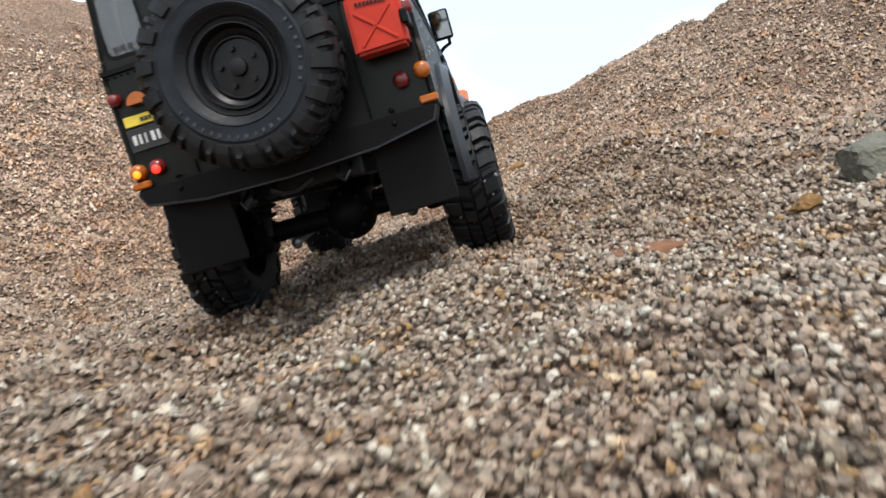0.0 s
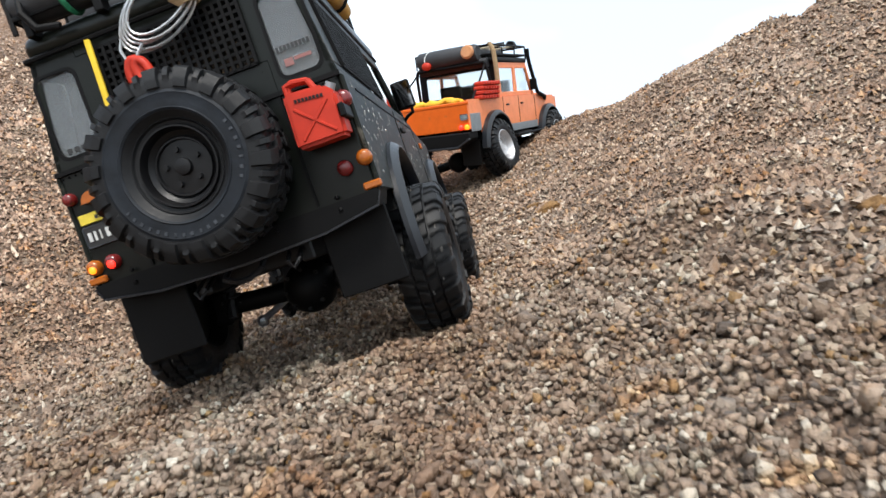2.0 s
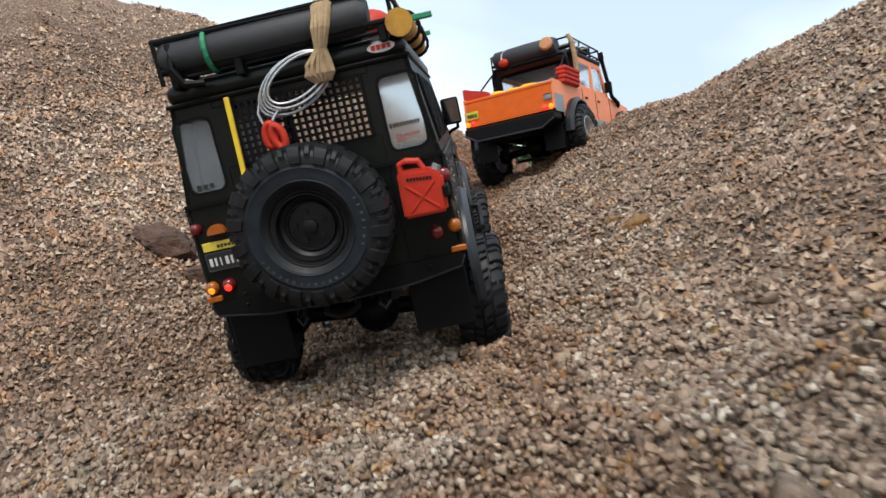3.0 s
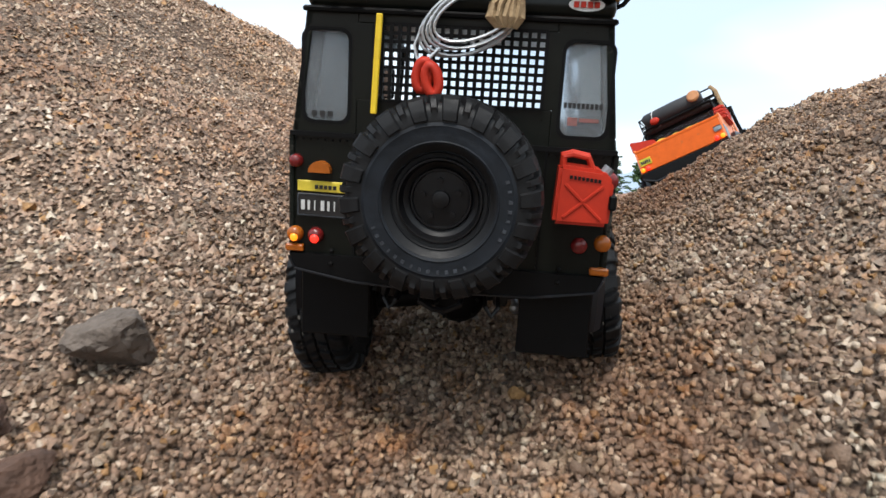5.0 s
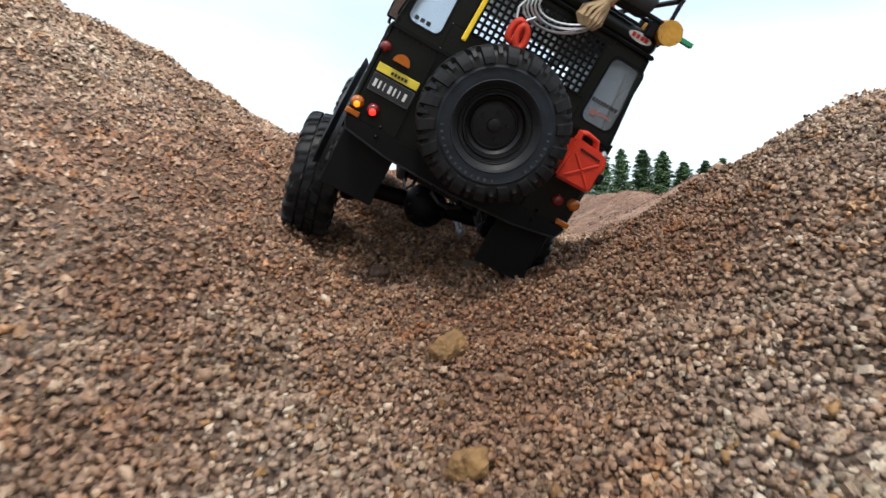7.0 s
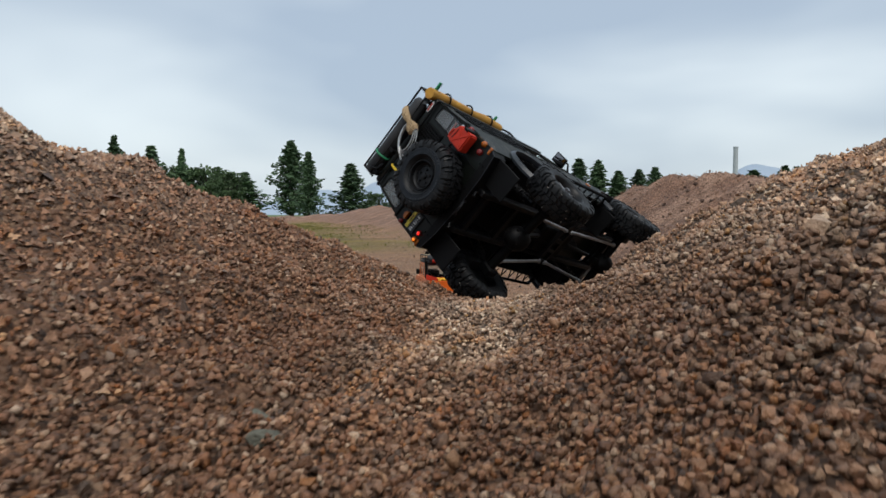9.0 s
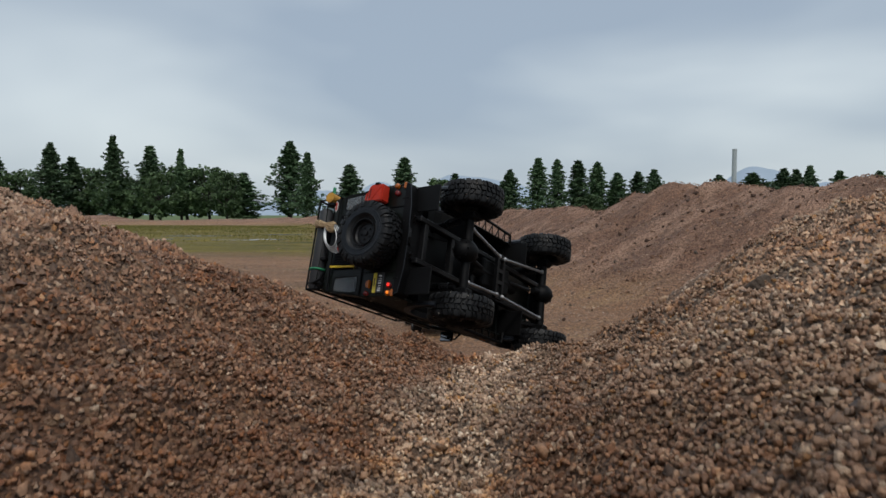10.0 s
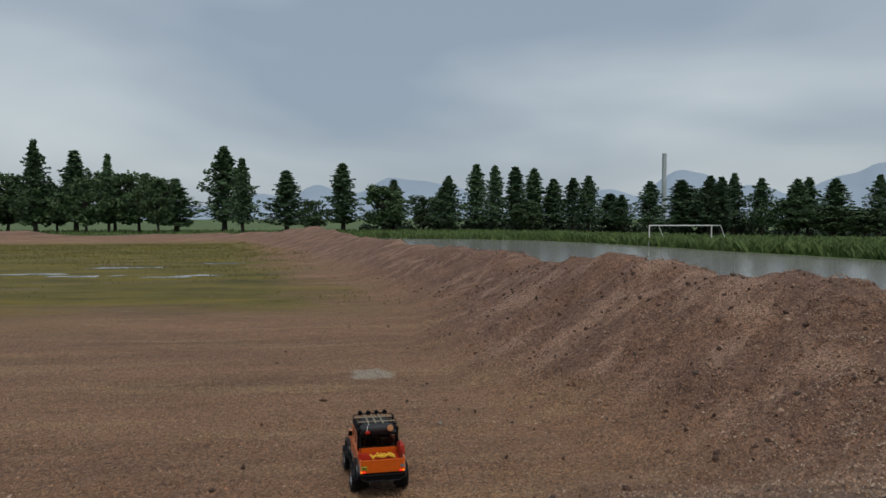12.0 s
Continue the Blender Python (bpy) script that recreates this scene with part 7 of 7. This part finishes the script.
    prism(bm, [(0.366, 0.17), (0.366, 0.188), (0.40, 0.191), (0.505, 0.186), (0.514, 0.180), (0.514, 0.13)], "x", -0.08, 0.08)
    bmesh.ops.bevel(bm, geom=list(bm.edges), offset=0.003, segments=2, affect="EDGES")
    smooth(part("bonnet", bm, ORANGE_SIDE, t), 40)
    bm = bmesh.new()
    box(bm, -0.095, 0.095, 0.37, 0.511, 0.12, 0.182, 0.003)
    part("engine_bay", bm, ORANGE_SIDE, t)
    bm = bmesh.new()
    box(bm, -0.09, 0.09, 0.514, 0.545, 0.098, 0.124, 0.004)
    box(bm, -0.052, 0.052, 0.511, 0.517, 0.13, 0.17, 0.002)
    part("front_bumper", bm, STEEL, t)
    # roll hoop over the bed, rack, load
    bm = bmesh.new()
    for s in (-1, 1):
        tube(bm, [(s * 0.092, 0.145, 0.183), (s * 0.088, 0.135, 0.245), (s * 0.082, 0.130, 0.262)], 0.0036, n=8)
        tube(bm, [(s * 0.094, 0.030, 0.183), (s * 0.089, 0.098, 0.232), (s * 0.084, 0.130, 0.256)], 0.0020, n=7)
    tube(bm, [(-0.082, 0.130, 0.262), (0.082, 0.130, 0.262)], 0.0036, n=8)
    part("roll_hoop", bm, BLACK, t)
    bm = bmesh.new()
    for z in (0.278, 0.298):
        tube(bm, [(-0.094, 0.150, z), (0.094, 0.150, z), (0.094, 0.345, z), (-0.094, 0.345, z)], 0.0021, n=7, closed=True)
    for x in (-0.094, 0.094):
        for y in (0.150, 0.21, 0.28, 0.345):
            rod(bm, (x, y, 0.268), (x, y, 0.298), 0.0017, n=6)
    for k in range(6):
        rod(bm, (-0.094, 0.165 + 0.032 * k, 0.279), (0.094, 0.165 + 0.032 * k, 0.279), 0.0015, n=6)
    tube(bm, [(-0.060, 0.3, 0.298), (-0.058, 0.31, 0.312), (0.058, 0.31, 0.312), (0.060, 0.3, 0.298)], 0.0020, n=7)
    part("roof_rack", bm, BLACK, t, "black tubular roof rack")
    for x in (-0.06, -0.02, 0.02, 0.06):
        bm = bmesh.new()
        rod(bm, (x, 0.338, 0.306), (x, 0.352, 0.306), 0.011, n=16)
        part("spotlight", bm, BLACK, t)
    bm = bmesh.new()
    tube(bm, [(-0.080, 0.142, 0.280), (-0.074, 0.142, 0.282), (0.0, 0.140, 0.2835), (0.062, 0.142, 0.284), (0.068, 0.142, 0.284)], lambda u: 0.0205 * (1 - 0.2 * abs(2 * u - 1) ** 8) + 0.0012 * math.sin(u * 31), n=18)
    tube(bm, [(-0.082, 0.150, 0.262), (0.0, 0.148, 0.2625), (0.084, 0.150, 0.262)], 0.010, n=14)
    roll = smooth(part("canvas_roll", bm, CANVAS, t, "black canvas rolls on the rack"), 50)
    bm = bmesh.new()
    lathe(bm, [(0.0, 0.0), (0.0150, 0.0), (0.0150, 0.004), (0.012, 0.007), (0.0, 0.007)], Matrix.Translation((0.052, 0.1225, 0.287)) @ Matrix.Rotation(radians(75), 4, "X"), n=20)
    part("tan_pouch", bm, TAN_CAP, roll, "round tan leather pouch")
    bm = bmesh.new()
    bmesh.ops.create_uvsphere(bm, u_segments=12, v_segments=8, radius=0.010, matrix=Matrix.Translation((-0.052, 0.1215, 0.272)) @ Matrix.Diagonal((1.2, 0.8, 0.9, 1)))
    part("red_pouch", bm, RED, roll)
    bm = bmesh.new()
    tube(bm, [(-0.045 + 0.01 * math.cos(a), 0.142 + 0.0215 * math.cos(a), 0.282 + 0.0215 * math.sin(a)) for a in (j * math.tau / 14 for j in range(14))], 0.0016, n=5, closed=True)
    part("strap", bm, WHITE_MARK, roll)
    bm = bmesh.new()
    for k in range(9):
        a = k * math.tau / 9
        c, s = 0.0035 * math.cos(a), 0.0035 * math.sin(a)
        tube(bm, [(0.092 + c, 0.150 + s, 0.302), (0.100 + c, 0.150 + s, 0.285), (0.101 + c, 0.152 + s, 0.255), (0.100 + c, 0.155 + s, 0.225), (0.097 + c, 0.155 + s, 0.205)], 0.0016, n=5)
    part("jute_rope", bm, JUTE, t, "hank of jute rope")
    bm = bmesh.new()
    box(bm, -0.065, 0.06, 0.17, 0.30, 0.281, 0.294, 0.005)
    smooth(part("cargo_bag", bm, CANVAS, t), 40)
    for x in (-0.045, -0.012, 0.022):
        bm = bmesh.new()
        box(bm, x, x + 0.007, 0.160, 0.325, 0.3005, 0.3040, 0.001, 1)
        part("rack_slat", bm, TAN_SLAT, t, "pale wooden slat tied on the rack")
    for y in (0.205, 0.285):
        bm = bmesh.new()
        box(bm, -0.088, 0.088, y, y + 0.008, 0.2960, 0.3000, 0.001, 1)
        part("rack_slat", bm, TAN_SLAT, t, "pale wooden slat tied on the rack")
    bm = bmesh.new()
    tube(bm, [(0.1005, 0.430, 0.172), (0.1060, 0.418, 0.178), (0.1050, 0.375, 0.190), (0.1015, 0.350, 0.255), (0.1010, 0.342, 0.278)], 0.0048, n=8)
    rod(bm, (0.101, 0.342, 0.276), (0.101, 0.340, 0.292), 0.0058, n=10)
    part("snorkel", bm, BLACK, t, "black air intake snorkel")
    return t, axles


orange_truck, orange_axles = build_orange()
tagged(orange_truck, "bright orange toy pickup with red boards and loaded roof rack", "toy truck")
orange_wheels = add_wheels(orange_truck, RIM_BRIGHT, RUBBER, False)
BLACK_ROWS = (
    (0.0, 0.233, -1.714, 0.179, 4.0, -15.6, 6.6), (0.5, 0.236, -1.700, 0.181, 3.6, -16.8, 7.8),
    (1.0, 0.232, -1.685, 0.174, 4.9, -14.2, 9.0), (1.5, 0.217, -1.567, 0.174, 6.6, -18.7, 9.1),
    (2.0, 0.176, -1.400, 0.193, 1.0, -19.4, 12.4), (2.5, 0.127, -1.240, 0.199, 3.9, -30.5, 12.6),
    (3.0, 0.057, -1.097, 0.172, 7.3, -12.2, 14.8), (3.5, 0.014, -0.969, 0.179, 11.0, -21.4, 10.9),
    (3.7, -0.008, -0.921, 0.175, 12.4, -13.4, 11.7), (4.5, -0.075, -0.755, 0.222, 11.0, -2.0, 11.5), (5.3, -0.133, -0.581, 0.277, 9.5, 8.7, 11.0),
    (5.5, -0.137, -0.542, 0.292, 10.2, 11.2, 12.6), (6.0, -0.165, -0.419, 0.320, 12.1, 18.5, 14.7),
    (6.5, -0.186, -0.281, 0.356, 14.4, 27.2, 17.7), (6.7, -0.190, -0.221, 0.371, 17.1, 27.7, 19.8), (7.5, -0.165, 0.180, 0.405, 5.0, 24.0, -2.0),
    (8.3, -0.102, 0.583, 0.423, -7.5, 19.3, -27.7), (8.5, -0.034, 0.693, 0.414, -5.4, -4.7, -31.8),
    (8.7, 0.012, 0.782, 0.393, -3.9, -25.8, -36.9), (9.0, 0.055, 0.820, 0.456, -16.4, -47.8, -26.9),
    (9.2, 0.028, 0.860, 0.458, -14.6, -57.2, -28.5), (9.5, 0.008, 0.916, 0.500, -81.7, -79.0, 43.7),
    (10.0, 0.025, 1.000, 0.545, -106.2, -69.9, 71.9), (10.5, 0.021, 0.956, 0.467, -60.5, -76.5, 24.2),
    (11.0, 0.034, 0.959, 0.483, -112.7, -71.4, 77.4), (12.0, 0.034, 0.959, 0.483, -112.7, -71.4, 77.4))
ORANGE_ROWS = (
    (0.0, -0.115, -0.600, 0.275, 12.5, -6.0, -12.3), (0.5, -0.098, -0.558, 0.287, 12.4, -5.0, -12.2), (1.0, -0.074, -0.507, 0.312, 11.8, -3.2, -11.8), (1.5, -0.046, -0.468, 0.322, 11.5, -2.4, -11.6),
    (2.0, -0.024, -0.440, 0.340, 9.5, -3.5, -12.6), (2.5, -0.007, -0.426, 0.352, 3.5, -7.4, -13.0),
    (3.0, 0.002, -0.243, 0.386, 1.1, -8.5, -13.2), (3.5, 0.014, -0.097, 0.413, -4.4, -10.2, -15.3), (4.5, 0.100, 0.350, 0.420, -8.0, -18.0, -19.0),
    (5.5, 0.166, 0.750, 0.372, -8.0, -26.0, -8.0), (6.0, 0.155, 1.150, 0.330, -13.0, -19.0, -9.0), (6.5, 0.130, 1.600, 0.175, -15.0, -11.0, -5.0), (7.0, 0.110, 2.080, 0.075, -5.0, -4.0, 0.0), (8.0, 0.010, 2.900, 0.020, -2.5, 0.5, 7.0),
    (8.5, 0.006, 2.960, 0.010, -1.5, 1.0, 8.5), (12.0, 0.006, 2.960, 0.010, -1.5, 1.0, 8.5))


def pose_at(rows, t):
    """A truck's pose between its rows."""
    for a, b in zip(rows, rows[1:]):
        if a[0] <= t <= b[0]:
            ma, mb = pose(*a[1:]), pose(*b[1:])
            return ma.lerp(mb, (t - a[0]) / (b[0] - a[0]))
    return pose(*rows[-1][1:])


def axle_rows(rows, y, upright_until, slip):
    """An axle's poses in its truck's space, and those of its two wheels: it rides and tilts over the ground, and the wheels roll with the way made good."""
    axle, wheels, spin, last, lift = [], {-1: [], 1: []}, {-1: 0.0, 1: 0.0}, {}, {-1: 0.0, 1: 0.0}
    for k in range(61):
        t = k * 0.2
        m = pose_at(rows, t)
        for side in (-1, 1):
            hub = m @ Vector((side * TRACK, y, 0.06))
            if side in last:
                ahead = m.to_3x3() @ Vector((0, 1, 0))
                spin[side] -= (hub - last[side]).dot(ahead) / TYRE_R * slip
            last[side] = hub
            foot = m @ Vector((side * TRACK, y, 0.0))
            gap = float(ground(foot.x, foot.y)) + 0.003 - foot.z
            if t > upright_until:
                gap = ((-0.036, 0.012) if y > 0.2 else (0.004, -0.036))[side > 0] if t < 8.9 else -0.016 if t < 9.3 else -0.008
            lift[side] = 0.5 * lift[side] + 0.5 * max(-0.034, min(0.022, gap)) if k else max(-0.034, min(0.022, gap))
        tilt = math.atan2(lift[1] - lift[-1], 2 * TRACK)
        place = Matrix.Translation((0, y, 0.06 + (lift[1] + lift[-1]) / 2)) @ Matrix.Rotation(-tilt, 4, "Y")
        axle.append((t, place))
        for side in (-1, 1):
            wheels[side].append((t, place @ Matrix.Translation((side * TRACK, 0, 0)) @ Matrix.Rotation(spin[side], 4, "X") @ (Matrix.Rotation(math.pi, 4, "Z") if side < 0 else Matrix())))
    return axle, wheels


def motions():
    for truck, axles, wheels, rows, upright_until, slip in ((black_truck, black_axles, black_wheels, BLACK_ROWS, 8.2, 1.25), (orange_truck, orange_axles, orange_wheels, ORANGE_ROWS, 13.0, 1.0)):
        walk(truck, [(r[0], pose(*r[1:])) for r in rows])
        for axle, y in zip(axles, (AXLE_R, AXLE_F)):
            way, turns = axle_rows(rows, y, upright_until, slip)
            walk(axle, way)
            for wheel, side, at in wheels:
                if at == y:
                    walk(wheel, turns[side])


motions()
